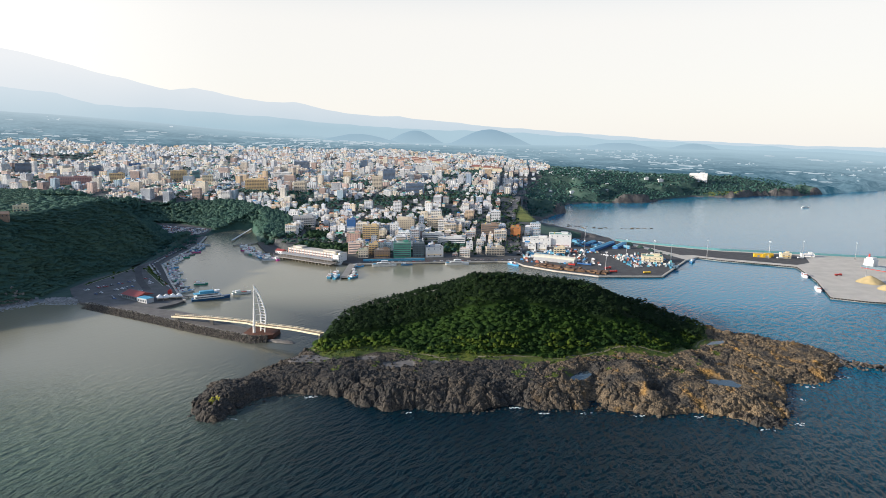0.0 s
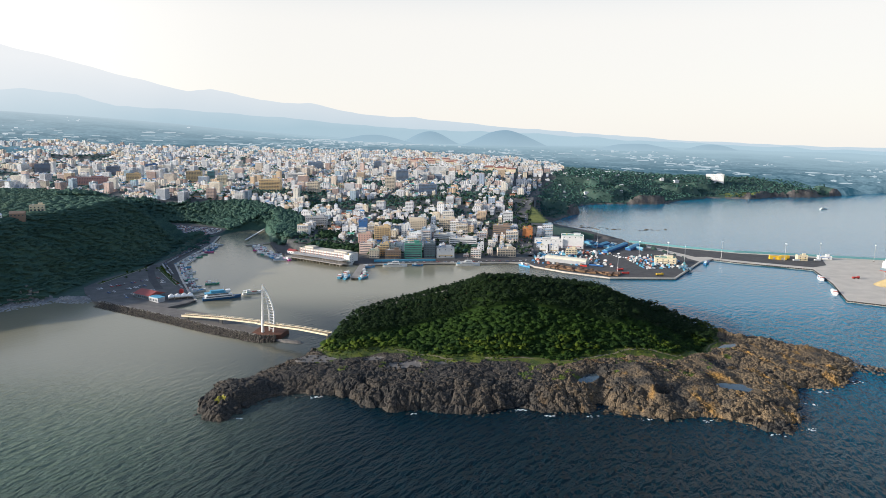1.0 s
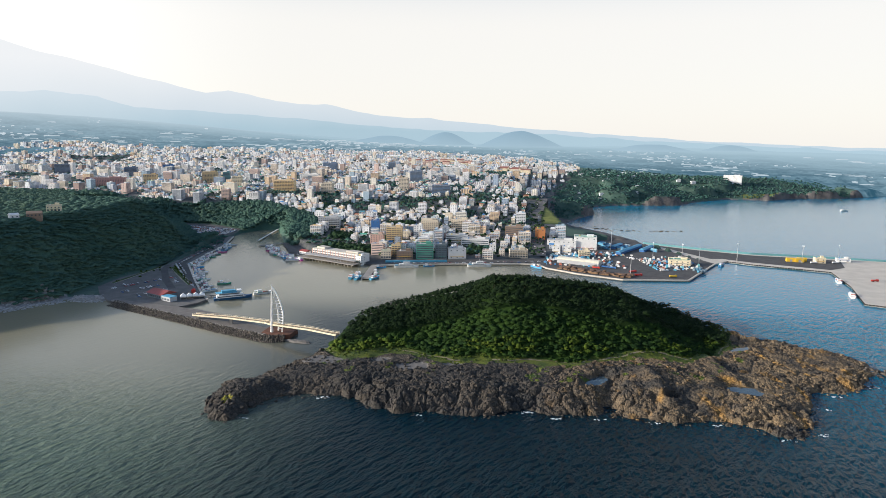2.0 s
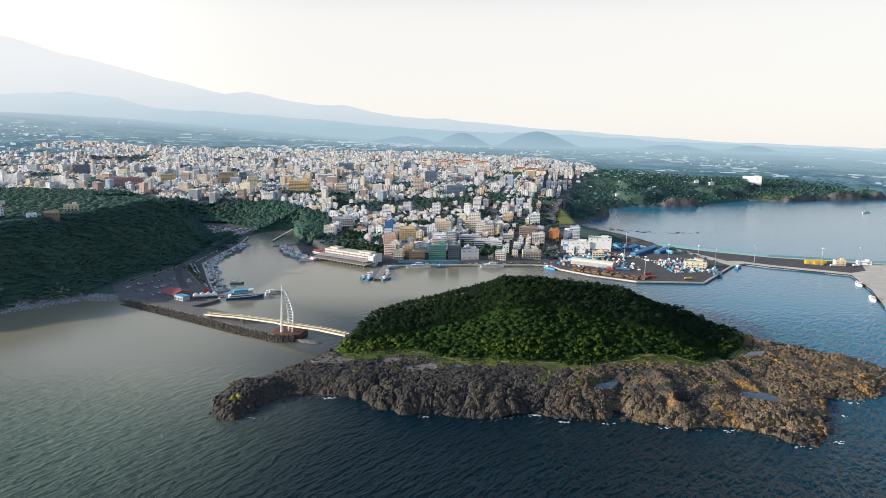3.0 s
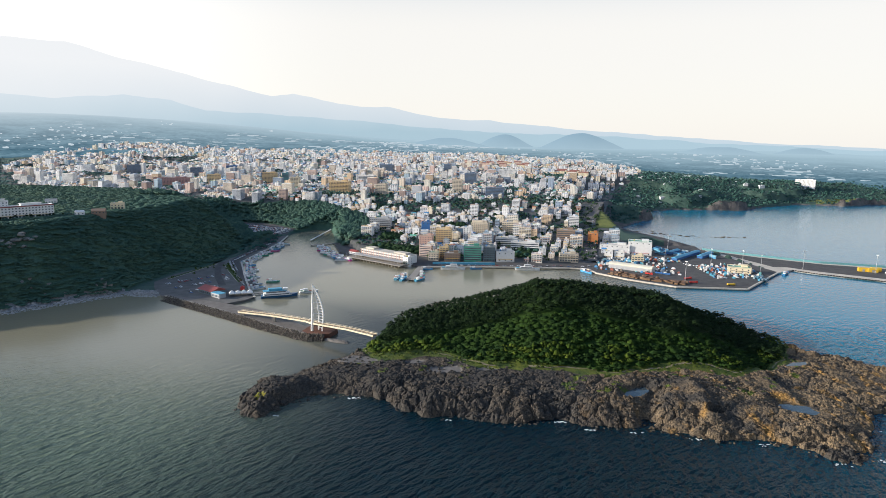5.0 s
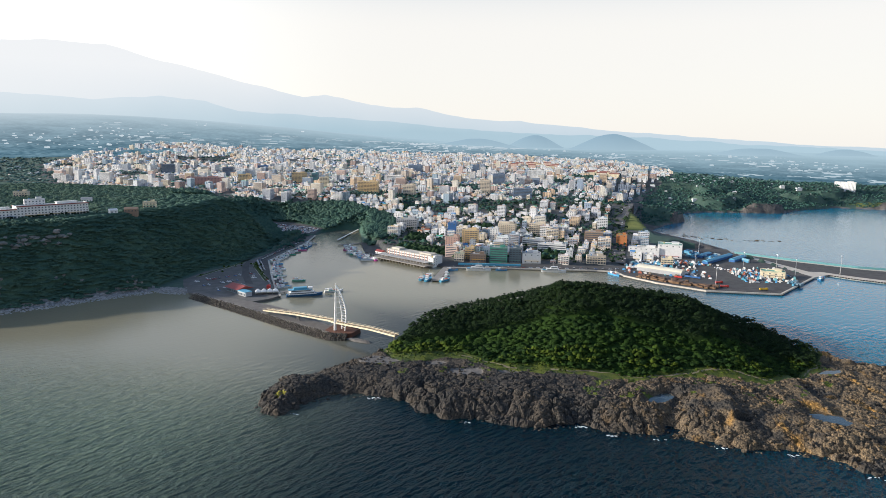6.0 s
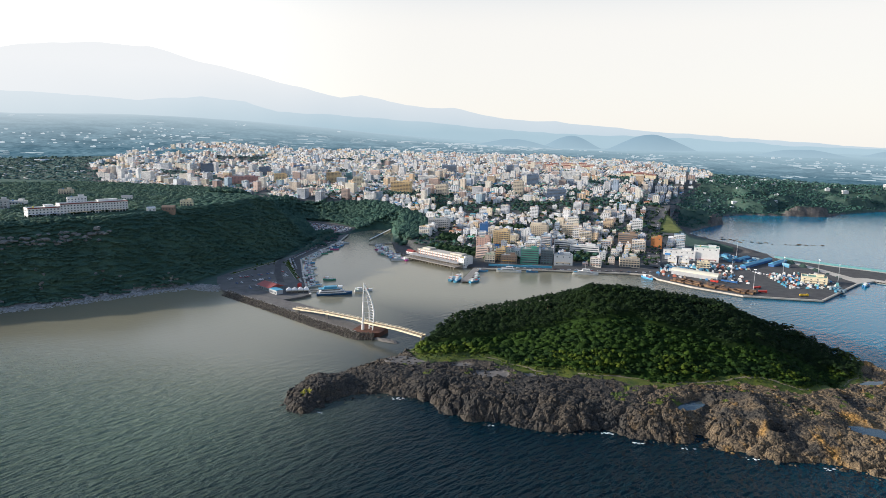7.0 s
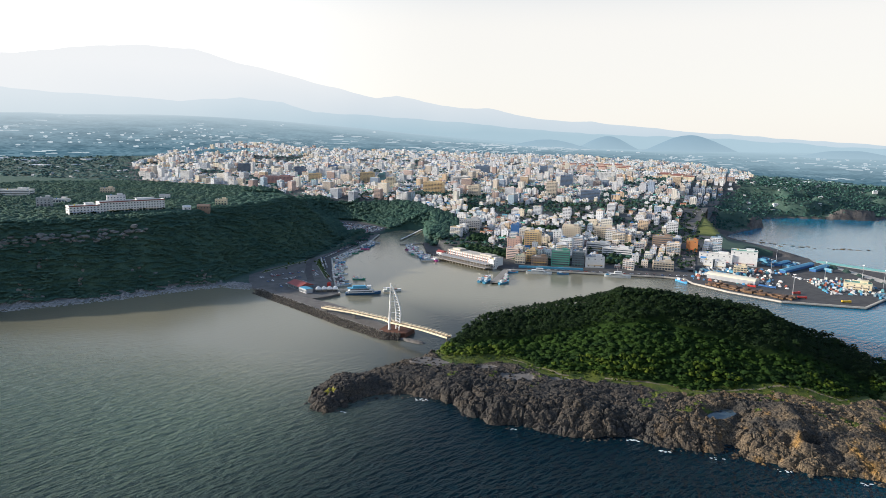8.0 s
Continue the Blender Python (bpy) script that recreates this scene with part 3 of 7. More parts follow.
def land_slots(p):
    x, y, z = p[:, 0], p[:, 1], p[:, 2]
    s = np.full(len(p), 1)
    s = np.where(inside_depth(TOWN, x, y) > -15, 0, s)
    s = np.where((HEAD_D(p) > 0), 2, s)
    lot = inside_depth(LOT, x, y)
    s = np.where((x > -480) & (x < -130) & (y > 1120) & (y < 1300) & (lot < 0), 2, s)
    d = inside_depth(COAST, x, y)
    s = np.where((d < 24) & (x < -285) & (y < 700), 6, s)
    s = np.where((d < 16) & (x > 330) & (y > 1350) & (fbm(x, y, 130, 3, 9) > 0.61), 3, s)
    s = np.where((d < 5) & (x > 330) & (y > 1040), 3, s)
    s = np.where((x > 296) & (y > 1000) & (y < 1340) & (d < 48), 3, s)
    s = np.where(inside_depth([(1069, 1935), (1187, 1955), (1150, 1925), (1084, 1925)], x, y) > -12, 4, s)
    s = np.where(inside_depth([(251, 1124), (283, 1120), (312, 1200), (318, 1300), (291, 1254)], x, y) > -3, 4, s)
    s = np.where(lot > 0, 5, s)
    return s


# the plain's blue is distance haze, put into its emission
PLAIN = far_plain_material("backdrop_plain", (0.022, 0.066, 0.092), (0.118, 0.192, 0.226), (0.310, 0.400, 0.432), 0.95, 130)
far_radii = [r for r in radii if r > 2560]
radii = [r for r in radii if r <= far_radii[0]]
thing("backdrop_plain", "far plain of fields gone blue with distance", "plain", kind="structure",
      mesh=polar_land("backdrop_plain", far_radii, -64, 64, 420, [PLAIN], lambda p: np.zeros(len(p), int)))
ground = thing("ground", "town ground, green fields and rocky coast", "ground", kind="structure",
               mesh=polar_land("ground", radii, -64, 64, 560, [TOWN_GROUND, FIELD, LEAF_HEAD, CLIFF_ROCK, LAWN, ASPHALT, BEACH], land_slots))

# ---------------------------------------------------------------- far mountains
# haze colours glowing on the mountain, foothills and cones
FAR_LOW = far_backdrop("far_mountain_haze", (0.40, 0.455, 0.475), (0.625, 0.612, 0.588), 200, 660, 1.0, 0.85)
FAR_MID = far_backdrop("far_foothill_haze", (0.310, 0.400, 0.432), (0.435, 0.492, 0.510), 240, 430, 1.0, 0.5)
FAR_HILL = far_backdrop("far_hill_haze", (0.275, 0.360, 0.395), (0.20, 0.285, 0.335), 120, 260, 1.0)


def ridge(name, label, dist, profile, material, rough_el, seed):
    """A long backdrop slope whose top follows elevations seen from the bay."""
    az = np.radians(np.linspace(profile[0][0], profile[-1][0], 500))
    el = np.interp(np.degrees(az), [p[0] for p in profile], [p[1] for p in profile])
    el = el + (fbm(np.degrees(az) * 10, az * 0, 22, 4, seed) - 0.5) * rough_el
    v, rows = [], 7
    for k in range(rows):
        f = k / (rows - 1)
        rr = dist - 70 * (1 - f)
        zz = 164 + dist * np.tan(np.radians(el))
        zz = 40 + (zz - 40) * (f ** 0.8)
        v.append(np.stack([rr * np.sin(az), rr * np.cos(az), zz], -1))
    v = np.concatenate(v)
    i = np.arange(rows * 500).reshape(rows, 500)
    q = np.stack([i[:-1, :-1], i[:-1, 1:], i[1:, 1:], i[1:, :-1]], -1).reshape(-1, 4)
    return thing(name, label, "mountain", kind="structure", mesh=fast_mesh(name, v, q, [material], None, True))


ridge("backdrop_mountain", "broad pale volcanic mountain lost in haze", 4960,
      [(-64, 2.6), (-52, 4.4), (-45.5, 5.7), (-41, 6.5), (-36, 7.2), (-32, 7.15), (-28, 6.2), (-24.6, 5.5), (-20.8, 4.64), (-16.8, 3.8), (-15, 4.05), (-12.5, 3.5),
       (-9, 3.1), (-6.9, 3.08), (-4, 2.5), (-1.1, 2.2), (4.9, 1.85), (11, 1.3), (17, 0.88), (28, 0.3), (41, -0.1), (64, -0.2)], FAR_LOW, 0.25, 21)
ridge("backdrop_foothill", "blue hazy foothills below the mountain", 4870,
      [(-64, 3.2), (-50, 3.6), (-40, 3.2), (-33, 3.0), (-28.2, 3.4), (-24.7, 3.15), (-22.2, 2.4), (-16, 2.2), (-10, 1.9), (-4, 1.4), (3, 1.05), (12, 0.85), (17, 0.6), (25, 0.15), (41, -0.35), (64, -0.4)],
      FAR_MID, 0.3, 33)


def far_hill(az, width, el, dist, seed):
    a = np.linspace(-1, 1, 60)
    x0, y0 = dist * math.sin(radians(az)), dist * math.cos(radians(az))
    w = dist * math.tan(radians(width))
    gx, gy = np.meshgrid(a * w, a * w * 0.5)
    e = np.hypot(gx / w, gy / (w * 0.5))
    top = 164 + dist * math.tan(radians(el))
    base = float(land_height(x0, y0))
    z = base - 12 + (top - base + 12) * (0.5 + 0.5 * np.cos(np.pi * np.clip(e, 0, 1))) ** 0.8 + (fbm(gx, gy, 120, 3, seed) - 0.5) * 10
    i = np.arange(3600).reshape(60, 60)
    q = np.stack([i[:-1, :-1], i[:-1, 1:], i[1:, 1:], i[1:, :-1]], -1).reshape(-1, 4)
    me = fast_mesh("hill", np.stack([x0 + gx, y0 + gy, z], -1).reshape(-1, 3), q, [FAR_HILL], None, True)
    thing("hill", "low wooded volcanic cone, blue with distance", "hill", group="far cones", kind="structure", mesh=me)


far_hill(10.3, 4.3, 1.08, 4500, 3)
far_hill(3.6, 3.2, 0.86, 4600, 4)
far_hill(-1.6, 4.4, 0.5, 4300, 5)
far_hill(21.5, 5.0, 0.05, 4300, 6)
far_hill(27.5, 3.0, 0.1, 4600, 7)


# ---------------------------------------------------------------- island
ISLE = [(-109, 360), (-104, 357), (-92, 357), (-83, 368), (-76, 384), (-67, 394), (-42, 395), (-23, 389), (-9, 375), (5, 365), (19, 367),
        (36, 365), (53, 359), (68, 361), (85, 370), (103, 360), (117, 360), (138, 358), (158, 352), (177, 347), (193, 349), (208, 344),
        (219, 337), (225, 329), (237, 323), (251, 335), (275, 372), (286, 389), (304, 388), (328, 397), (351, 420), (366, 440), (362, 469),
        (342, 482), (308, 504), (290, 541), (278, 600), (240, 640), (170, 660), (80, 655), (20, 630), (-20, 590), (-40, 545), (-46, 515),
        (-53, 488), (-61, 464), (-75, 447), (-91, 426), (-111, 417), (-113, 389)]


RIDGE_X = [-60, -45, -27, 0, 18, 36, 46, 58, 70, 92, 120, 142, 174, 196, 215, 230, 246, 285]
RIDGE_Z = [0, 0, 3, 1, 1, 4, 8, 10, 13, 27, 25, 24, 19.5, 19.5, 16, 5, 0.5, 0]


# tidal pools: centre, long axis, half-lengths, level
POOLS = [(140, 400, 0.72, 0.69, 11, 4.2, 6.2), (236, 384, 0.86, -0.5, 11, 6.5, 4.8), (181, 373, 0.8, 0.6, 4, 2.5, 4.2), (276, 468, 0.87, 0.48, 11, 3.2, 4.8)]
# bare gravel hollows by the grass: centre, half-lengths
GRAVELS = [(-47, 443, 13, 9), (17, 426, 13, 7), (-6, 441, 8, 4), (46, 428, 7, 4)]


def isle_hill(x, y):
    """Height of the wooded hill above the rock shelf."""
    across = np.where(y < 555, (y - 555) / 122, (y - 555) / 95)
    ridge_z = sum(np.interp(x + k, RIDGE_X, RIDGE_Z) for k in (-12, -6, 0, 6, 12)) / 5
    return ridge_z * np.maximum(0, 1 - across ** 2)


def isle_green(x, y):
    """Above nought where plants grow."""
    front = np.interp(x, [-60, -50, -38, -6, 11, 31, 68, 108, 142, 185, 217, 245, 273, 300], [500, 466, 444, 445, 446, 433, 428, 420, 424, 433, 427, 444, 470, 540])
    return y - front + (fbm(x, y, 22, 3, 41) - 0.5) * 16


def domes(x, y, size, seed):
    """Rounded boulders packed side by side, with creases between them."""
    f1, f2, own = cells(x, y, size, seed)
    return np.sqrt(np.maximum(0, 1 - (f1 * 1.15) ** 2)) * (0.35 + 0.65 * own) - 0.45 * smooth(0.16, 0.0, f2 - f1)


def isle_height(x, y):
    wob = (fbm(x, y, 18, 3, 60) - 0.5) * 9 + (fbm(x, y, 5, 2, 64) - 0.5) * 4
    d = inside_depth(ISLE, x, y) + wob
    shelf = np.interp(x, [-115, -60, 0, 60, 120, 180, 230, 300, 360], [7.0, 6.2, 7.0, 7.6, 8.2, 7.2, 5.2, 4.0, 3.5])
    wide = np.interp(x, [-60, 40, 120, 230, 300], [17, 19, 27, 28, 17])
    z = -2.5 + 3.9 * smooth(-1.5, 3.5, d) + (shelf - 1.4) * smooth(1.0, wide, d)
    z = z + 2.2 * smooth(12, 45, d) * (x < 240)
    green = isle_green(x, y)
    rocky = smooth(5, -5, green) * smooth(-1.5, 2.5, d)
    wx, wy = x + 5 * (fbm(x, y, 9, 3, 71) - 0.5), y + 5 * (fbm(x, y, 9, 3, 76) - 0.5)
    edge = (0.55 + 0.65 * smooth(34, 8, d)) * (0.35 + 0.95 * smooth(0.32, 0.66, fbm(x, y, 34, 3, 97)))
    z = z + rocky * (edge * (np.interp(x, [0, 120], [2.2, 2.9]) * domes(wx, wy, 12.0, 72) + 1.9 * domes(wx, wy * 1.2, 5.4, 82)) + (0.3 + 0.4 * edge) * domes(x, y * 1.2, 2.5, 86) - 1.8 * edge)
    z = z + rocky * (fbm(x, y, 45, 3, 91) - 0.5) * 5
    z = z + isle_hill(x, y) + (fbm(x, y, 30, 3, 95) - 0.5) * 2 * smooth(0, 10, green)
    gully = np.exp(-((x - 150 - (y - 400) * 0.35) / 7) ** 2) * smooth(352, 372, y) * smooth(418, 400, y)
    spur = np.exp(-((x - 176 - (y - 380) * 0.06) / 5) ** 2) * smooth(356, 368, y) * smooth(420, 404, y)
    z = z + (2.6 * spur - 4.5 * gully) * rocky
    for px, py, ax, ay, ra, rb_, pz in POOLS:
        u, v = (x - px) * ax + (y - py) * ay, -(x - px) * ay + (y - py) * ax
        e = np.sqrt((u / ra) ** 2 + (v / rb_) ** 2) + (fbm(x, y, 6, 2, 161) - 0.5) * 0.5
        near = smooth(1.9, 1.1, e)
        z = z * (1 - near) + (pz + 0.5 * (e - 1) + (fbm(x, y, 3, 2, 171) - 0.5) * 0.8) * near
        z = np.where(e < 1, np.minimum(z, pz - 0.4), z)
    for px, py, ra, rb_ in GRAVELS:
        near = smooth(1.25, 0.8, gravel_depth(x, y, px, py, ra, rb_))
        z = z * (1 - near) + (8.2 + (fbm(x, y, 4, 2, 181) - 0.5) * 0.5) * near
    return np.where(d < -1.5, np.minimum(z, -2.5), z)


def gravel_depth(x, y, px, py, ra, rb_):
    return np.hypot((x - px) / ra, (y - py) / rb_) + (fbm(x, y, 7, 3, 191) - 0.5) * 0.9


gx, gy = np.meshgrid(np.arange(-122, 376, 0.8), np.concatenate([np.arange(314, 478, 0.8), np.arange(478, 672, 2.0)]))
gz = isle_height(gx, gy)
rows_n, cols_n = gx.shape
ii = np.arange(rows_n * cols_n).reshape(rows_n, cols_n)
iq = np.stack([ii[:-1, :-1], ii[:-1, 1:], ii[1:, 1:], ii[1:, :-1]], -1).reshape(-1, 4)
iv = np.stack([gx, gy, gz], -1).reshape(-1, 3)
iq = iq[iv[iq][:, :, 2].max(1) > -2.2]
used = np.unique(iq)
back = np.zeros(len(iv), int)
back[used] = np.arange(len(used))
mid = iv[iq].mean(1)
mx, my = mid[:, 0], mid[:, 1]
green_m = isle_green(mx, my)
isle_slot = np.zeros(len(mid), int)
for px, py, ra, rb_ in GRAVELS:
    isle_slot = np.where(gravel_depth(mx, my, px, py, ra, rb_) < 1, 1, isle_slot)
isle_slot = np.where((green_m > 0) & (isle_slot == 0), 2, isle_slot)
# thin tufts of grass among the rocks
tuft = (green_m > -26) & (fbm(mx, my, 9, 3, 201) > 0.67) | (np.hypot(mx - 211, my - 402) + 6 * fbm(mx, my, 3, 2, 203) < 7.5)
isle_slot = np.where(tuft & (isle_slot == 0), 2, isle_slot)
isle_slot = np.where(np.hypot(mx + 100, my - 380) + 5 * fbm(mx, my, 3, 2, 151) < 5.4, 5, isle_slot)
isle_slot = np.where(green_m > np.interp(mx, [-50, 0, 40], [26, 18, 11]), 3, isle_slot)
path_y = 7 + 2 * np.sin(mx / 14)
isle_slot = np.where((np.abs(green_m - path_y) < 0.7) & (fbm(mx, my, 30, 2, 131) > 0.42), 4, isle_slot)
thing("ground_island", "rocky lava island with grass and a wooded hill", "island", kind="structure",
      mesh=fast_mesh("ground_island", iv[used], back[iq], [ROCK, SCREE, GRASS, LEAF_MID, SAND, LICHEN], isle_slot))

for px, py, ax, ay, ra, rb_, pz in POOLS:
    rim = [(px + 1.25 * (ra * math.cos(a) * ax - rb_ * math.sin(a) * ay), py + 1.25 * (ra * math.cos(a) * ay + rb_ * math.sin(a) * ax), pz - 0.1) for a in np.linspace(0, 2 * math.pi, 25)[:-1]]
    thing("water_rock_pool", "still tidal pool on the rock shelf", "water", kind="structure", mesh=fast_mesh("water_rock_pool", rim + [(px, py, pz - 0.1)], [(i, (i + 1) % 24, 24) for i in range(24)], [POOL]))


# ---------------------------------------------------------------- trees
ICO_V, ICO_F = None, None
_bm = bmesh.new()
bmesh.ops.create_icosphere(_bm, subdivisions=1, radius=1.0)
ICO_V = np.array([v.co[:] for v in _bm.verts])
ICO_F = np.array([[v.index for v in f.verts] for f in _bm.faces])
_bm.free()
OCT_V = np.array([(1, 0, 0), (0, 1, 0), (-1, 0, 0), (0, -1, 0), (0, 0, 1), (0, 0, -1)], float)
OCT_F = np.array([(0, 1, 4), (1, 2, 4), (2, 3, 4), (3, 0, 4), (1, 0, 5), (2, 1, 5), (3, 2, 5), (0, 3, 5)])


def tree_template(rng, clumps, height, radius, flat=0.6, trunk=True, ball=None, fine=1.0):
    """Trunk, limbs and uneven clumps of leaves; gives points, triangles and slots (0 leaf, 1 bark)."""
    v, f, s = [], [], []
    n = 0
    bv, bf = ball or (ICO_V, ICO_F)
    if trunk:
        sh = Shape()
        lean = Vector((rng.uniform(-0.6, 0.6), rng.uniform(-0.6, 0.6), height * 0.62))
        sh.tube((0, 0, -1.0), lean, height * 0.035, height * 0.016, 4)
        for k in range(2):
            a = rng.uniform(0, 6.28)
            tip = (math.cos(a) * radius * 0.7, math.sin(a) * radius * 0.7, height * rng.uniform(0.62, 0.8))
            sh.tube(lean * rng.uniform(0.6, 0.95), tip, height * 0.014, height * 0.005, 3)
        for q in sh.f:
            for k in range(1, len(q) - 1):
                f.append((q[0], q[k], q[k + 1]))
                s.append(1)
        v += sh.v
        n = len(v)
    for k in range(clumps):
        a, rr = rng.uniform(0, 6.28), radius * math.sqrt(rng.random()) * 0.85
        edge = rr / radius
        c = np.array([math.cos(a) * rr, math.sin(a) * rr, height * (0.50 + 0.45 * (1 - edge * edge) * rng.uniform(0.35, 1.0))])
        size = radius * rng.uniform(0.26, 0.48) * fine
        w = bv * (0.72 + 0.5 * np.array([rng.random() for _ in range(len(bv))])[:, None])
        w = w * np.array([size * rng.uniform(0.8, 1.3), size * rng.uniform(0.8, 1.3), size * flat]) + c
        v += [tuple(p) for p in w]
        f += [tuple(q + n) for q in bf]
        s += [0] * len(bf)
        n += len(bv)
    return np.array(v), np.array(f), np.array(s)


def scatter(name, label, category, templates, places, materials, rng, kind="stuff", smooth_shade=False, soft=0.0, rise=0.12):
    """Many trees, stones or houses in one mesh. places: x, y, z, scale, turn, stretch. soft: how far leaves turn outwards from their crown."""
    vs, fs, ss, ns, n = [], [], [], [], 0
    for p in places:
        tv, tf, ts = templates[rng.randrange(len(templates))]
        c, s = math.cos(p[4]) * p[3], math.sin(p[4]) * p[3]
        at = np.stack([tv[:, 0] * c - tv[:, 1] * s, tv[:, 0] * s + tv[:, 1] * c, tv[:, 2] * p[3] * p[5]], -1)
        if soft:
            out = at - np.array([0, 0, 0.35 * at[:, 2].max()])
            ns.append(out / np.maximum(np.linalg.norm(out, axis=1), 1e-3)[:, None])
        vs.append(at + np.array(p[:3]))
        fs.append(tf + n)
        ss.append(ts)
        n += len(tv)
    me = fast_mesh(name, np.concatenate(vs), np.concatenate(fs), materials, np.concatenate(ss), smooth_shade)
    if soft:
        own = np.zeros(n * 3, np.float32)
        me.vertex_normals.foreach_get("vector", own)
        mixed = own.reshape(-1, 3) * (1 - soft) + np.concatenate(ns) * soft + np.array([0, 0, rise])
        me.normals_split_custom_set_from_vertices(mixed / np.maximum(np.linalg.norm(mixed, axis=1), 1e-3)[:, None])
    return thing(name, label, category, kind=kind, mesh=me)


def strew(rng, box, step, keep, height, jitter=0.75):
    """Jittered places in a box for which keep(x, y) holds."""
    xs, ys = np.meshgrid(np.arange(box[0], box[1], step), np.arange(box[2], box[3], step))
    xs, ys = xs.ravel(), ys.ravel()
    xs = xs + np.array([rng.uniform(-jitter, jitter) for _ in xs]) * step
    ys = ys + np.array([rng.uniform(-jitter, jitter) for _ in ys]) * step
    ok = keep(xs, ys)
    xs, ys = xs[ok], ys[ok]
    return xs, ys, height(xs, ys)


rt = random.Random(11)
OCT = (OCT_V, OCT_F)
PINES = [tree_template(rt, 14, 8.0, 2.9, 0.6, False, OCT, 0.72) for _ in range(8)]
LEAFY = [tree_template(rt, 20, 5.0, 3.3, 0.85, False, OCT, 0.76) for _ in range(8)]
SHRUBS = [tree_template(rt, 8, 3.0, 2.0, 0.8, False) for _ in range(5)]
BROAD = [tree_template(rt, 11, 7.0, 4.9, 0.8, False, OCT, 1.05) for _ in range(8)]
STREET = [tree_template(rt, 6, 8.0, 4.2, 0.8, False, OCT) for _ in range(6)]
GROVE = [tree_template(rt, 4, 8.0, 7.0, 0.7, False, OCT) for _ in range(6)]

xs, ys, zs = strew(rt, (-60, 300, 415, 650), 3.5, lambda x, y: (isle_green(x, y) > np.interp(x, [-50, 0, 40], [32, 20, 5]) + 7 * fbm(x, y, 40, 2, 7)) & (inside_depth(ISLE, x, y) > 10), isle_height)
up = ys + 60 * (fbm(xs, ys, 46, 3, 19) - 0.5) > np.interp(xs, [-50, 20, 120, 200, 290], [470, 505, 515, 495, 470])
pines = [(x, y, z - 0.5, rt.uniform(0.7, 1.2), rt.uniform(0, 6.28), rt.uniform(0.75, 1.1)) for x, y, z in zip(xs[up], ys[up], zs[up])]
leafy = [(x, y, z - 1.9, rt.uniform(0.7, 1.2), rt.uniform(0, 6.28), rt.uniform(0.6, 0.95)) for x, y, z in zip(xs[~up], ys[~up], zs[~up])]
scatter("island_pine_wood", "dense dark green pine wood on the island hill", "trees", PINES, pines, [LEAF, BARK], rt, smooth_shade=True, soft=0.8)
scatter("island_broadleaf_wood", "mixed green broadleaf wood on the island slope", "trees", LEAFY, leafy, [LEAF_MID, BARK], rt, smooth_shade=True, soft=0.8)
xs, ys, zs = strew(rt, (-60, 310, 420, 560), 3.0,
                   lambda x, y: (isle_green(x, y) > 3) & (isle_green(x, y) < 32) & (fbm(x, y, 24, 3, 17) > 0.46) & (inside_depth(ISLE, x, y) > 8), isle_height)
scatter("island_shrubs", "bright green shrubs along the island's grassy edge", "shrubs", SHRUBS,
        [(x, y, z - 0.3, rt.uniform(0.35, 1.0) * (0.6 if isle_green(x, y) < 14 else 1.25), rt.uniform(0, 6.28), rt.uniform(0.7, 1.3) * (1.0 if isle_green(x, y) < 26 else 1.3)) for x, y, z in zip(xs, ys, zs)],
        [LEAF_LIGHT, BARK], rt, smooth_shade=True, soft=0.8)


# grounds of the houses on the plateau: x, y, radius
CLEARINGS = [(-790, 842, 24), (-776, 826, 12), (-625, 722, 10), (-619, 708, 7), (-646, 771, 11), (-437, 748, 7), (-424, 766, 9), (-432, 823, 9), (-560, 880, 9), (-700, 930, 12)]


def clear_of(x, y):
    ok = np.ones(np.shape(x), bool)
    for cx, cy, cr in CLEARINGS:
        ok &= np.hypot(x - cx, y - cy) > cr
    return ok


def headland_wood(x, y):
    h = inside_depth(HEADLAND, x, y)
    slope = (x > -520) & (x < -120) & (y > 985) & (y < 1300) & (inside_depth(TOWN, x, y) < 0) & (inside_depth(COAST, x, y) > 8)
    return ((h > 4) | slope) & (inside_depth(LOT, x, y) < -3) & (inside_depth(QUAY, x, y) < -4) & (np.abs(np.degrees(np.arctan2(x, y))) < 52) & (np.hypot(x, y) < 1480) & (inside_depth([(-524, 651), (-538, 659), (-479, 753), (-465, 745)], x, y) < -9) & clear_of(x, y)


xs, ys, zs = strew(rt, (-1000, -100, 380, 1330), 7.6, headland_wood, land_height)
x2, y2, z2 = strew(rt, (-620, -280, 440, 1060), 5.4, lambda x, y: headland_wood(x, y) & (inside_depth(HEADLAND, x, y) < 105), land_height)
xs, ys, zs = np.concatenate([xs, x2]), np.concatenate([ys, y2]), np.concatenate([zs, z2])
wood = [(x, y, z - 1.7, rt.uniform(0.85, 1.3), rt.uniform(0, 6.28), rt.uniform(0.34, 0.5)) for x, y, z in zip(xs, ys, zs)]
xs, ys, zs = strew(rt, (-520, -120, 985, 1310), 5.6, lambda x, y: headland_wood(x, y) & ((inside_depth(HEADLAND, x, y) < 40) | (y > 1040)), land_height)
bank = [(x, y, z - 1.0, rt.uniform(0.8, 1.2), rt.uniform(0, 6.28), rt.uniform(0.9, 1.3)) for x, y, z in zip(xs, ys, zs)]
flat_top = [(p[2] > 66) and p[1] > 640 - 0.35 * (p[0] + 560) + 25 * math.sin(p[0] / 40) and p[0] < -455 - 0.25 * (p[1] - 760) + 20 * math.sin(p[1] / 30) for p in wood]
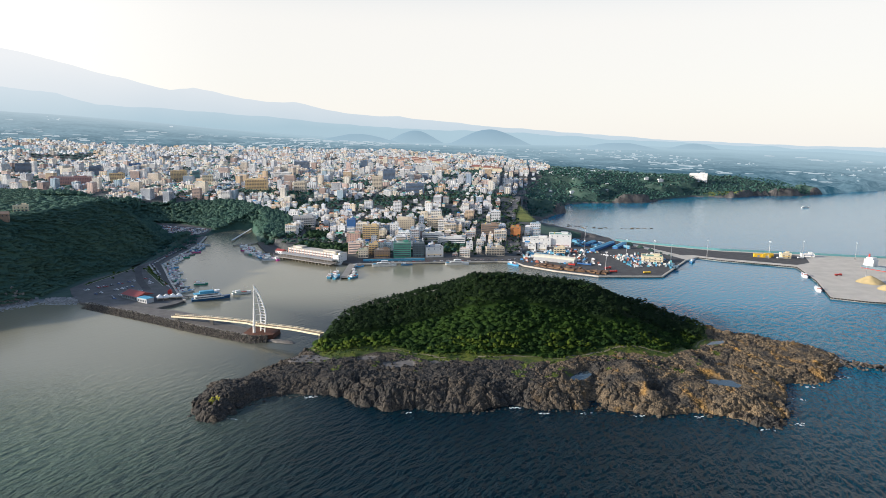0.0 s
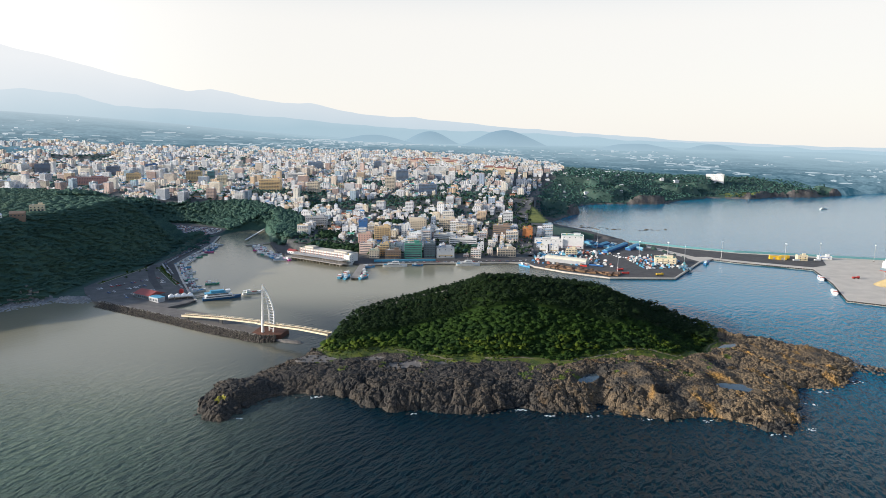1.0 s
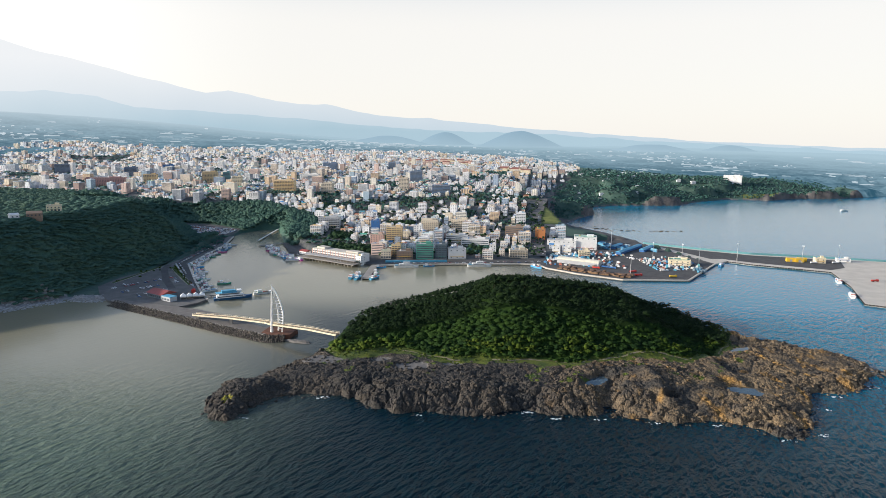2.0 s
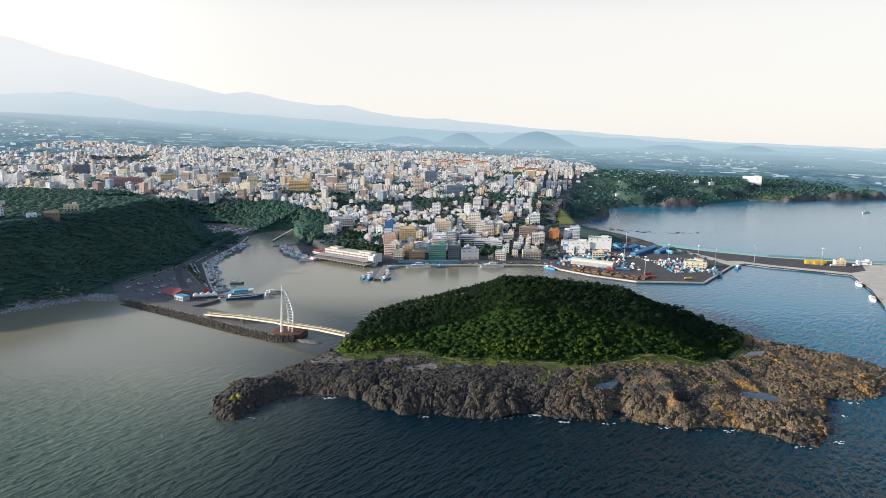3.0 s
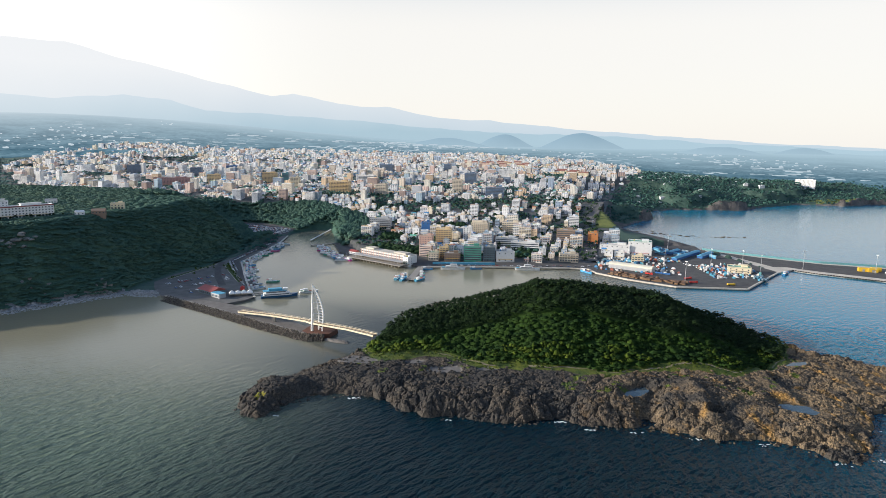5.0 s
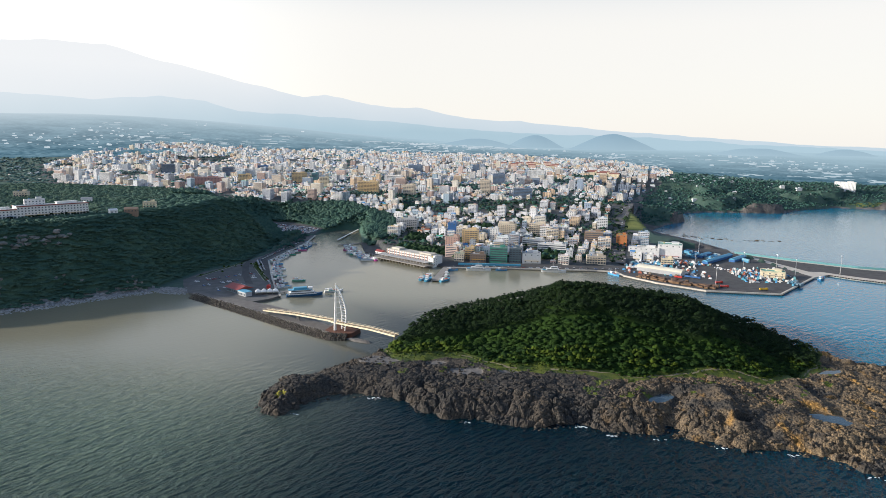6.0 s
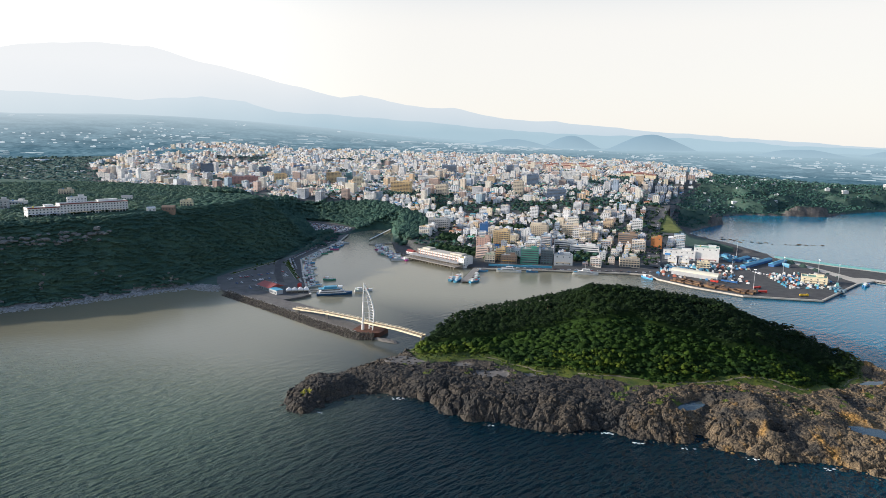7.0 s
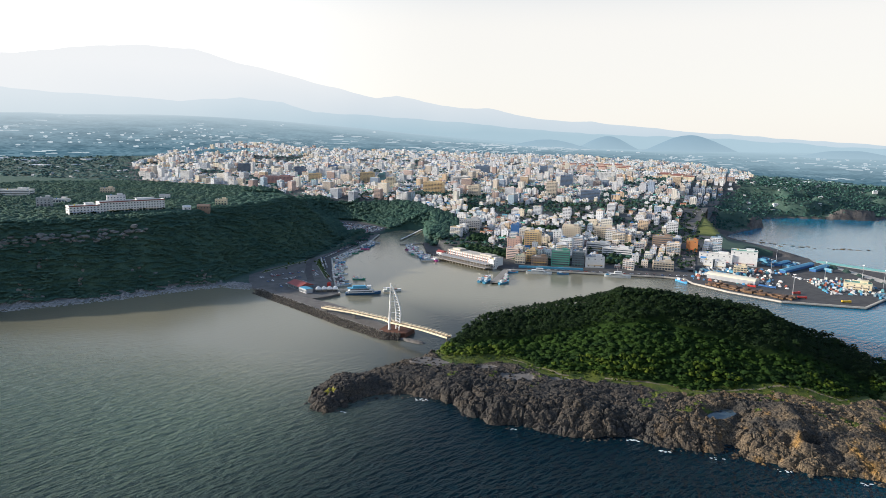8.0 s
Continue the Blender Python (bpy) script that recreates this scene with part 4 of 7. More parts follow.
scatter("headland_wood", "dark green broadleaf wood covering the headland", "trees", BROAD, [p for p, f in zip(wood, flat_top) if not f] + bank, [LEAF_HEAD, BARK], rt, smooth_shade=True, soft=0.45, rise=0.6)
# plateau trees in the paler leaf colour that carries painted haze
scatter("plateau_orchards", "wood on the headland plateau, paled by haze painted into its leaves", "trees", STREET,
        [(p[0], p[1], p[2] + 0.2, p[3] * 0.95, p[4], p[5] * 1.1) for p, f in zip(wood, flat_top) if f], [LEAF_PLATEAU, BARK], rt, smooth_shade=True, soft=0.45, rise=0.6)


def far_wood(x, y):
    r = np.hypot(x, y)
    d = inside_depth(COAST, x, y)
    open_land = (inside_depth(TOWN, x, y) < -5) | (fbm(x, y, 70, 3, 57) > 0.635)
    return ~((x > 262) & (y < 1335)) & (d > 5) & (inside_depth(EAST_QUAY, x, y) < -6) & (inside_depth(PIER, x, y) < -6) & (y > 890) & (HEAD_D(np.stack([x, y], -1)) < 5) & open_land & (np.abs(np.degrees(np.arctan2(x, y))) < 50) \
        & ((fbm(x, y, 240, 4, 37) > 0.42) | ((x > 250) & (np.hypot(x, y) < 3300) & (fbm(x, y, 240, 4, 37) > 0.34)) | ((inside_depth(TOWN, x, y) > 0) & (y < 1700)) | ((x > 290) & (y < 2150) & (d < 420))) & (inside_depth(LOT, x, y) < -5) & (inside_depth([(251, 1124), (283, 1120), (312, 1200), (318, 1300), (291, 1254)], x, y) < -2)


xs, ys, zs = strew(rt, (-300, 1500, 880, 2200), 11.5, far_wood, land_height)
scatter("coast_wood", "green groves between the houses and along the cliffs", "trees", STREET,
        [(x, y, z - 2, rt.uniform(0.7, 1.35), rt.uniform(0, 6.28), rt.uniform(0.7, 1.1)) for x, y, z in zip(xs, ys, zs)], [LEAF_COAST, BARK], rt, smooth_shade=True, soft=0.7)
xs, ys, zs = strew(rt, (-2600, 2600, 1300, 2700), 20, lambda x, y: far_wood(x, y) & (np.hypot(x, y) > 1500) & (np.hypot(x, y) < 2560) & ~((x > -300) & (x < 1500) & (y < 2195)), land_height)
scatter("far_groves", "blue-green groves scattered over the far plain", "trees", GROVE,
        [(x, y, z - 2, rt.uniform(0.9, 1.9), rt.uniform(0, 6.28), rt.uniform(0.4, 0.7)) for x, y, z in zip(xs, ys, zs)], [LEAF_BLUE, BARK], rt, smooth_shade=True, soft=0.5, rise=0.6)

xs, ys, zs = strew(rt, (-4200, 3600, 1600, 4800), 40, lambda x, y: far_wood(x, y) & (np.hypot(x, y) >= 2560) & (np.hypot(x, y) < 3250), land_height)
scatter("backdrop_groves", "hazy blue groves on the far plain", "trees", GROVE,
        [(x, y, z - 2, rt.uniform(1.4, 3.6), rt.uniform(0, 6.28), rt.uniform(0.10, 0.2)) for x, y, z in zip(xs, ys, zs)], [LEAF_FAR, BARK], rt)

PARKS = [[(-125, 930), (-70, 893), (-25, 900), (-30, 940), (-112, 970)], [(96, 893), (136, 893), (136, 940), (94, 938)], [(-20, 1085), (30, 1090), (28, 1125), (-24, 1118)],
         [(-110, 1000), (-70, 990), (-66, 1030), (-108, 1040)]]
for poly in PARKS:
    px = [q[0] for q in poly]
    py = [q[1] for q in poly]
    gx_, gy_, gz_ = strew(rt, (min(px), max(px), min(py), max(py)), 6.0, lambda x, y: inside_depth(poly, x, y) > 0, land_height)
    scatter("park_trees", "dark green trees of a small park", "trees", BROAD, [(x, y, z - 2, rt.uniform(0.7, 1.1), rt.uniform(0, 6.28), rt.uniform(0.8, 1.2)) for x, y, z in zip(gx_, gy_, gz_)], [LEAF_TOWN, BARK], rt, smooth_shade=True, soft=0.7)
def town_gap(x, y):
    return (inside_depth(TOWN, x, y) > 2) & (inside_depth(EAST_QUAY, x, y) < -4) & (np.abs(np.degrees(np.arctan2(x, y))) < 48)


xs, ys, zs = strew(rt, (-400, 480, 880, 1420), 8.5, lambda x, y: town_gap(x, y) & (y < 1400) & (hashed(np.floor(x * 3), np.floor(y * 3), 9) < 0.35 + 1.1 * (fbm(x, y, 60, 3, 211) - 0.4)), land_height)
scatter("town_trees", "dark green trees between the lower town's houses", "trees", STREET,
        [(x, y, z - 2.0, rt.uniform(0.55, 1.1), rt.uniform(0, 6.28), rt.uniform(0.8, 1.15)) for x, y, z in zip(xs, ys, zs)], [LEAF_TOWN, BARK], rt, smooth_shade=True, soft=0.7)
xs, ys, zs = strew(rt, (-1200, 480, 1250, 2100), 17, lambda x, y: town_gap(x, y) & ((y >= 1400) | (x < -400)) & (hashed(np.floor(x * 3), np.floor(y * 3), 9) < 0.8), land_height)
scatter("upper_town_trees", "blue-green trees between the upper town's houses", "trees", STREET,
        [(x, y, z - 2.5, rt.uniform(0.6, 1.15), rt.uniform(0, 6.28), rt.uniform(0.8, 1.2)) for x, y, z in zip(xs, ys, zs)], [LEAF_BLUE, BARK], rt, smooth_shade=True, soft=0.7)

# ---------------------------------------------------------------- quays and roads
def slab(name, label, poly, z, material, z0=-4.0, category="quay"):
    sh = Shape().prism(poly, z0, z)
    return thing(name, label, category, kind="structure", mesh=sh.mesh(name, material))


slab("pavement_west_quay", "grey asphalt quay along the fishing harbour", QUAY, 2.2, QUAY_PAVING)
slab("pavement_east_quay", "dark asphalt cargo quay of the harbour", EAST_QUAY, 2.2, ASPHALT)
slab("pavement_pier_apron", "dark asphalt apron beside the sea wall", [(416, 1002), (452, 880), (470, 880), (500, 852), (580, 800), (610, 815), (640, 868), (606, 884), (534, 908), (466, 955)], 2.12, ASPHALT, 1.0)
slab("pavement_pier", "pale concrete pier running out to sea", PIER, 2.1, PALE_CONCRETE)


def ribbon(name, label, points, width, material, lift=0.25, step=12, level=None):
    """A road laid on the ground along a line."""
    v, f = [], []
    pts = [Vector(p) for p in points]
    line = []
    for a, b in zip(pts, pts[1:]):
        k = max(1, int((b - a).length / step))
        line += [a.lerp(b, i / k) for i in range(k)]
    line.append(pts[-1])
    for i, p in enumerate(line):
        t = (line[min(i + 1, len(line) - 1)] - line[max(i - 1, 0)]).normalized()
        nrm = Vector((-t.y, t.x))
        zz = max(float(land_height(p.x + nrm.x * w, p.y + nrm.y * w)) for w in (-width / 2, 0, width / 2)) if level is None else level
        for s in (-1, 1):
            e = p + nrm * s * width / 2
            v.append((e.x, e.y, zz + lift))
        for s in (-1, 1):
            e = p + nrm * s * width / 2
            v.append((e.x, e.y, zz - 3))
        if i:
            a, b = 4 * (i - 1), 4 * i
            f += [(a, b, b + 1, a + 1), (a, a + 2, b + 2, b), (a + 1, b + 1, b + 3, a + 3)]
    return thing(name, label, "road", kind="structure", mesh=fast_mesh(name, v, f, [material]))


ribbon("road_boulevard", "wide asphalt boulevard climbing through the town", [(203, 885), (246, 1123), (256, 1173), (362, 1544), (420, 1766)], 19, QUAY_PAVING, 0.6)
ribbon("road_harbour", "dark asphalt harbour road along the quay", [(-211, 694), (-237, 734), (-262, 787), (-283, 834), (-286, 870), (-284, 930), (-286, 1000), (-296, 1070)], 12, ASPHALT, 0.08, 12, 2.2)
ribbon("road_inner", "dark asphalt road at the foot of the wood", [(-243, 690), (-266, 735), (-288, 790), (-296, 826)], 8, ASPHALT, 0.07, 12, 2.2)


def verge(name, label, pts, width):
    """A raised planted strip with a kerb."""
    ribbon(name, label, pts, width, LAWN_DARK, 0.3, 6, 2.2)
    ribbon(name + "_kerb", "pale kerb of the planted strip", pts, width + 0.8, PALE_CONCRETE, 0.2, 6, 2.2)


LAWN_DARK = surface("verge_grass", (0.030, 0.060, 0.016), (0.070, 0.105, 0.026), size=5, fine=0.6)
verge("verge_harbour", "planted green strip between the harbour roads", [(-229, 708), (-247, 740), (-268, 778), (-284, 810)], 5.5)
verge("verge_car_park", "grassy edge of the ferry car park", [(-318, 716), (-308, 770), (-300, 812)], 4)

def coping(name, label, pts):
    """Pale concrete edge along a quay."""
    sh = Shape()
    for (ax, ay), (bx, by) in zip(pts, pts[1:]):
        a, b = Vector((ax, ay)), Vector((bx, by))
        t = (b - a).normalized()
        nrm = Vector((-t.y, t.x))
        n = max(1, int((b - a).length // 12))
        for k in range(n):
            p, q = a.lerp(b, k / n) + t * 0.05, a.lerp(b, (k + 1) / n) - t * 0.05
            o = [p - nrm * 0.2, q - nrm * 0.2, q + nrm * 2.0, p + nrm * 2.0]
            sh.prism([(w.x, w.y) for w in o], 0.9, 2.45)
    thing(name, label, "quay edge", kind="structure", mesh=sh.mesh(name, PALE_CONCRETE))


coping("trim_west_quay", "pale concrete coping of the west quay", [(-191, 641), (-207, 672), (-236, 739), (-255, 786), (-273, 830), (-273, 884), (-270, 950), (-272, 1006), (-280, 1076)][::-1])
coping("trim_east_quay", "pale concrete coping of the cargo quay", [(-24, 825), (13, 832), (89, 836), (167, 839), (190, 835), (196, 811), (228, 774), (275, 739), (356, 735), (441, 841)])

# ---------------------------------------------------------------- breakwaters
def stone_template(rng):
    w = ICO_V * (0.6 + 0.55 * np.array([rng.random() for _ in range(len(ICO_V))])[:, None])
    return w * np.array([rng.uniform(0.8, 1.2), rng.uniform(0.8, 1.2), rng.uniform(0.6, 0.9)]), ICO_F, np.zeros(len(ICO_F), int)


rs = random.Random(5)
STONES = [stone_template(rs) for _ in range(8)]
STONE_MESHES = [fast_mesh("stone", t[0], t[1], [DARK_ROCK]) for t in STONES]


def along(points, n):
    pts = [Vector(p) for p in points]
    total = sum((b - a).length for a, b in zip(pts, pts[1:]))
    out = []
    for i in range(n):
        s = (i + 0.5) / n * total
        for a, b in zip(pts, pts[1:]):
            if s <= (b - a).length:
                t = (b - a).normalized()
                out.append((a + t * s, t))
                break
            s -= (b - a).length
    return out


MOLE_OUT = [(-282, 626), (-246, 602), (-210, 578), (-150, 536), (-103, 507), (-88, 508)]
mole = thing("breakwater", "rock-armoured breakwater with a paved promenade", "breakwater", kind="structure", mesh=Shape().prism(
    [(-279, 632), (-208, 585), (-148, 543), (-104, 515), (-92, 515), (-84, 524), (-88, 541), (-101, 546), (-112, 541), (-144, 574), (-187, 601), (-212, 612), (-281, 640)], -4, 2.8).mesh("breakwater", MOLE_TOP))
wall_sh = Shape()
for (a, t) in along([(-281, 634), (-209, 587), (-149, 545), (-106, 518)], 60):
    nrm = Vector((-t.y, t.x))
    q = [a - t * 1.9 - nrm * 1.2, a + t * 1.9 - nrm * 1.2, a + t * 1.9 + nrm * 1.2, a - t * 1.9 + nrm * 1.2]
    wall_sh.prism([(p.x, p.y) for p in q], 2.6, 3.7)
part("crown_wall", wall_sh.mesh("crown_wall", CONCRETE), mole, "grey concrete crown wall")
stone_rows = []
for row in range(8):
    for (a, t) in along(MOLE_OUT, 190):
        nrm = Vector((-t.y, t.x))
        p = a + nrm * (row * 1.15 - 1.0) + Vector((rs.uniform(-0.6, 0.6), rs.uniform(-0.6, 0.6)))
        stone_rows.append((p.x, p.y, 0.1 + row * 0.5 + rs.uniform(-0.25, 0.25), rs.uniform(0.65, 1.1), rs.uniform(0, 6.28), rs.uniform(0.8, 1.2)))
stone_rows.sort(key=lambda p: p[1])
for p in stone_rows[:300]:
    ob = part("stone", STONE_MESHES[rs.randrange(8)], mole)
    ob.matrix_basis = Matrix.LocRotScale(p[:3], Euler((rs.uniform(0, 6), rs.uniform(0, 6), p[4])), (p[3],) * 3)
scatter("armour_stones", "weathered brown armour stones heaped on the breakwater", "stones", STONES, stone_rows[300:], [DARK_ROCK], rs)
ledge = []
for (a, t) in along([(352, 430), (370, 413), (400, 408), (520, 360)], 420):
    nrm = Vector((-t.y, t.x))
    o = rs.uniform(-6, 6)
    ledge.append((a.x + nrm.x * o, a.y + nrm.y * o, 4.0 - abs(o) * 0.65 + rs.uniform(-0.4, 0.4), rs.uniform(1.1, 2.0), rs.uniform(0, 6.28), 0.9))
scatter("reef_stones", "brown boulders of the low rock groynes", "stones", STONES, ledge, [DARK_ROCK], rs)


bar_x, bar_y = np.meshgrid(np.linspace(-1, 1, 61), np.linspace(-1, 1, 25))
bar_u, bar_v = bar_x * 17, bar_y * 5.5
bar_e = np.hypot(bar_u / 15, bar_v / 4.2) + (fbm(bar_u, bar_v, 6, 3, 221) - 0.5) * 0.35
bar_z = 1.9 * smooth(1.15, 0.5, bar_e) - 0.7 + (fbm(bar_u, bar_v, 2, 3, 223) - 0.5) * 0.7
bar_i = np.arange(61 * 25).reshape(25, 61)
thing("low_reef", "low dark bar of rubble off the breakwater's end", "reef", kind="structure", mesh=fast_mesh(
    "low_reef", np.stack([-76 + bar_u * 0.93 - bar_v * -0.36, 508 + bar_u * -0.36 + bar_v * 0.93, bar_z], -1).reshape(-1, 3),
    np.stack([bar_i[:-1, :-1], bar_i[:-1, 1:], bar_i[1:, 1:], bar_i[1:, :-1]], -1).reshape(-1, 4), [MOLE_TOP]))


# ---------------------------------------------------------------- footbridge
def deck_point(s):
    """Centre of the deck from the shore, 0, to the island, 1."""
    k = [(0.0, -180, 570, 6.5), (0.25, -144, 553, 8.6), (0.5, -107, 532, 10.4), (0.55, -100, 526, 10.4), (0.8, -66, 505, 12.2), (1.0, -42, 489, 12.4)]
    return Vector([float(np.interp(s, [q[0] for q in k], [q[j] for q in k])) for j in (1, 2, 3)])


bridge = thing("footbridge", "cream footbridge with a white sail-shaped mast", "bridge")
N = 48
line = [deck_point(i / N) for i in range(N + 1)]


def swept(offset_a, offset_b, z0, z1, name, material, label=""):
    secs = []
    for i, p in enumerate(line):
        t = (line[min(i + 1, N)] - line[max(i - 1, 0)]).normalized()
        nrm = Vector((-t.y, t.x, 0)).normalized()
        secs.append([p + nrm * offset_a + Vector((0, 0, z0)), p + nrm * offset_b + Vector((0, 0, z0)), p + nrm * offset_b + Vector((0, 0, z1)), p + nrm * offset_a + Vector((0, 0, z1))])
    return part(name, Shape().hull(secs).mesh(name, material), bridge, label)


DECK_WOOD = surface("deck_boards", (0.17, 0.12, 0.075), (0.26, 0.19, 0.12), size=3, fine=0.3)
swept(-2.3, 2.3, -0.8, 0.0, "deck", DECK_WOOD, "brown boarded deck")
for side in (-1, 1):
    swept(side * 2.3, side * 2.7, -1.0, 0.3, "edge_beam", CREAM, "cream edge beam")
    swept(side * 2.36, side * 2.46, 1.15, 1.27, "handrail", CREAM, "cream handrail")
for i in range(0, N + 1, 2):
    t = (line[min(i + 1, N)] - line[max(i - 1, 0)]).normalized()
    nrm = Vector((-t.y, t.x, 0)).normalized()
    for side in (-1, 1):
        b = line[i] + nrm * side * 2.42
        part("rail_post", Shape().tube(b, b + Vector((0, 0, 1.2)), 0.08, n=4).mesh("rail_post", WHITE), bridge)
for s, w in ((0.02, 2.6), (0.26, 1.8), (0.98, 1.0)):
    p = deck_point(s)
    part("pier", Shape().prism([(p.x - w, p.y - w), (p.x + w, p.y - w), (p.x + w, p.y + w), (p.x - w, p.y + w)], -2, p.z - 1.3, taper=0.6).mesh("pier", CONCRETE), bridge, "grey concrete pier")
part("mast_base", Shape().prism([(-111, 521), (-107, 541), (-91, 549), (-80, 532), (-84, 516), (-98, 513)], -3, 3.6, taper=0.93).mesh("mast_base", BASE_RED), bridge, "red-brown stepped mast base")
mast_foot, mast_top = Vector((-101, 524, 3.4)), Vector((-100, 523.5, 44.6))
part("mast", Shape().tube(mast_foot, mast_top, 1.25, 0.4, 8).mesh("mast", WHITE), bridge, "white tapering steel mast")
ribs = []
for wide, deep in ((9.4, -1.0), (4.6, 3.5)):
    bow, pts = Shape(), []
    for k in range(17):
        u = k / 16
        out = wide * math.sin(math.pi / 2 * min(1, u * 1.35)) ** 0.8 * (1 - 0.16 * max(0, u - 0.6) / 0.4)
        pts.append(Vector((-100 + out, 523.5 + deep * u, 43.0 * (1 - u) + 4.0 * u)))
    for a, b in zip(pts, pts[1:]):
        bow.tube(a, b, 0.62, 0.62, 6)
    part("sail_rib", bow.mesh("sail_rib", WHITE), bridge, "white curved sail rib")
    ribs.append(pts)
for k in range(3, 16):
    part("sail_strut", Shape().tube(ribs[0][k], ribs[1][k], 0.42, n=5).mesh("sail_strut", WHITE), bridge, "white cross strut of the sail")
for k in range(2, 16, 2):
    a = mast_foot.lerp(mast_top, (ribs[1][k].z - 3.4) / 41.2)
    part("stay", Shape().tube(a, ribs[1][k], 0.12, n=4).mesh("stay", WHITE), bridge, "thin white steel stay")


# ---------------------------------------------------------------- single trees
def tree_parts(rng, height, radius, clumps, leaf):
    tv, tf, ts = tree_template(rng, clumps, height, radius, 0.6, True)
    n = int((ts == 1).sum())
    cut = int(tf[ts == 1].max()) + 1
    return (fast_mesh("trunk", tv[:cut], tf[:n], [BARK]), fast_mesh("crown", tv[cut:], tf[n:] - cut, [leaf], None, True))


TREE_KITS = [tree_parts(rt, rt.uniform(8.5, 10.5), rt.uniform(2.8, 3.6), 16, LEAF) for _ in range(6)]
STREET_KITS = [tree_parts(rt, rt.uniform(8.0, 9.5), rt.uniform(3.2, 4.0), 14, LEAF_LIGHT) for _ in range(3)]


def plant(x, y, z, name, label, group, k=1.0):
    root = thing(name, label, "tree", Matrix.LocRotScale((x, y, z), Euler((0, 0, rt.uniform(0, 6.28))), (k, k, k)), group=group)
    trunk, crown = rt.choice(STREET_KITS if name == "street_tree" else TREE_KITS)
    part("trunk", trunk, root)
    part("crown", crown, root)


for u in np.linspace(-36, 262, 66):
    x, y = u + rt.uniform(-2, 2), 556 + rt.uniform(-8, 4)
    if float(inside_depth(ISLE, x, y)) > 8:
        plant(x, y, float(isle_height(np.array(x), np.array(y))) - 0.3, "pine_tree", "tall dark pine standing on the island ridge", "ridge pines", rt.uniform(0.85, 1.15))
for a, t in along([(-229, 708), (-247, 740), (-268, 778), (-284, 810)], 22):
    plant(a.x + rt.uniform(-1.5, 1.5), a.y, 2.1, "street_tree", "small green tree planted beside the harbour road", "harbour road trees", rt.uniform(0.3, 0.45))

for k in range(26):
    x, y = rt.uniform(-318, -268), rt.uniform(712, 800)
    if float(inside_depth(QUAY, x, y)) > 3 and (x < -296 or y > 770):
        plant(x, y, 2.1, "street_tree", "small green tree beside the ferry car park", "car park trees", rt.uniform(0.35, 0.55))
for k in range(40):
    u = k / 39
    x, y = -533 + u * 62 + 13 + rt.uniform(-2, 5), 652 + u * 99 - 8 + rt.uniform(-4, 4)
    plant(x, y, float(land_height(x, y)) - 1.0, "hotel_garden_tree", "dark tree in front of the headland hotel", "hotel garden trees", rt.uniform(0.35, 0.62))


# ---------------------------------------------------------------- town houses
def mark(ob):
    """Panes too small to pick apart stay together as stuff."""
    if ob.name.startswith(("window", "glazing")):
        tagged(ob, kind="stuff")
    return ob


UPON = {"stair_head": "roof", "water_tank": "roof", "balcony": "wall", "canopy": "wall"}


def dress(parts, root):
    """Hangs the parts on their house; what sits on a roof or wall goes one level deeper."""
    made = {}
    for name, me in parts:
        ob = mark(part(name, me, made.get(UPON.get(name), root)))
        made.setdefault(name, ob)


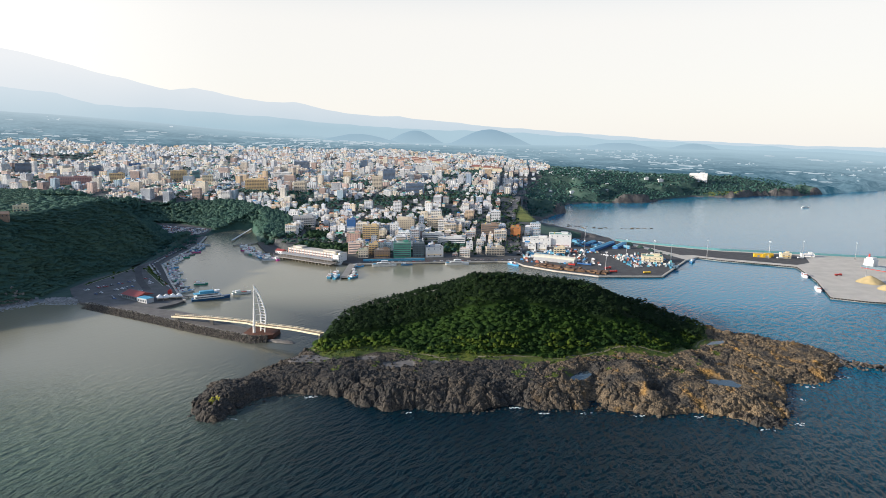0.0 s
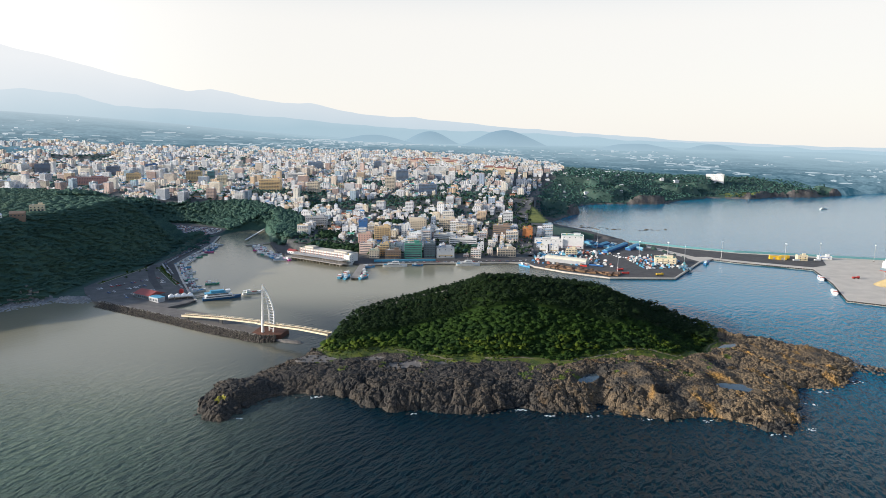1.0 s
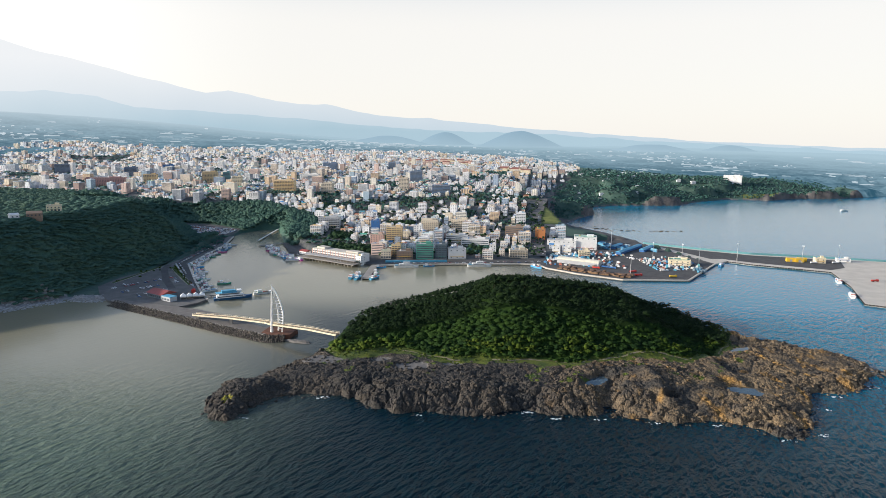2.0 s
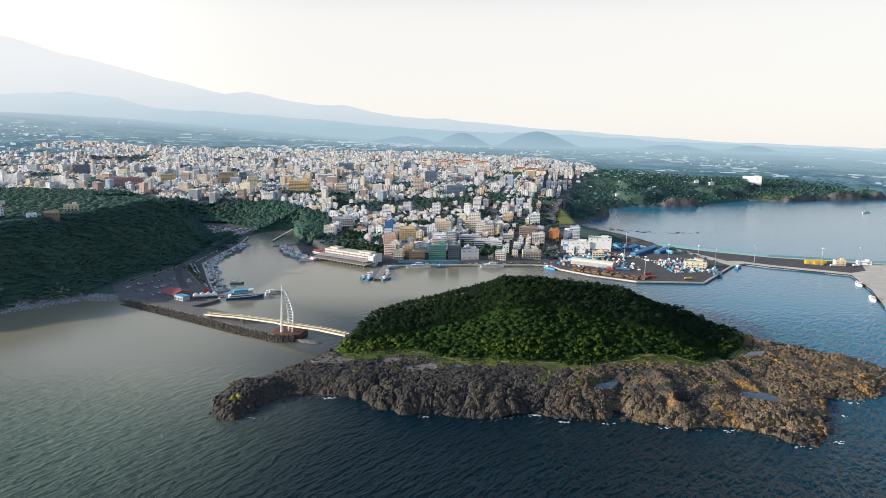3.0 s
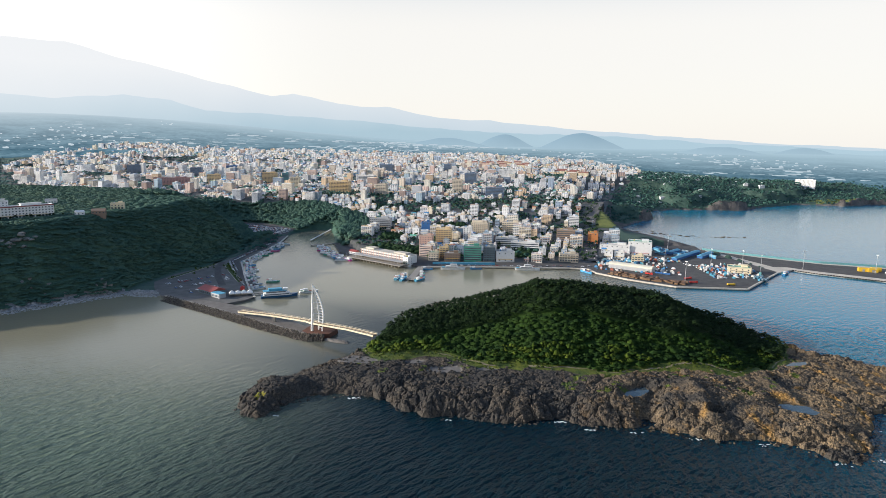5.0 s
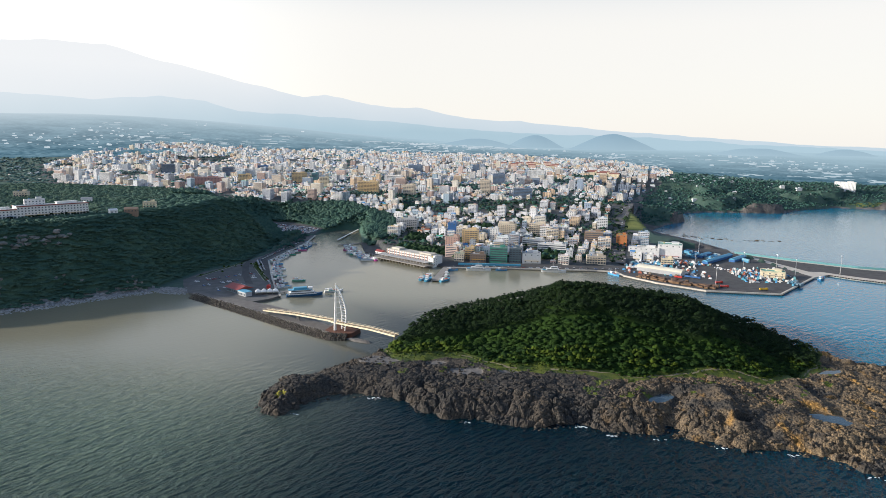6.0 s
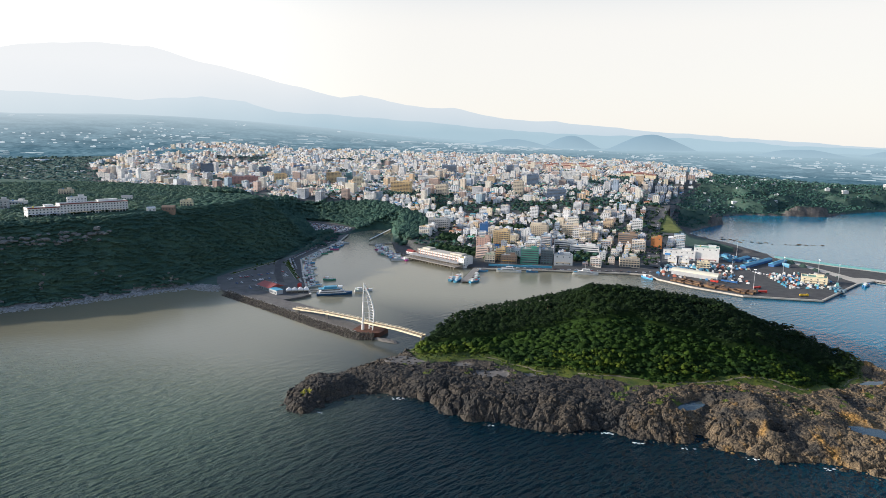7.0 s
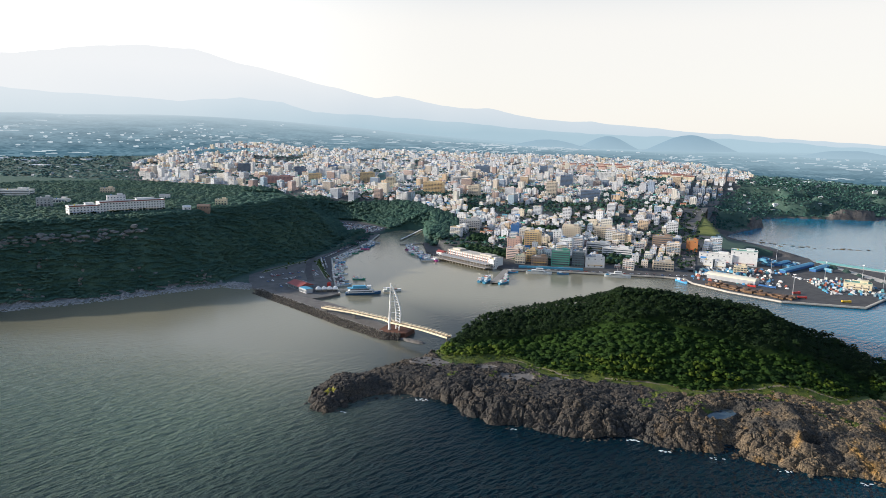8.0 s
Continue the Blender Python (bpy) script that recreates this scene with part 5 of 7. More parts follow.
def building_parts(w, d, floors, style, full, wall=None, cover=None):
    """Meshes of a flat-roofed house centred on its base, the front to -y."""
    fh, out = 3.1, []
    wall, cover = wall or WALL, cover or ROOF
    h = floors * fh + 0.6
    walls = Shape().box(-w / 2, w / 2, -d / 2, d / 2, -6, h)
    if style == "step":
        walls.box(-w / 2 + 0.4, w / 2 - w * 0.35, -d / 2 + d * 0.3, d / 2 - 0.4, h, h + fh)
    out.append(("wall", walls.mesh("wall", wall)))
    roof = Shape().box(-w / 2 - 0.1, w / 2 + 0.1, -d / 2 - 0.1, d / 2 + 0.1, h, h + 0.25)
    for x0, x1, y0, y1 in ((-w / 2, w / 2, -d / 2, -d / 2 + 0.3), (-w / 2, w / 2, d / 2 - 0.3, d / 2), (-w / 2, -w / 2 + 0.3, -d / 2 + 0.3, d / 2 - 0.3), (w / 2 - 0.3, w / 2, -d / 2 + 0.3, d / 2 - 0.3)):
        roof.box(x0, x1, y0, y1, h + 0.25, h + 1.1, 1)
    if style == "gable":
        roof = Shape().gable(-w / 2, w / 2, -d / 2, d / 2, h, h + d * 0.28)
    out.append(("roof", roof.mesh("roof", cover, wall)))
    rows = []
    for k in range(floors):
        z0 = k * fh + 1.0
        win = Shape()
        tall = 1.35
        if style == "blank":
            if k == floors - 1 or k == 0:
                for i in range(max(2, int(w / 7))):
                    cx = -w / 2 + (i + 0.5) * w / max(2, int(w / 7))
                    win.box(cx - 0.8, cx + 0.8, -d / 2 - 0.08, -d / 2, z0, z0 + tall)
                win.box(-w / 2 - 0.08, -w / 2, -1, 1, z0, z0 + tall)
        elif style == "band":
            for s in (-1, 1):
                y = s * d / 2
                win.box(-w / 2 + 0.8, w / 2 - 0.8, min(y, y + s * 0.08), max(y, y + s * 0.08), z0, z0 + tall)
            for s in (-1, 1):
                x = s * w / 2
                win.box(min(x, x + s * 0.08), max(x, x + s * 0.08), -d / 2 + 1, d / 2 - 1, z0, z0 + tall)
        else:
            n = max(2, int(w / 3.5))
            for i in range(n):
                cx = -w / 2 + (i + 0.5) * w / n
                ww = 0.72 if style != "wide" else w / n / 2 - 0.5
                if k == 0 and style != "gable":
                    ww, z0, tall = 1.2, 0.3, 2.2
                for s in (-1, 1):
                    y = s * d / 2
                    win.box(cx - ww, cx + ww, min(y, y + s * 0.08), max(y, y + s * 0.08), z0, z0 + tall)
            n = max(1, int(d / 4.2))
            for i in range(n):
                cy = -d / 2 + (i + 0.5) * d / n
                for s in (-1, 1):
                    x = s * w / 2
                    win.box(min(x, x + s * 0.08), max(x, x + s * 0.08), cy - 0.6, cy + 0.6, k * fh + 1.1, k * fh + 2.3)
        if win.v:
            rows.append(win)
    if full:
        for win in rows:
            out.append(("window_band", win.mesh("window_band", GLASS)))
    else:
        joined = Shape()
        for win in rows:
            n = len(joined.v)
            joined.v += win.v
            joined.f += [tuple(n + i for i in q) for q in win.f]
            joined.m += win.m
        out.append(("glazing", joined.mesh("glazing", GLASS)))
    if style in ("wide", "step") and full:
        for k in range(1, floors):
            out.append(("balcony", Shape().box(-w / 2 + 0.5, w / 2 - 0.5, -d / 2 - 1.1, -d / 2, k * fh + 0.1, k * fh + 0.3, bottom=True).box(
                -w / 2 + 0.5, w / 2 - 0.5, -d / 2 - 1.1, -d / 2 - 1.0, k * fh + 0.3, k * fh + 1.1).mesh("balcony", wall)))
    if style != "gable":
        out.append(("stair_head", Shape().box(w * 0.08, w * 0.36, -d * 0.05, d * 0.32, h + 0.2, h + 3.0).box(w * 0.06, w * 0.38, -d * 0.07, d * 0.34, h + 3.0, h + 3.2).mesh("stair_head", wall)))
        if full:
            out.append(("water_tank", Shape().tube((-w * 0.25, d * 0.15, h + 0.2), (-w * 0.25, d * 0.15, h + 2.0), 0.9, 0.8, 8).mesh("water_tank", TANK)))
            out.append(("canopy", Shape().box(-w * 0.4, w * 0.4, -d / 2 - 1.2, -d / 2, 2.9, 3.1, bottom=True).mesh("canopy", SIGN)))
    return out


TANK = surface("tank_plastic", (0.75, 0.75, 0.75), (1, 1, 1), size=2, fine=0.5, rough=0.4, palette=((0.55, 0.45, 0.06), (0.10, 0.25, 0.50), (0.6, 0.6, 0.6)))
SIGN = surface("shop_sign", (0.85, 0.85, 0.85), (1, 1, 1), size=2, fine=0.5, rough=0.4,
               palette=((0.55, 0.08, 0.06), (0.08, 0.22, 0.50), (0.75, 0.72, 0.66), (0.10, 0.38, 0.28), (0.65, 0.40, 0.05), (0.3, 0.3, 0.32)))
rb = random.Random(23)


def templates(kinds, full):
    return [(k[0], k[1], k[2], k[3], building_parts(k[4], k[5], k[6], k[7], full), k[4], k[5]) for k in kinds]


LOW_KINDS = [("house", "low painted town house with flat coated roof", "house", "low", 11, 9, 2, "plain"),
             ("house", "low town house under a pitched roof", "house", "low", 12, 9, 1, "gable"),
             ("house", "two-storey town house with a pitched roof", "house", "low", 10, 8, 2, "gable"),
             ("shop_house", "three-storey shop house with flat coated roof", "house", "mid", 12, 11, 3, "plain"),
             ("house", "single-storey house with flat painted roof", "house", "low", 12, 10, 1, "plain"),
             ("shop_house", "four-storey narrow shop house", "house", "mid", 9, 11, 4, "wide"),
             ("shop_house", "three-storey shop house with stepped upper floor", "house", "mid", 14, 11, 3, "step")]
MID_KINDS = [("apartment_building", "four-storey flats with balconies and flat roof", "apartment building", "mid", 16, 12, 4, "wide"),
             ("apartment_building", "five-storey painted flats with rooftop stair head", "apartment building", "mid", 15, 13, 5, "plain"),
             ("apartment_building", "stepped five-storey flats with balconies", "apartment building", "mid", 18, 12, 5, "step"),
             ("office_building", "six-storey office block with window bands", "office building", "mid", 18, 14, 6, "band"),
             ("hotel_building", "seven-storey hotel with balconies", "hotel", "mid", 20, 13, 7, "wide")]
TALL_KINDS = [("tower_block", "tall painted tower block above the town", "tower block", "tall", 20, 14, 11, "wide"),
              ("tower_block", "tall narrow tower block with plain windows", "tower block", "tall", 15, 14, 13, "plain"),
              ("office_tower", "tall office block with glass window bands", "office building", "tall", 24, 16, 9, "band"),
              ("hotel_tower", "broad tall hotel block with balconies", "hotel", "tall", 32, 15, 10, "wide")]
LOW_F, MID_F = templates(LOW_KINDS, True), templates(MID_KINDS, True)
LOW_S, MID_S, TALL_S = templates(LOW_KINDS, False), templates(MID_KINDS, False), templates(TALL_KINDS, False)


def put_building(tpl, x, y, z, turn, stretch, group):
    root = thing(tpl[0], tpl[1], tpl[2], group=group)
    root.matrix_basis = Matrix.LocRotScale((x, y, z), Euler((0, 0, turn)), stretch)
    dress(tpl[4], root)
    return root


TURN = radians(-13)
CT, ST = math.cos(TURN), math.sin(TURN)
BOULEVARD = [(203, 885), (246, 1123), (256, 1173), (362, 1544), (420, 1766)]


def near_line(x, y, pts):
    best = 1e9
    for (ax, ay), (bx, by) in zip(pts, pts[1:]):
        ex, ey = bx - ax, by - ay
        t = max(0, min(1, ((x - ax) * ex + (y - ay) * ey) / (ex * ex + ey * ey)))
        best = min(best, math.hypot(x - ax - t * ex, y - ay - t * ey))
    return best


plots = []
KEEP_OUT = []  # x, y, radius of the buildings that are placed one by one


def town_plots():
    rows = []
    v = 700.0
    row = 0
    while v < 3200:
        pitch = 12.8 if v < 1250 else 15.5
        u, col = -1900.0, 0
        while u < 1500:
            uu, vv = u + rb.uniform(-2, 2), v + rb.uniform(-2, 2)
            x, y = uu * CT - vv * ST, uu * ST + vv * CT
            rows.append((x, y))
            col += 1
            u += pitch + (7 if col % 5 == 0 else 0)
        row += 1
        v += pitch + (8 if row % 2 == 0 else 0)
    a = np.array(rows)
    d = inside_depth(TOWN, a[:, 0], a[:, 1])
    keep = (d > 4) & (inside_depth(EAST_QUAY, a[:, 0], a[:, 1]) < -2) & (np.abs(np.degrees(np.arctan2(a[:, 0], a[:, 1]))) < 50) & (inside_depth(COAST, a[:, 0], a[:, 1]) > 18)
    keep &= (fbm(a[:, 0], a[:, 1], 70, 3, 57) < 0.635)
    for poly in PARKS:
        keep &= inside_depth(poly, a[:, 0], a[:, 1]) < -3
    a = a[keep]
    z = land_height(a[:, 0], a[:, 1])
    return [(p[0], p[1], q) for p, q in zip(a, z) if near_line(p[0], p[1], BOULEVARD) > 18]


# ---------------------------------------------------------------- colours of single things
def paint(name, c, rough=0.6, metal=0.0):
    return surface(name, tuple(k * 0.82 for k in c), c, size=4, fine=0.6, rough=rough, metal=metal, bump=0.1)


ORANGE = paint("ochre_render", (0.74, 0.54, 0.29))
BRICK_RED = paint("brick_red_render", (0.42, 0.24, 0.22))
GREEN_TILE = paint("green_tile", (0.10, 0.36, 0.26))
SLATE = paint("slate_cladding", (0.13, 0.18, 0.21))
BLUE_SHEET = paint("blue_sheet", (0.05, 0.15, 0.36), 0.45)
SKY_BLUE = paint("sky_blue_paint", (0.10, 0.36, 0.52), 0.45)
TEAL = paint("teal_paint", (0.12, 0.28, 0.30), 0.5)
RUST = paint("rust_red_roof", (0.28, 0.065, 0.055), 0.55)
BROWN = paint("brown_stone_cladding", (0.30, 0.21, 0.15))
PINK = paint("pink_render", (0.66, 0.42, 0.34))
GREY_WALL = paint("grey_render", (0.46, 0.47, 0.48))
BEIGE = paint("beige_render", (0.68, 0.58, 0.44))
BURNT = paint("burnt_orange_render", (0.55, 0.22, 0.08))
STEEL = paint("galvanised_steel", (0.50, 0.51, 0.52), 0.4, 0.6)
TIMBER = paint("stacked_timber", (0.15, 0.085, 0.05))
TIMBER_PALE = paint("pale_timber", (0.30, 0.19, 0.10))
ROOF_GREEN = paint("green_roof_coating", (0.18, 0.38, 0.30))
ROOF_GREY = paint("grey_roof_coating", (0.42, 0.41, 0.39))
YELLOW = paint("yellow_paint", (0.72, 0.46, 0.04), 0.45)
RED = paint("red_paint", (0.50, 0.05, 0.04), 0.45)
RUBBER = paint("black_rubber", (0.03, 0.03, 0.03), 0.8)
PALE_ROOF = paint("pale_sheet_roof", (0.66, 0.62, 0.50), 0.5)


def landmark(name, label, category, x, y, turn, w, d, floors, style, wall, roof, z=None):
    """A house placed by itself, with its own colours."""
    if z is None:
        z = max(2.2, float(land_height(x, y)))
    root = thing(name, label, category, pose(x, y, z, 0, 0, turn))
    KEEP_OUT.append((x, y, max(w, d) * 0.5 + 8))
    dress(building_parts(w, d, floors, style, True, wall, roof), root)
    return root


landmark("hotel_building", "broad ochre hotel block lit by low sun", "hotel", -258, 1428, -6, 46, 18, 8, "wide", ORANGE, ROOF_GREY)
landmark("hotel_building", "long brick-red hotel above the wood", "hotel", -676, 1500, 4, 84, 20, 6, "plain", BRICK_RED, ROOF_GREY)
landmark("restaurant_building", "green-tiled harbour restaurant block with signs", "restaurant", 38, 877, -1, 24, 16, 6, "band", GREEN_TILE, ROOF_GREY)
landmark("office_building", "dark slate harbour block with wide windows", "office building", 61, 878, -1, 16, 16, 6, "wide", SLATE, ROOF_GREY)
landmark("store_building", "plain white cold-store with few windows", "warehouse", 83, 877, 2, 25, 14, 4, "blank", WHITE, ROOF_GREY)
landmark("shop_house", "brown stone-clad harbour shops", "shop", 10, 874, -1, 22, 12, 3, "plain", BROWN, ROOF_GREY)
landmark("shop_house", "beige corner shop house on the harbour", "shop", -16, 876, -4, 14, 11, 3, "plain", BEIGE, ROOF_GREEN)
landmark("shop_house", "ochre harbour shop house with balconies", "shop", -2, 888, -4, 13, 11, 5, "wide", ORANGE, ROOF_GREY)
landmark("apartment_building", "cream and ochre flats with balconies", "apartment building", -6, 985, -8, 24, 14, 7, "wide", ORANGE, ROOF_GREY)
landmark("apartment_building", "white and pale blue narrow tower", "apartment building", 31, 1000, -8, 13, 12, 7, "plain", WHITE, ROOF_GREY)
landmark("construction_block", "block wrapped in blue building sheets", "building", -39, 1062, -8, 14, 12, 5, "blank", BLUE_SHEET, ROOF_GREY)
landmark("apartment_building", "large beige flats with stepped roof", "apartment building", 52, 1052, -12, 28, 15, 6, "step", BEIGE, ROOF_GREY)
landmark("apartment_building", "pink rendered flats with green roof", "apartment building", -32, 962, -8, 20, 13, 5, "plain", PINK, ROOF_GREEN)
landmark("apartment_building", "long pale grey flats by the wood", "apartment building", -119, 1085, -6, 36, 14, 5, "wide", GREY_WALL, ROOF_GREY)
landmark("hotel_building", "white gridded hotel block", "hotel", 104, 1060, -12, 30, 15, 6, "wide", BEIGE, ROOF_GREY)
landmark("school_building", "long white school wing with deep windows", "school", 118, 958, -10, 42, 13, 3, "band", WHITE, ROOF_GREY)
landmark("school_building", "white school wing with flat pale roof", "school", 92, 985, -10, 34, 14, 3, "band", WHITE, PALE_CONCRETE)
landmark("house", "small white tower house", "house", 138, 905, -6, 9, 9, 4, "plain", WHITE, ROOF_GREY)
landmark("office_building", "dark brown office block with gridded windows", "office building", 187, 1010, -12, 28, 18, 6, "band", BROWN, ROOF_GREY)
landmark("house", "burnt orange block beside the boulevard", "house", 229, 1006, -12, 16, 14, 5, "blank", BURNT, ROOF_GREEN)
landmark("house", "white cube house at the wood's edge", "house", -138, 1048, -6, 13, 10, 3, "blank", WHITE, ROOF_GREY)
landmark("restaurant_building", "long low beige restaurant facing the quay", "restaurant", 172, 884, -3, 26, 12, 3, "wide", BEIGE, ROOF_GREY)
landmark("warehouse", "long white cold-store with grey openings", "warehouse", 255, 968, -14, 44, 15, 4, "blank", WHITE, ROOF_GREY, 2.2)
landmark("warehouse", "big white cold-store block with green roof patch", "warehouse", 292, 965, -14, 34, 22, 6, "blank", WHITE, ROOF_GREEN, 2.2)
landmark("store_building", "small white store cube", "warehouse", 237, 926, -14, 12, 10, 3, "blank", WHITE, ROOF_GREY, 2.2)
landmark("store_building", "small white store cube", "warehouse", 252, 924, -14, 14, 10, 3, "blank", WHITE, ROOF_GREY, 2.2)
landmark("office_building", "cream port office with balconies", "office building", 270, 893, -14, 16, 11, 3, "wide", CREAM, ROOF_GREY, 2.2)
landmark("port_shed", "cream shed with green roof on the quay", "warehouse", 388, 838, -20, 28, 18, 2, "blank", CREAM, ROOF_GREEN, 2.2)
landmark("hotel_building", "large white resort hotel above the far cliffs", "hotel", 1125, 2110, -30, 58, 20, 8, "plain", WHITE, ROOF_GREY)

BLUE_GLASS = surface("blue_curtain_wall", (0.07, 0.12, 0.20), (0.14, 0.20, 0.30), size=6, fine=1.5, rough=0.2, bump=0, spec=0.6)
TILE_ROOF = paint("dull_red_tiles", (0.27, 0.12, 0.095))
SALMON = paint("salmon_render", (0.70, 0.50, 0.40))


def upper_town(name, label, category, x, y, turn, w, d, floors, style, wall, roof):
    root = thing(name, label, category, pose(x, y, float(land_height(x, y)), 0, 0, turn), group="upper town landmarks")
    KEEP_OUT.append((x, y, max(w, d) * 0.5 + 6))
    dress(building_parts(w, d, floors, style, False, wall, roof), root)


upper_town("office_tower", "blue-grey glass office block above the town", "office building", -215, 1928, -8, 42, 16, 8, "band", BLUE_GLASS, ROOF_GREY)
upper_town("office_tower", "blue-grey glass office tower", "office building", 38, 1651, -8, 30, 18, 9, "band", BLUE_GLASS, ROOF_GREY)
upper_town("hotel_tower", "beige slab hotel with grey end walls", "hotel", 6, 1469, -8, 22, 18, 9, "wide", BEIGE, ROOF_GREY)
upper_town("hotel_tower", "dark blue-grey hotel with white bands", "hotel", 90, 1415, -8, 40, 16, 6, "band", BLUE_GLASS, PALE_CONCRETE)
upper_town("office_tower", "dark glass office tower in the upper town", "office building", -31, 1912, -8, 20, 16, 10, "band", BLUE_GLASS, ROOF_GREY)
upper_town("hotel_tower", "broad white hotel in the upper town", "hotel", 145, 1866, -8, 50, 20, 7, "plain", WHITE, ROOF_GREY)
upper_town("civic_building", "white hall with a glass front", "public building", -231, 1642, -8, 42, 18, 6, "band", WHITE, PALE_CONCRETE)
upper_town("tower_block", "square beige painted tower block", "tower block", -161, 1406, -8, 24, 18, 7, "wide", BEIGE, ROOF_GREY)
upper_town("tower_block", "narrow salmon-coloured tower block", "tower block", 169, 1697, -8, 14, 14, 10, "plain", SALMON, ROOF_GREY)
upper_town("office_tower", "dark blue glass office block", "office building", -923, 1790, 20, 36, 18, 8, "band", BLUE_GLASS, ROOF_GREY)
upper_town("office_tower", "slate-blue glass office tower", "office building", -716, 1729, 10, 30, 16, 8, "band", BLUE_GLASS, ROOF_GREY)
upper_town("office_tower", "bright blue clad office block", "office building", -660, 1845, 10, 30, 16, 7, "band", BLUE_SHEET, ROOF_GREY)
upper_town("office_tower", "narrow dark teal glass tower", "office building", -431, 1598, 4, 16, 14, 8, "band", TEAL, ROOF_GREY)
upper_town("hotel_tower", "broad sandy hotel with gridded windows", "hotel", -473, 1602, 4, 36, 16, 8, "wide", ORANGE, ROOF_GREY)
upper_town("hotel_tower", "ochre slab hotel near the wood", "hotel", -600, 1560, 6, 30, 15, 7, "wide", ORANGE, ROOF_GREY)
upper_town("tower_block", "cream tower block near the wood", "tower block", -380, 1500, 0, 20, 15, 8, "wide", CREAM, ROOF_GREY)
for row in range(3):
    for col in range(4):
        x, y = 30 + col * 60 + (row % 2) * 22, 2280 + row * 75 - col * 34
        upper_town("apartment_row", "salmon apartment row under a red gabled roof", "apartment building", x, y, -14, 26, 10, 4, "gable", SALMON if (row + col) % 3 else CREAM, TILE_ROOF)
for x, y in ((318, 2014), (352, 2000), (386, 1984), (330, 2052), (368, 2040)):
    upper_town("apartment_row", "cream apartment row under a red gabled roof", "apartment building", x, y, -20, 30, 11, 3, "gable", CREAM, TILE_ROOF)

# headland hotel: three joined wings
ca, sa = math.cos(radians(58)), math.sin(radians(58))
for along_m, hw, hf, back, hd in ((-38.6, 33, 3, 0.0, 13), (17, 77.6, 4, 0.0, 13), (2, 22, 6, 7.6, 2)):
    wing = landmark("hotel_wing", "white headland hotel wing with red-brown eaves", "hotel", -502 + ca * along_m - sa * back, 702 + sa * along_m + ca * back, 58, hw, hd, hf, "plain", WHITE, ROOF_GREY, 70.6)
    if hf < 6:
        top = hf * 3.1 + 0.4
        part("eaves", Shape().box(-hw / 2 - 0.3, hw / 2 + 0.3, -hd / 2 - 0.7, -hd / 2 - 0.12, top, top + 1.1).box(-hw / 2 - 0.3, hw / 2 + 0.3, hd / 2 + 0.12, hd / 2 + 0.7, top, top + 1.1).mesh("eaves", RUST), wing, "red-brown eaves band")
for hx, hy, turn, w_, d_, fl_, st_, wa_, ro_, la_ in ((-790, 842, 25, 46, 22, 2, "band", WHITE, PALE_CONCRETE, "long white hall on the headland plateau"), (-625, 722, 30, 17, 12, 3, "plain", GREY_WALL, ROOF_GREY, "grey three-storey house on the plateau"),
                                                      (-646, 771, 20, 22, 12, 1, "plain", WHITE, PALE_CONCRETE, "low white house among the plateau trees"), (-437, 748, 50, 9, 7, 1, "gable", WHITE, WHITE, "small white cabin in the wood"),
                                                      (-424, 766, 20, 15, 9, 1, "gable", BROWN, BROWN, "red-brown pavilion beside the hotel grounds"), (-432, 823, 20, 16, 9, 2, "plain", CREAM, ROOF_GREY, "cream house above the headland wood"),
                                                      (-560, 880, 25, 14, 9, 1, "gable", WHITE, ROOF_GREY, "small white farmhouse on the plateau"), (-700, 930, 15, 20, 10, 2, "plain", BEIGE, ROOF_GREY, "beige house on the plateau")):
    landmark("house", la_, "house", hx, hy, turn, w_, d_, fl_, st_, wa_, ro_, 71.5)

# ---------------------------------------------------------------- fish hall on the quay
ang = math.degrees(math.atan2(839 - 894, -48 + 119))
hall = thing("fish_market_hall", "long white market hall with red-brown piers", "market hall", pose(-80, 876, 2.2, 0, 0, ang))
L = 92
part("wall", Shape().box(-L / 2, L / 2, -9, 9, -3, 10.5).mesh("wall", WHITE), hall)
part("roof", Shape().box(-L / 2 - 0.4, L / 2 + 0.4, -9.4, 9.4, 10.5, 11.0).box(-L / 2 + 6, -L / 2 + 22, -5, 6, 11, 13.4).box(L / 2 - 30, L / 2 - 8, -5, 6, 11, 13).mesh("roof", PALE_CONCRETE), hall, "pale flat roof")
for k in range(19):
    x = -L / 2 + 1 + k * (L - 2) / 18
    part("pilaster", Shape().box(x - 0.55, x + 0.55, -9.5, -9, 0, 10.4).mesh("pilaster", PINK), hall, "red-brown pilaster")
    if k < 18:
        for z0 in (3.6, 6.9):
            part("window", Shape().box(x + 1.1, x + 3.9, -9.12, -9, z0, z0 + 1.7).mesh("window", GLASS), hall)
deck = thing("hall_apron", "grey unloading deck on piles over the water", "jetty", pose(-88, 860, 0, 0, 0, ang), kind="structure")
part("deck", Shape().box(-54, 50, -15, 4, 3.0, 3.9, bottom=True).mesh("deck", CONCRETE), deck)
part("canopy", Shape().box(-50, 46, -9, 3, 7.0, 7.3, bottom=True).mesh("canopy", ROOF_GREY), deck, "grey sheet canopy")
for k in range(17):
    part("pile", Shape().tube((-50 + k * 6, -13.5, -3), (-50 + k * 6, -13.5, 3.0), 0.5).mesh("pile", CONCRETE), deck)
    part("post", Shape().tube((-48 + k * 5.8, -8, 3.9), (-48 + k * 5.8, -8, 7.0), 0.18).mesh("post", STEEL), deck)
landmark("house", "white corner tower at the market's end", "house", -49, 838, ang, 9, 9, 3, "plain", WHITE, ROOF_GREY, 2.2)
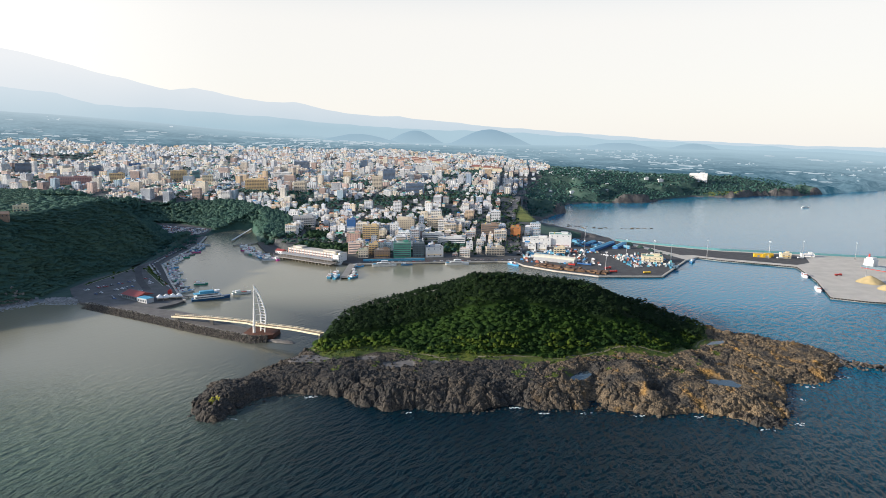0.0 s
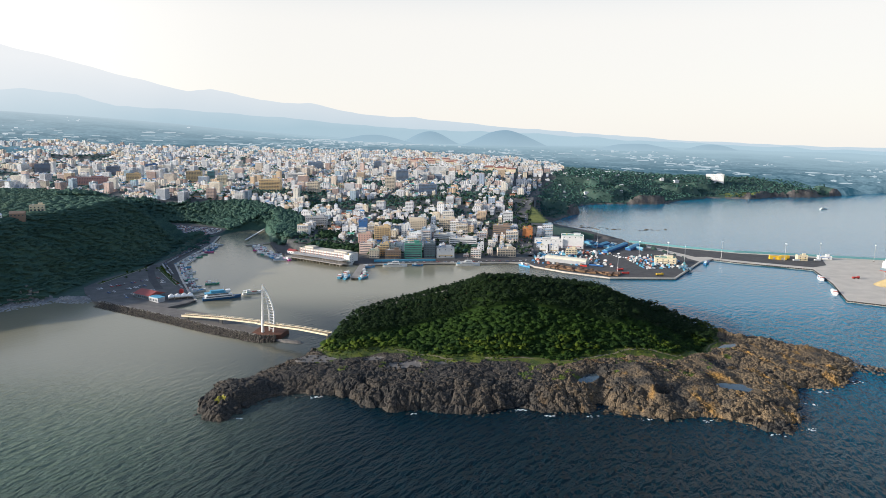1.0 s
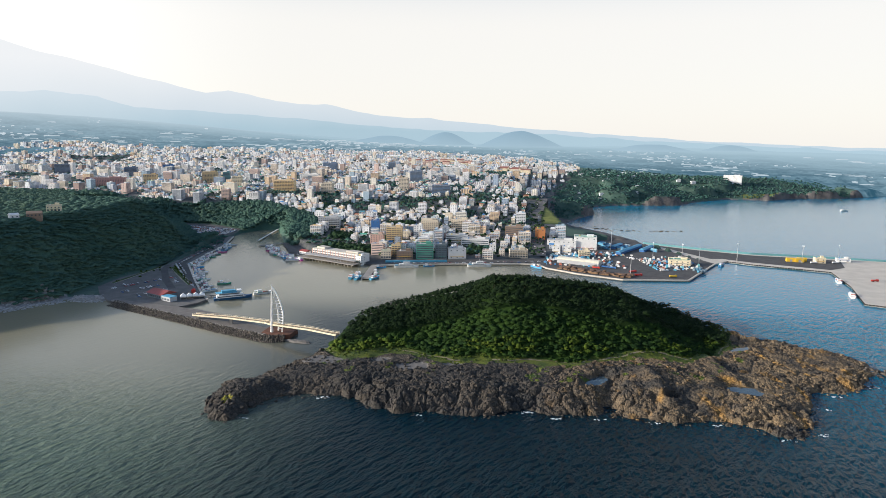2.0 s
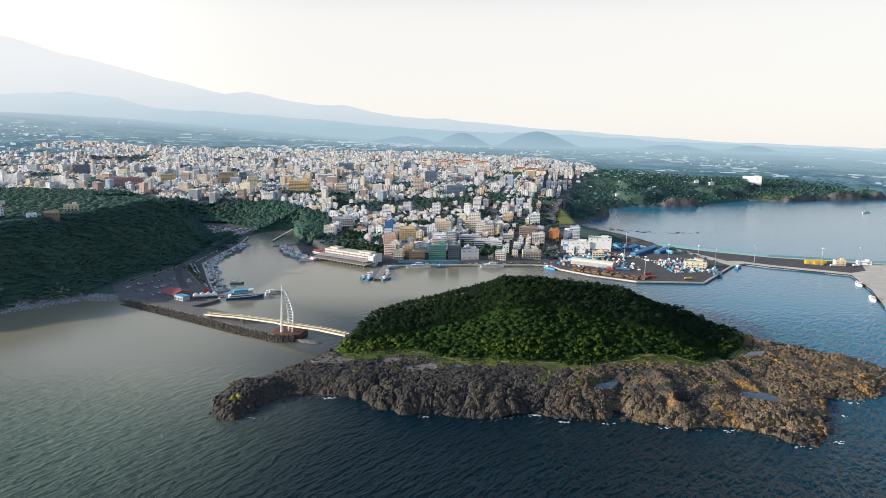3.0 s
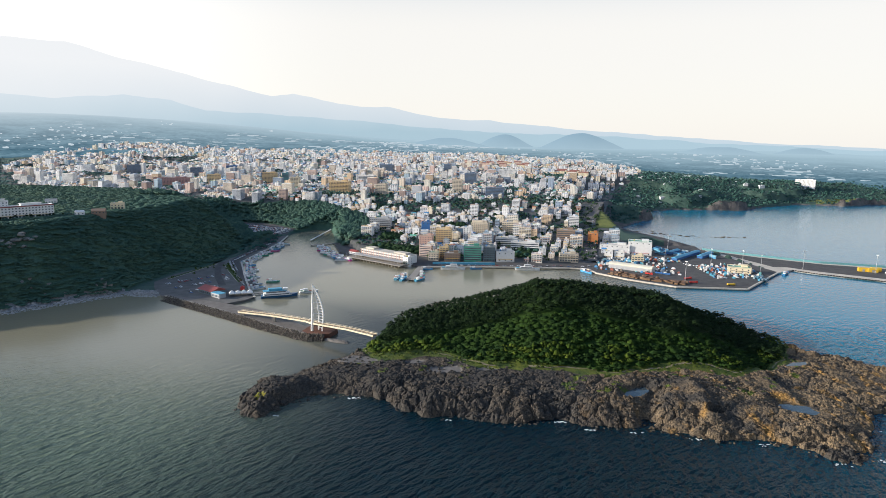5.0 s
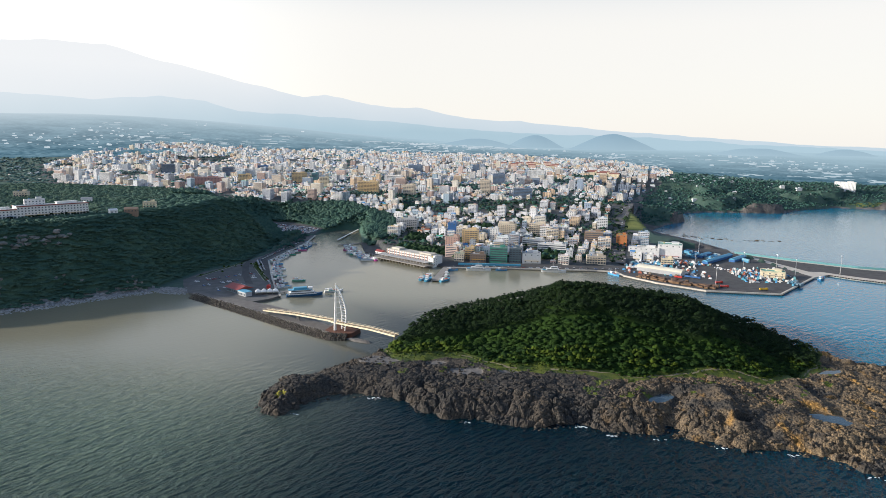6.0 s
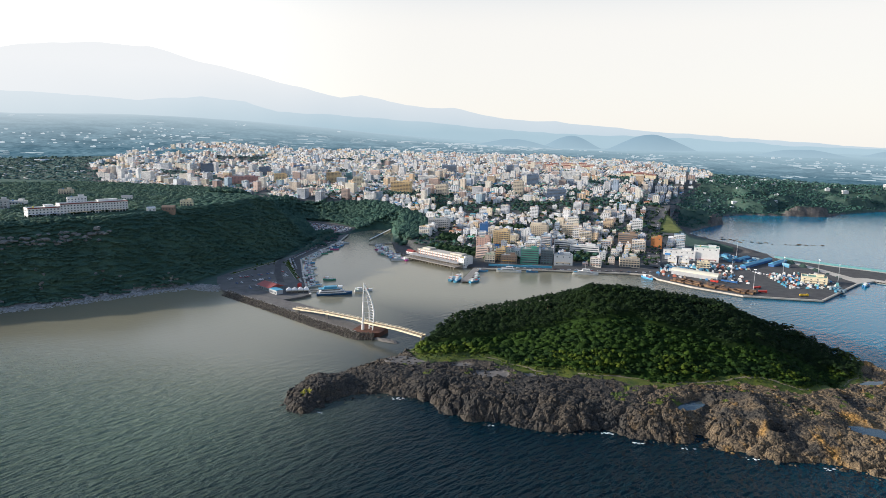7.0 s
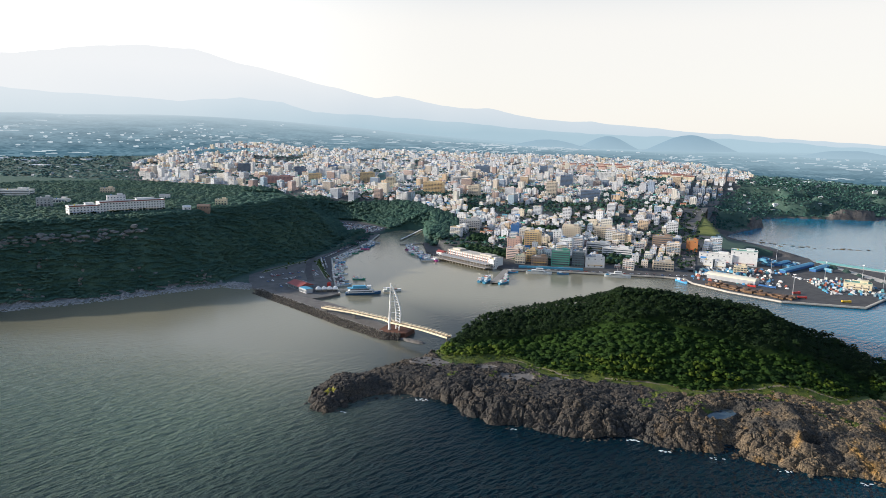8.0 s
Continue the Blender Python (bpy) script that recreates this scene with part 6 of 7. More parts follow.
landmark("house", "red-roofed shed beside the market hall", "house", -134, 912, ang, 14, 9, 1, "gable", WHITE, RUST, 2.2)

# ferry terminal, tent and kiosks on the west quay
term = thing("ferry_terminal", "dark terminal building with a red sheet roof", "terminal", pose(-241, 656, 2.2, 0, 0, -36) @ Matrix.Diagonal((0.72, 0.80, 0.8, 1)))
part("wall", Shape().box(-17, 17, -11, 11, -1, 5.2).mesh("wall", SLATE), term)
part("roof", Shape().gable(-17, 17, -11, 11, 5.2, 9.2, over=1.2).mesh("roof", RUST), term, "red sheet roof")
for k in range(6):
    part("window", Shape().box(-14 + k * 5, -10.5 + k * 5, -11.15, -11, 1.2, 3.8).mesh("window", GLASS), term)
annex = thing("ticket_office", "pale blue and white ticket office", "office", pose(-227, 638, 2.2, 0, 0, -36) @ Matrix.Diagonal((0.65, 0.65, 0.8, 1)))
part("wall", Shape().box(-11, 11, -6, 6, -1, 5.5).mesh("wall", GREY_WALL), annex)
part("roof", Shape().box(-11.4, 11.4, -6.4, 6.4, 5.5, 6.0).mesh("roof", SKY_BLUE), annex, "blue roof")
for k in range(5):
    part("window", Shape().box(-9.5 + k * 4, -7 + k * 4, -6.12, -6, 1.0, 3.6).mesh("window", GLASS), annex)
tent = thing("white_tent", "row of white peaked marquee tents", "tent", pose(-205, 648, 2.2, 0, 0, 20))
for k in range(4):
    sh = Shape().prism([(-11 + k * 6 - 2.9, -4), (-11 + k * 6 + 2.9, -4), (-11 + k * 6 + 2.9, 4), (-11 + k * 6 - 2.9, 4)], 3.0, 5.8, taper=0.12)
    part("tent_roof", sh.mesh("tent_roof", WHITE), tent)
    for sx, sy in ((-2.8, -3.9), (2.8, -3.9), (2.8, 3.9), (-2.8, 3.9)):
        part("tent_pole", Shape().tube((-11 + k * 6 + sx, sy, 0), (-11 + k * 6 + sx, sy, 3.0), 0.08, n=4).mesh("tent_pole", STEEL), tent)
    part("tent_side", Shape().box(-11 + k * 6 - 2.8, -11 + k * 6 + 2.8, 3.85, 3.95, 0, 3.0).mesh("tent_side", WHITE), tent)
kiosk = thing("kiosk", "small red kiosk on the quay", "kiosk", pose(-214, 672, 2.2))
part("body", Shape().box(-1.8, 1.8, -1.8, 1.8, 0, 3.2).mesh("body", RED), kiosk)
part("roof", Shape().prism([(-2.2, -2.2), (2.2, -2.2), (2.2, 2.2), (-2.2, 2.2)], 3.2, 4.6, taper=0.2).mesh("roof", RED), kiosk)

# jetties
def jetty(label, a, b, width, z, material, piles=True):
    a, b = Vector(a), Vector(b)
    n = (b - a).length
    root = thing("jetty", label, "jetty", pose(a.x, a.y, 0, 0, 0, math.degrees(math.atan2(b.y - a.y, b.x - a.x))), kind="structure")
    part("deck", Shape().box(0, n, -width / 2, width / 2, z - 0.7, z, bottom=True).mesh("deck", material), root)
    for k in range(int(n // 10) + 1):
        for s in (-1, 1):
            part("pile", Shape().tube((k * 10 + 0.5, s * width * 0.38, -4), (k * 10 + 0.5, s * width * 0.38, z - 0.7), 0.35).mesh("pile", CONCRETE), root)
    return root


jetty("pale narrow footway over the inlet", (-228, 1031), (-223, 1165), 2.6, 2.6, WHITE)
jetty("low concrete landing stage", (-216, 985), (-184, 1010), 4, 1.6, CONCRETE)
jetty("concrete finger pier with fishing boats", (-30, 826), (-37, 744), 9, 2.2, CONCRETE)
jetty("small boarding stage for the ferry", (-203, 660), (-188, 664), 3, 1.8, CONCRETE)

# ---------------------------------------------------------------- boats
HULLS = ((0.50, 0.08, 0.30), (0.10, 0.36, 0.62), (0.06, 0.34, 0.20), (0.82, 0.82, 0.80), (0.80, 0.80, 0.78), (0.82, 0.80, 0.76), (0.10, 0.30, 0.55), (0.45, 0.47, 0.48), (0.76, 0.76, 0.74), (0.08, 0.24, 0.42), (0.55, 0.14, 0.30), (0.70, 0.72, 0.72), (0.06, 0.30, 0.20))
HULL = surface("boat_hull_paint", (0.82, 0.82, 0.82), (1, 1, 1), size=2, fine=0.5, rough=0.4, palette=HULLS, bump=0)
AWNING = surface("awning_cloth", (0.85, 0.85, 0.85), (1, 1, 1), size=1, fine=0.3, palette=((0.75, 0.75, 0.72), (0.12, 0.34, 0.5), (0.55, 0.55, 0.52), (0.45, 0.12, 0.10), (0.7, 0.7, 0.68)))
NAVY = paint("navy_hull", (0.04, 0.12, 0.24), 0.4)


def hull_mesh(name, length, beam, high, mat_):
    secs = []
    for u, w, lift in ((-0.5, 0.75, 0.0), (-0.42, 0.92, 0), (-0.1, 1.0, 0), (0.2, 0.95, 0.05), (0.38, 0.62, 0.18), (0.47, 0.25, 0.32), (0.5, 0.04, 0.38)):
        b, x = beam / 2 * w, length * u
        secs.append([Vector((x, -b * 0.7, -0.6)), Vector((x, b * 0.7, -0.6)), Vector((x + lift, b, high * (1 + lift))), Vector((x + lift, -b, high * (1 + lift)))])
    return Shape().hull(secs).mesh(name, mat_)


def boat_kit(length, beam, high, hull_mat):
    """Names and meshes of a fishing boat's parts."""
    cab = length * 0.2
    kit = [("hull", hull_mesh("hull", length, beam, high, hull_mat)),
           ("wheelhouse", Shape().box(-length * 0.3, -length * 0.3 + cab, -beam * 0.3, beam * 0.3, high * 0.9, high + 2.3).box(-length * 0.32, -length * 0.28 + cab, -beam * 0.34, beam * 0.34, high + 2.3, high + 2.5).mesh("wheelhouse", WHITE)),
           ("window", Shape().box(-length * 0.3 + cab, -length * 0.3 + cab + 0.06, -beam * 0.26, beam * 0.26, high + 1.1, high + 1.9).mesh("window", GLASS)),
           ("gunwale", Shape().box(-length * 0.48, length * 0.3, -beam * 0.49, -beam * 0.44, high, high + 0.35).box(-length * 0.48, length * 0.3, beam * 0.44, beam * 0.49, high, high + 0.35).mesh("gunwale", HULL)),
           ("mast", Shape().tube((length * 0.12, 0, high * 0.9), (length * 0.12, 0, high + length * 0.36), 0.12, 0.06, 5).tube((length * 0.12, 0, high + length * 0.2), (length * 0.34, 0, high + length * 0.26), 0.06, n=4).mesh("mast", STEEL)),
           ("hatch", Shape().box(length * 0.0, length * 0.28, -beam * 0.25, beam * 0.25, high * 0.9, high + 0.5).mesh("hatch", AWNING)),
           ("awning", Shape().box(-length * 0.47, -length * 0.32, -beam * 0.4, beam * 0.4, high + 1.9, high + 2.05, bottom=True).tube((-length * 0.46, -beam * 0.38, high * 0.9), (-length * 0.46, -beam * 0.38, high + 1.9), 0.05, n=4).tube((-length * 0.46, beam * 0.38, high * 0.9), (-length * 0.46, beam * 0.38, high + 1.9), 0.05, n=4).mesh("awning", AWNING))]
    return kit


def patrol_kit(length, beam, high):
    """Names and meshes of a patrol boat: two deckhouses, bridge windows, lattice mast."""
    return [("hull", hull_mesh("hull", length, beam, high, WHITE)),
            ("wheelhouse", Shape().box(-length * 0.30, length * 0.22, -beam * 0.34, beam * 0.34, high * 0.9, high + 2.6).box(-length * 0.12, length * 0.16, -beam * 0.28, beam * 0.28, high + 2.6, high + 5.0).mesh("wheelhouse", WHITE)),
            ("window", Shape().box(length * 0.16, length * 0.16 + 0.08, -beam * 0.25, beam * 0.25, high + 3.5, high + 4.4).box(-length * 0.26, length * 0.18, -beam * 0.35, -beam * 0.34, high + 1.0, high + 1.8).box(-length * 0.10, length * 0.14, -beam * 0.29, -beam * 0.28, high + 3.5, high + 4.4).mesh("window", GLASS)),
            ("gunwale", Shape().box(-length * 0.48, length * 0.3, -beam * 0.49, -beam * 0.46, high, high + 0.8).box(-length * 0.48, length * 0.3, beam * 0.46, beam * 0.49, high, high + 0.8).mesh("gunwale", STEEL)),
            ("mast", Shape().tube((0, 0, high + 5), (-0.6, 0, high + 11), 0.3, 0.1, 6).tube((-0.3, -1.6, high + 8), (-0.3, 1.6, high + 8), 0.1, n=4).mesh("mast", STEEL)),
            ("hatch", Shape().box(-length * 0.45, -length * 0.33, -beam * 0.3, beam * 0.3, high * 0.9, high + 1.2).mesh("hatch", SKY_BLUE))]


KITS = [boat_kit(11, 3.2, 1.2, HULL), boat_kit(15, 4.0, 1.6, HULL), boat_kit(20, 5.2, 2.0, HULL), boat_kit(24, 5.8, 2.3, WHITE), boat_kit(20, 5.4, 2.1, SKY_BLUE), patrol_kit(32, 7.0, 2.4)]


def moor(kit, x, y, turn, name="fishing_boat", label="small fishing boat moored at the quay", group="moored boats"):
    root = thing(name, label, "boat", pose(x, y, 0, 0, 0, turn), group=group)
    made = {}
    for pname, me in KITS[kit]:
        made[pname] = part(pname, me, made.get({"window": "wheelhouse", "gunwale": "hull", "hatch": "hull"}.get(pname), root))
    return root


rq = random.Random(31)
for row, off in ((0, 6.5), (1, 12.5)):
    for a, t in along([(-207, 674), (-236, 739), (-255, 786), (-273, 832), (-273, 884), (-270, 950), (-272, 1000)], 27 if row == 0 else 17):
        nrm = Vector((t.y, -t.x))
        p = a + nrm * (off + rq.uniform(-1, 1))
        moor(rq.choice((0, 0, 1, 1)), p.x, p.y, math.degrees(math.atan2(t.y, t.x)) + rq.choice((0, 180, -70, -60, -75)) + rq.uniform(-8, 8))
for a, t in along([(-190, 985), (-172, 940), (-150, 903), (-128, 872)], 13):
    for off in (7, 16):
        p = a + Vector((-0.78, -0.62)) * off
        moor(rq.choice((0, 1, 2, 2)), p.x, p.y, math.degrees(math.atan2(t.y, t.x)) + rq.choice((0, 180, 60)) + rq.uniform(-12, 12), label="fishing boat rafted beside the market quay")
moor(4, -46, 752, 75, label="blue fishing boat at the finger pier", group="pier boats")
moor(4, -26, 752, 60, label="bright blue fishing boat at the finger pier", group="pier boats")
moor(4, -54, 757, 82, label="blue fishing boat rafted at the finger pier", group="pier boats")
moor(2, -25, 772, 80, label="fishing boat on the finger pier's inner side", group="pier boats")
moor(1, -27, 792, 84, label="small boat on the finger pier's inner side", group="pier boats")
moor(2, -48, 774, 80, label="fishing boat moored along the finger pier", group="pier boats")
moor(5, 12, 822, 1, "patrol_boat", "white patrol boat alongside the quay", "quay boats")
moor(1, 42, 827, 0, label="small work boat at the quay", group="quay boats")
moor(1, -22, 818, 3, label="small reddish boat at the quay corner", group="quay boats")
moor(5, 110, 829, 0, "patrol_boat", "white patrol boat alongside the quay", "quay boats")
moor(2, 186, 822, -60, label="white boat at the quay bend", group="quay boats")
moor(2, 449, 839, 48, "pilot_boat", "white pilot boat at the pier's corner", "quay boats")
moor(3, 545, 736, 65, label="white trawler moored at the pale pier", group="pier trawlers")
moor(3, 509, 662, 62, label="white trawler moored at the pale pier", group="pier trawlers")
moor(2, -142, 676, 28, "tug_boat", "dark blue tug boat beside the ferry", "harbour boats")
moor(1, -196, 722, 10, label="blue open boat near the quay", group="harbour boats")
moor(3, 1158, 1589, 10, "coaster", "small red coaster out in the bay", "bay boats")

ferry = thing("ferry", "white two-deck ferry with dark blue hull", "ferry", pose(-168, 654, 0, 0, 0, 24) @ Matrix.Diagonal((0.86, 0.86, 0.86, 1)))
part("hull", hull_mesh("hull", 44, 10, 2.8, NAVY), ferry, "dark blue hull")
part("bulwark", Shape().box(-21, 14, -4.9, -4.7, 2.8, 3.6).box(-21, 14, 4.7, 4.9, 2.8, 3.6).mesh("bulwark", WHITE), ferry)
part("main_deck", Shape().box(-19, 12, -4.4, 4.4, 2.8, 5.6).mesh("main_deck", WHITE), ferry, "white main deckhouse")
part("upper_deck", Shape().box(-17, 8, -3.9, 3.9, 5.6, 8.2).mesh("upper_deck", WHITE), ferry, "white upper deckhouse")
part("roof", Shape().box(-19.5, 9, -4.8, 4.8, 8.2, 8.7).box(-13, 3, -3.2, 3.2, 8.7, 11.2).mesh("roof", SKY_BLUE), ferry, "bright blue roof")
part("bridge_house", Shape().box(5, 10, -3.4, 3.4, 8.6, 11).mesh("bridge_house", WHITE), ferry)
for z0, x0, x1, b in ((3.7, -18, 11, 4.4), (6.4, -16, 7, 3.9)):
    for s in (-1, 1):
        part("window_band", Shape().box(x0, x1, min(s * b, s * (b + 0.06)), max(s * b, s * (b + 0.06)), z0, z0 + 1.1).mesh("window_band", GLASS), ferry)
part("mast", Shape().tube((2, 0, 8.6), (2, 0, 15), 0.2, 0.08, 6).mesh("mast", STEEL), ferry)

ship = thing("cargo_ship", "dark-hulled cargo ship with red stripe and white deckhouse", "ship", pose(678, 744, 0, 0, 0, -68))
part("hull", hull_mesh("hull", 78, 13.6, 3.0, RED), ship, "red lower hull")
part("bulwark", Shape().box(-38, 16, -7.0, -6.6, 3.0, 6.6).box(-38, 16, 6.6, 7.0, 3.0, 6.6).box(-38, 16, -6.6, 6.6, 3.0, 5.6).mesh("bulwark", SLATE), ship, "dark green-grey bulwark")
part("deck_cargo", Shape().box(-20, 26, -5, 5, 5.8, 7.5).mesh("deck_cargo", SLATE), ship)
part("deckhouse", Shape().box(-36, -24, -6, 6, 5.8, 15).box(-34, -26, -5, 5, 15, 18).mesh("deckhouse", WHITE), ship)
part("funnel", Shape().tube((-33, 0, 15), (-33, 0, 22), 1.3, 1.1, 8).mesh("funnel", RED), ship)
part("crane", Shape().tube((4, 0, 6), (4, 0, 20), 0.7, 0.5, 6).tube((4, 0, 18), (22, 0, 24), 0.35, 0.2, 5).mesh("crane", YELLOW), ship)

# ---------------------------------------------------------------- cars
CARS = ((0.75, 0.75, 0.75), (0.80, 0.80, 0.79), (0.10, 0.10, 0.11), (0.45, 0.46, 0.48), (0.78, 0.78, 0.77), (0.06, 0.13, 0.30), (0.55, 0.56, 0.58), (0.72, 0.72, 0.71), (0.20, 0.21, 0.23), (0.78, 0.78, 0.77), (0.36, 0.05, 0.04))
CAR = surface("car_paint", (0.9, 0.9, 0.9), (1, 1, 1), size=2, fine=0.4, rough=0.3, palette=CARS, bump=0, spec=0.5)
side = [(-2.2, 0.35), (2.2, 0.35), (2.25, 0.75), (1.2, 0.95), (-2.0, 0.98), (-2.25, 0.8)]
car_body = Shape().hull([[Vector((x, s * 0.88, z)) for x, z in side] for s in (-1, 1)]).mesh("body", CAR)
car_cabin = Shape().prism([(-1.7, -0.78), (0.9, -0.78), (0.9, 0.78), (-1.7, 0.78)], 0.94, 1.48, taper=0.78).box(-1.35, 0.6, -0.62, 0.62, 1.47, 1.53, 1).mesh("cabin", GLASS, CAR)
car_wheel = Shape().tube((0, -0.11, 0), (0, 0.11, 0), 0.33, n=8).mesh("wheel", RUBBER)


def park(x, y, turn, z=None, label="parked car on the harbour ground", group="parked cars", wheels=True):
    if z is None:
        z = max(2.2 if inside_depth(QUAY, x, y) > 0 or inside_depth(EAST_QUAY, x, y) > 0 else 0, float(land_height(x, y))) + 0.02
    root = thing("car", label, "car", pose(x, y, z, 0, 0, turn), group=group, mesh=car_body)
    part("cabin", car_cabin, root)
    for wx in (-1.35, 1.35) if wheels else ():
        for wy in (-0.8, 0.8):
            part("wheel", car_wheel, root, at=Matrix.Translation((wx, wy, 0.33)))


lot_cars = []
for i in range(15):
    for j in range(52):
        u, v = -70 + j * 2.9, -70 + i * 6 + (5 if i % 2 else 0)
        x, y = -350 + 0.89 * u + 0.45 * v, 1160 - 0.45 * u + 0.89 * v
        if float(inside_depth(LOT, x, y)) > 4 and rq.random() < 0.6:
            lot_cars.append((x + rq.uniform(-0.5, 0.5), y, float(land_height(x, y)) + 0.05, 1.0, radians(63) + rq.uniform(-0.1, 0.1), 1.0))
CAR_FAR = surface("far_car_paint", (0.9, 0.9, 0.9), (1, 1, 1), size=2, fine=0.4, rough=0.3, palette=CARS, by="island", bump=0, spec=0.5)
CAR_SHAPES = []
for length, roof in ((4.4, 1.45), (4.8, 1.75), (3.7, 1.5)):
    sh = Shape().box(-length / 2, length / 2, -0.88, 0.88, 0.3, 0.92).prism([(-length * 0.42, -0.78), (length * 0.2, -0.78), (length * 0.2, 0.78), (-length * 0.42, 0.78)], 0.92, roof, taper=0.8)
    tri = [((q[0], q[k], q[k + 1]), 0) for q in sh.f for k in range(1, len(q) - 1)]
    CAR_SHAPES.append((np.array(sh.v), np.array([t[0] for t in tri]), np.array([t[1] for t in tri])))
scatter("car_park_cars", "rows of parked cars in the wooded car park", "cars", CAR_SHAPES, lot_cars, [CAR_FAR], rq)
for i in range(9):
    for j in range(26):
        x, y = -314 + i * 8.2 * 0.79 + j * 2.9 * 0.61, 722 - i * 8.2 * 0.61 + j * 2.9 * 0.79 - 30
        near_road = min(near_line(x, y, [(-243, 690), (-266, 735), (-288, 790), (-296, 826)]), near_line(x, y, [(-241, 656), (-227, 638)]) - 11)
        if float(inside_depth(QUAY, x, y)) > 4 and near_road > 5.5 and x < -236 and y < 800 and rq.random() < (0.55 if i % 3 == 1 else 0.12):
            park(x, y, -38 + rq.uniform(-5, 5), 2.22, "parked car on the ferry quay")
for a, t in along([(-219, 692), (-243, 734), (-268, 787), (-288, 830)], 20):
    park(a.x, a.y, math.degrees(math.atan2(t.y, t.x)) + rq.uniform(-3, 3), 2.3, "parked car beside the planted strip")
for a, t in along([(-250, 765), (-282, 832), (-281, 884), (-278, 990)], 26):
    park(a.x - 3, a.y, math.degrees(math.atan2(t.y, t.x)), 2.22, "parked car along the harbour road")
for a, t in along([(206, 890), (246, 1120), (258, 1175), (330, 1430)], 34):
    nrm = Vector((-t.y, t.x))
    o = rq.choice((-7, -3.5, 3.5, 7))
    p = a + nrm * o
    park(p.x, p.y, math.degrees(math.atan2(t.y, t.x)), float(land_height(a.x, a.y)) + 1.1, "car standing on the boulevard", "boulevard cars")
for a, t in along([(-10, 838), (165, 847), (200, 850)], 22):
    park(a.x, a.y + rq.uniform(-3, 3), rq.uniform(-5, 5), 2.22, "parked car on the town quay")

# ---------------------------------------------------------------- cargo quay
fence = thing("quay_hoarding", "bright blue sheet hoarding along the quay", "fence", pose(-16, 846, 2.2, 0, 0, 3))
for k in range(21):
    part("panel", Shape().box(k * 4, k * 4 + 3.9, -1.4, 1.4, 0, 2.6).mesh("panel", SKY_BLUE), fence)
shed = thing("long_shed", "long low shed with pale curved roof", "warehouse", pose(248, 838, 2.2, 0, 0, -35))
part("wall", Shape().box(-29, 29, -7, 7, 0, 5).mesh("wall", GREY_WALL), shed)
arc = [(7.6 * math.cos(t), 5 + 3.2 * math.sin(t)) for t in np.linspace(0, math.pi, 9)]
part("roof", Shape().hull([[Vector((x, p, q)) for p, q in arc] for x in (-29.5, 29.5)]).mesh("roof", PALE_ROOF), shed, "pale curved sheet roof")
for k in range(8):
    part("door", Shape().box(-26 + k * 7, -22 + k * 7, -7.12, -7, 0.2, 4).mesh("door", STEEL), shed)

BOXES = ((0.06, 0.22, 0.38), (0.10, 0.32, 0.46), (0.08, 0.26, 0.42), (0.16, 0.36, 0.46), (0.05, 0.17, 0.32), (0.22, 0.30, 0.34))
BOX_PAINT = surface("container_paint", (0.8, 0.8, 0.8), (1, 1, 1), size=3, fine=0.4, rough=0.5, palette=BOXES, bump=0.2)
box_shape = Shape().box(-6, 6, -1.2, 1.2, 0, 2.5)
for k in range(14):
    for s in (-1, 1):
        box_shape.box(-5.8 + k * 0.85, -5.4 + k * 0.85, min(s * 1.2, s * 1.26), max(s * 1.2, s * 1.26), 0.15, 2.4)
box_mesh = box_shape.mesh("shell", BOX_PAINT)
door_mesh = Shape().box(6.0, 6.06, -1.1, 1.1, 0.1, 2.4).mesh("door", STEEL)


def container(x, y, z, turn, label="blue shipping container on the cargo quay"):
    root = thing("shipping_container", label, "container", pose(x, y, z, 0, 0, turn), group="cargo containers")
    shell = part("shell", box_mesh, root)
    part("door", door_mesh, shell, "grey container doors")


SHED_ROWS = [[(328, 914), (386, 984)], [(372, 936), (402, 974)], [(336, 966), (358, 993)]]
for i in range(5):
    for j in range(8):
        x, y = 314 + j * 9.5 + i * 3, 1012 - i * 13 - j * 3.0
        if rq.random() < 0.9 and all(near_line(x, y, row) > 10.5 for row in SHED_ROWS):
            for k in range(rq.choice((1, 1, 2))):
                container(x, y, 2.2 + k * 2.55, -62 + rq.uniform(-4, 4))
for k in range(18):
    container(226 + rq.uniform(-6, 44), 880 + rq.uniform(-14, 22), 2.2, rq.choice((-35, 55)) + rq.uniform(-8, 8))
for k in range(6):
    container(392 + (k % 3) * 4, 786 + (k // 3) * 13, 2.2, 52, "grey-blue container at the quay's edge")
for (ax, ay), (bx, by) in SHED_ROWS:
    n = math.hypot(bx - ax, by - ay)
    root = thing("blue_shed", "long low shed with blue sheet walls and roof", "warehouse", pose((ax + bx) / 2, (ay + by) / 2, 2.2, 0, 0, math.degrees(math.atan2(by - ay, bx - ax))), group="blue sheds")
    part("wall", Shape().box(-n / 2, n / 2, -4, 4, 0, 3.6).mesh("wall", BLUE_SHEET), root)
    part("roof", Shape().gable(-n / 2 - 0.4, n / 2 + 0.4, -4.5, 4.5, 3.6, 5.2).mesh("roof", SKY_BLUE), root, "paler blue sheet roof")
    gate = Shape().box(-1.7, 1.7, 4.0, 4.12, 0.1, 3.1).mesh("door", STEEL)
    for k in range(int(n / 9)):
        part("door", gate, root, "grey roller door").location = (-n / 2 + 5 + k * 9, 0, 0)

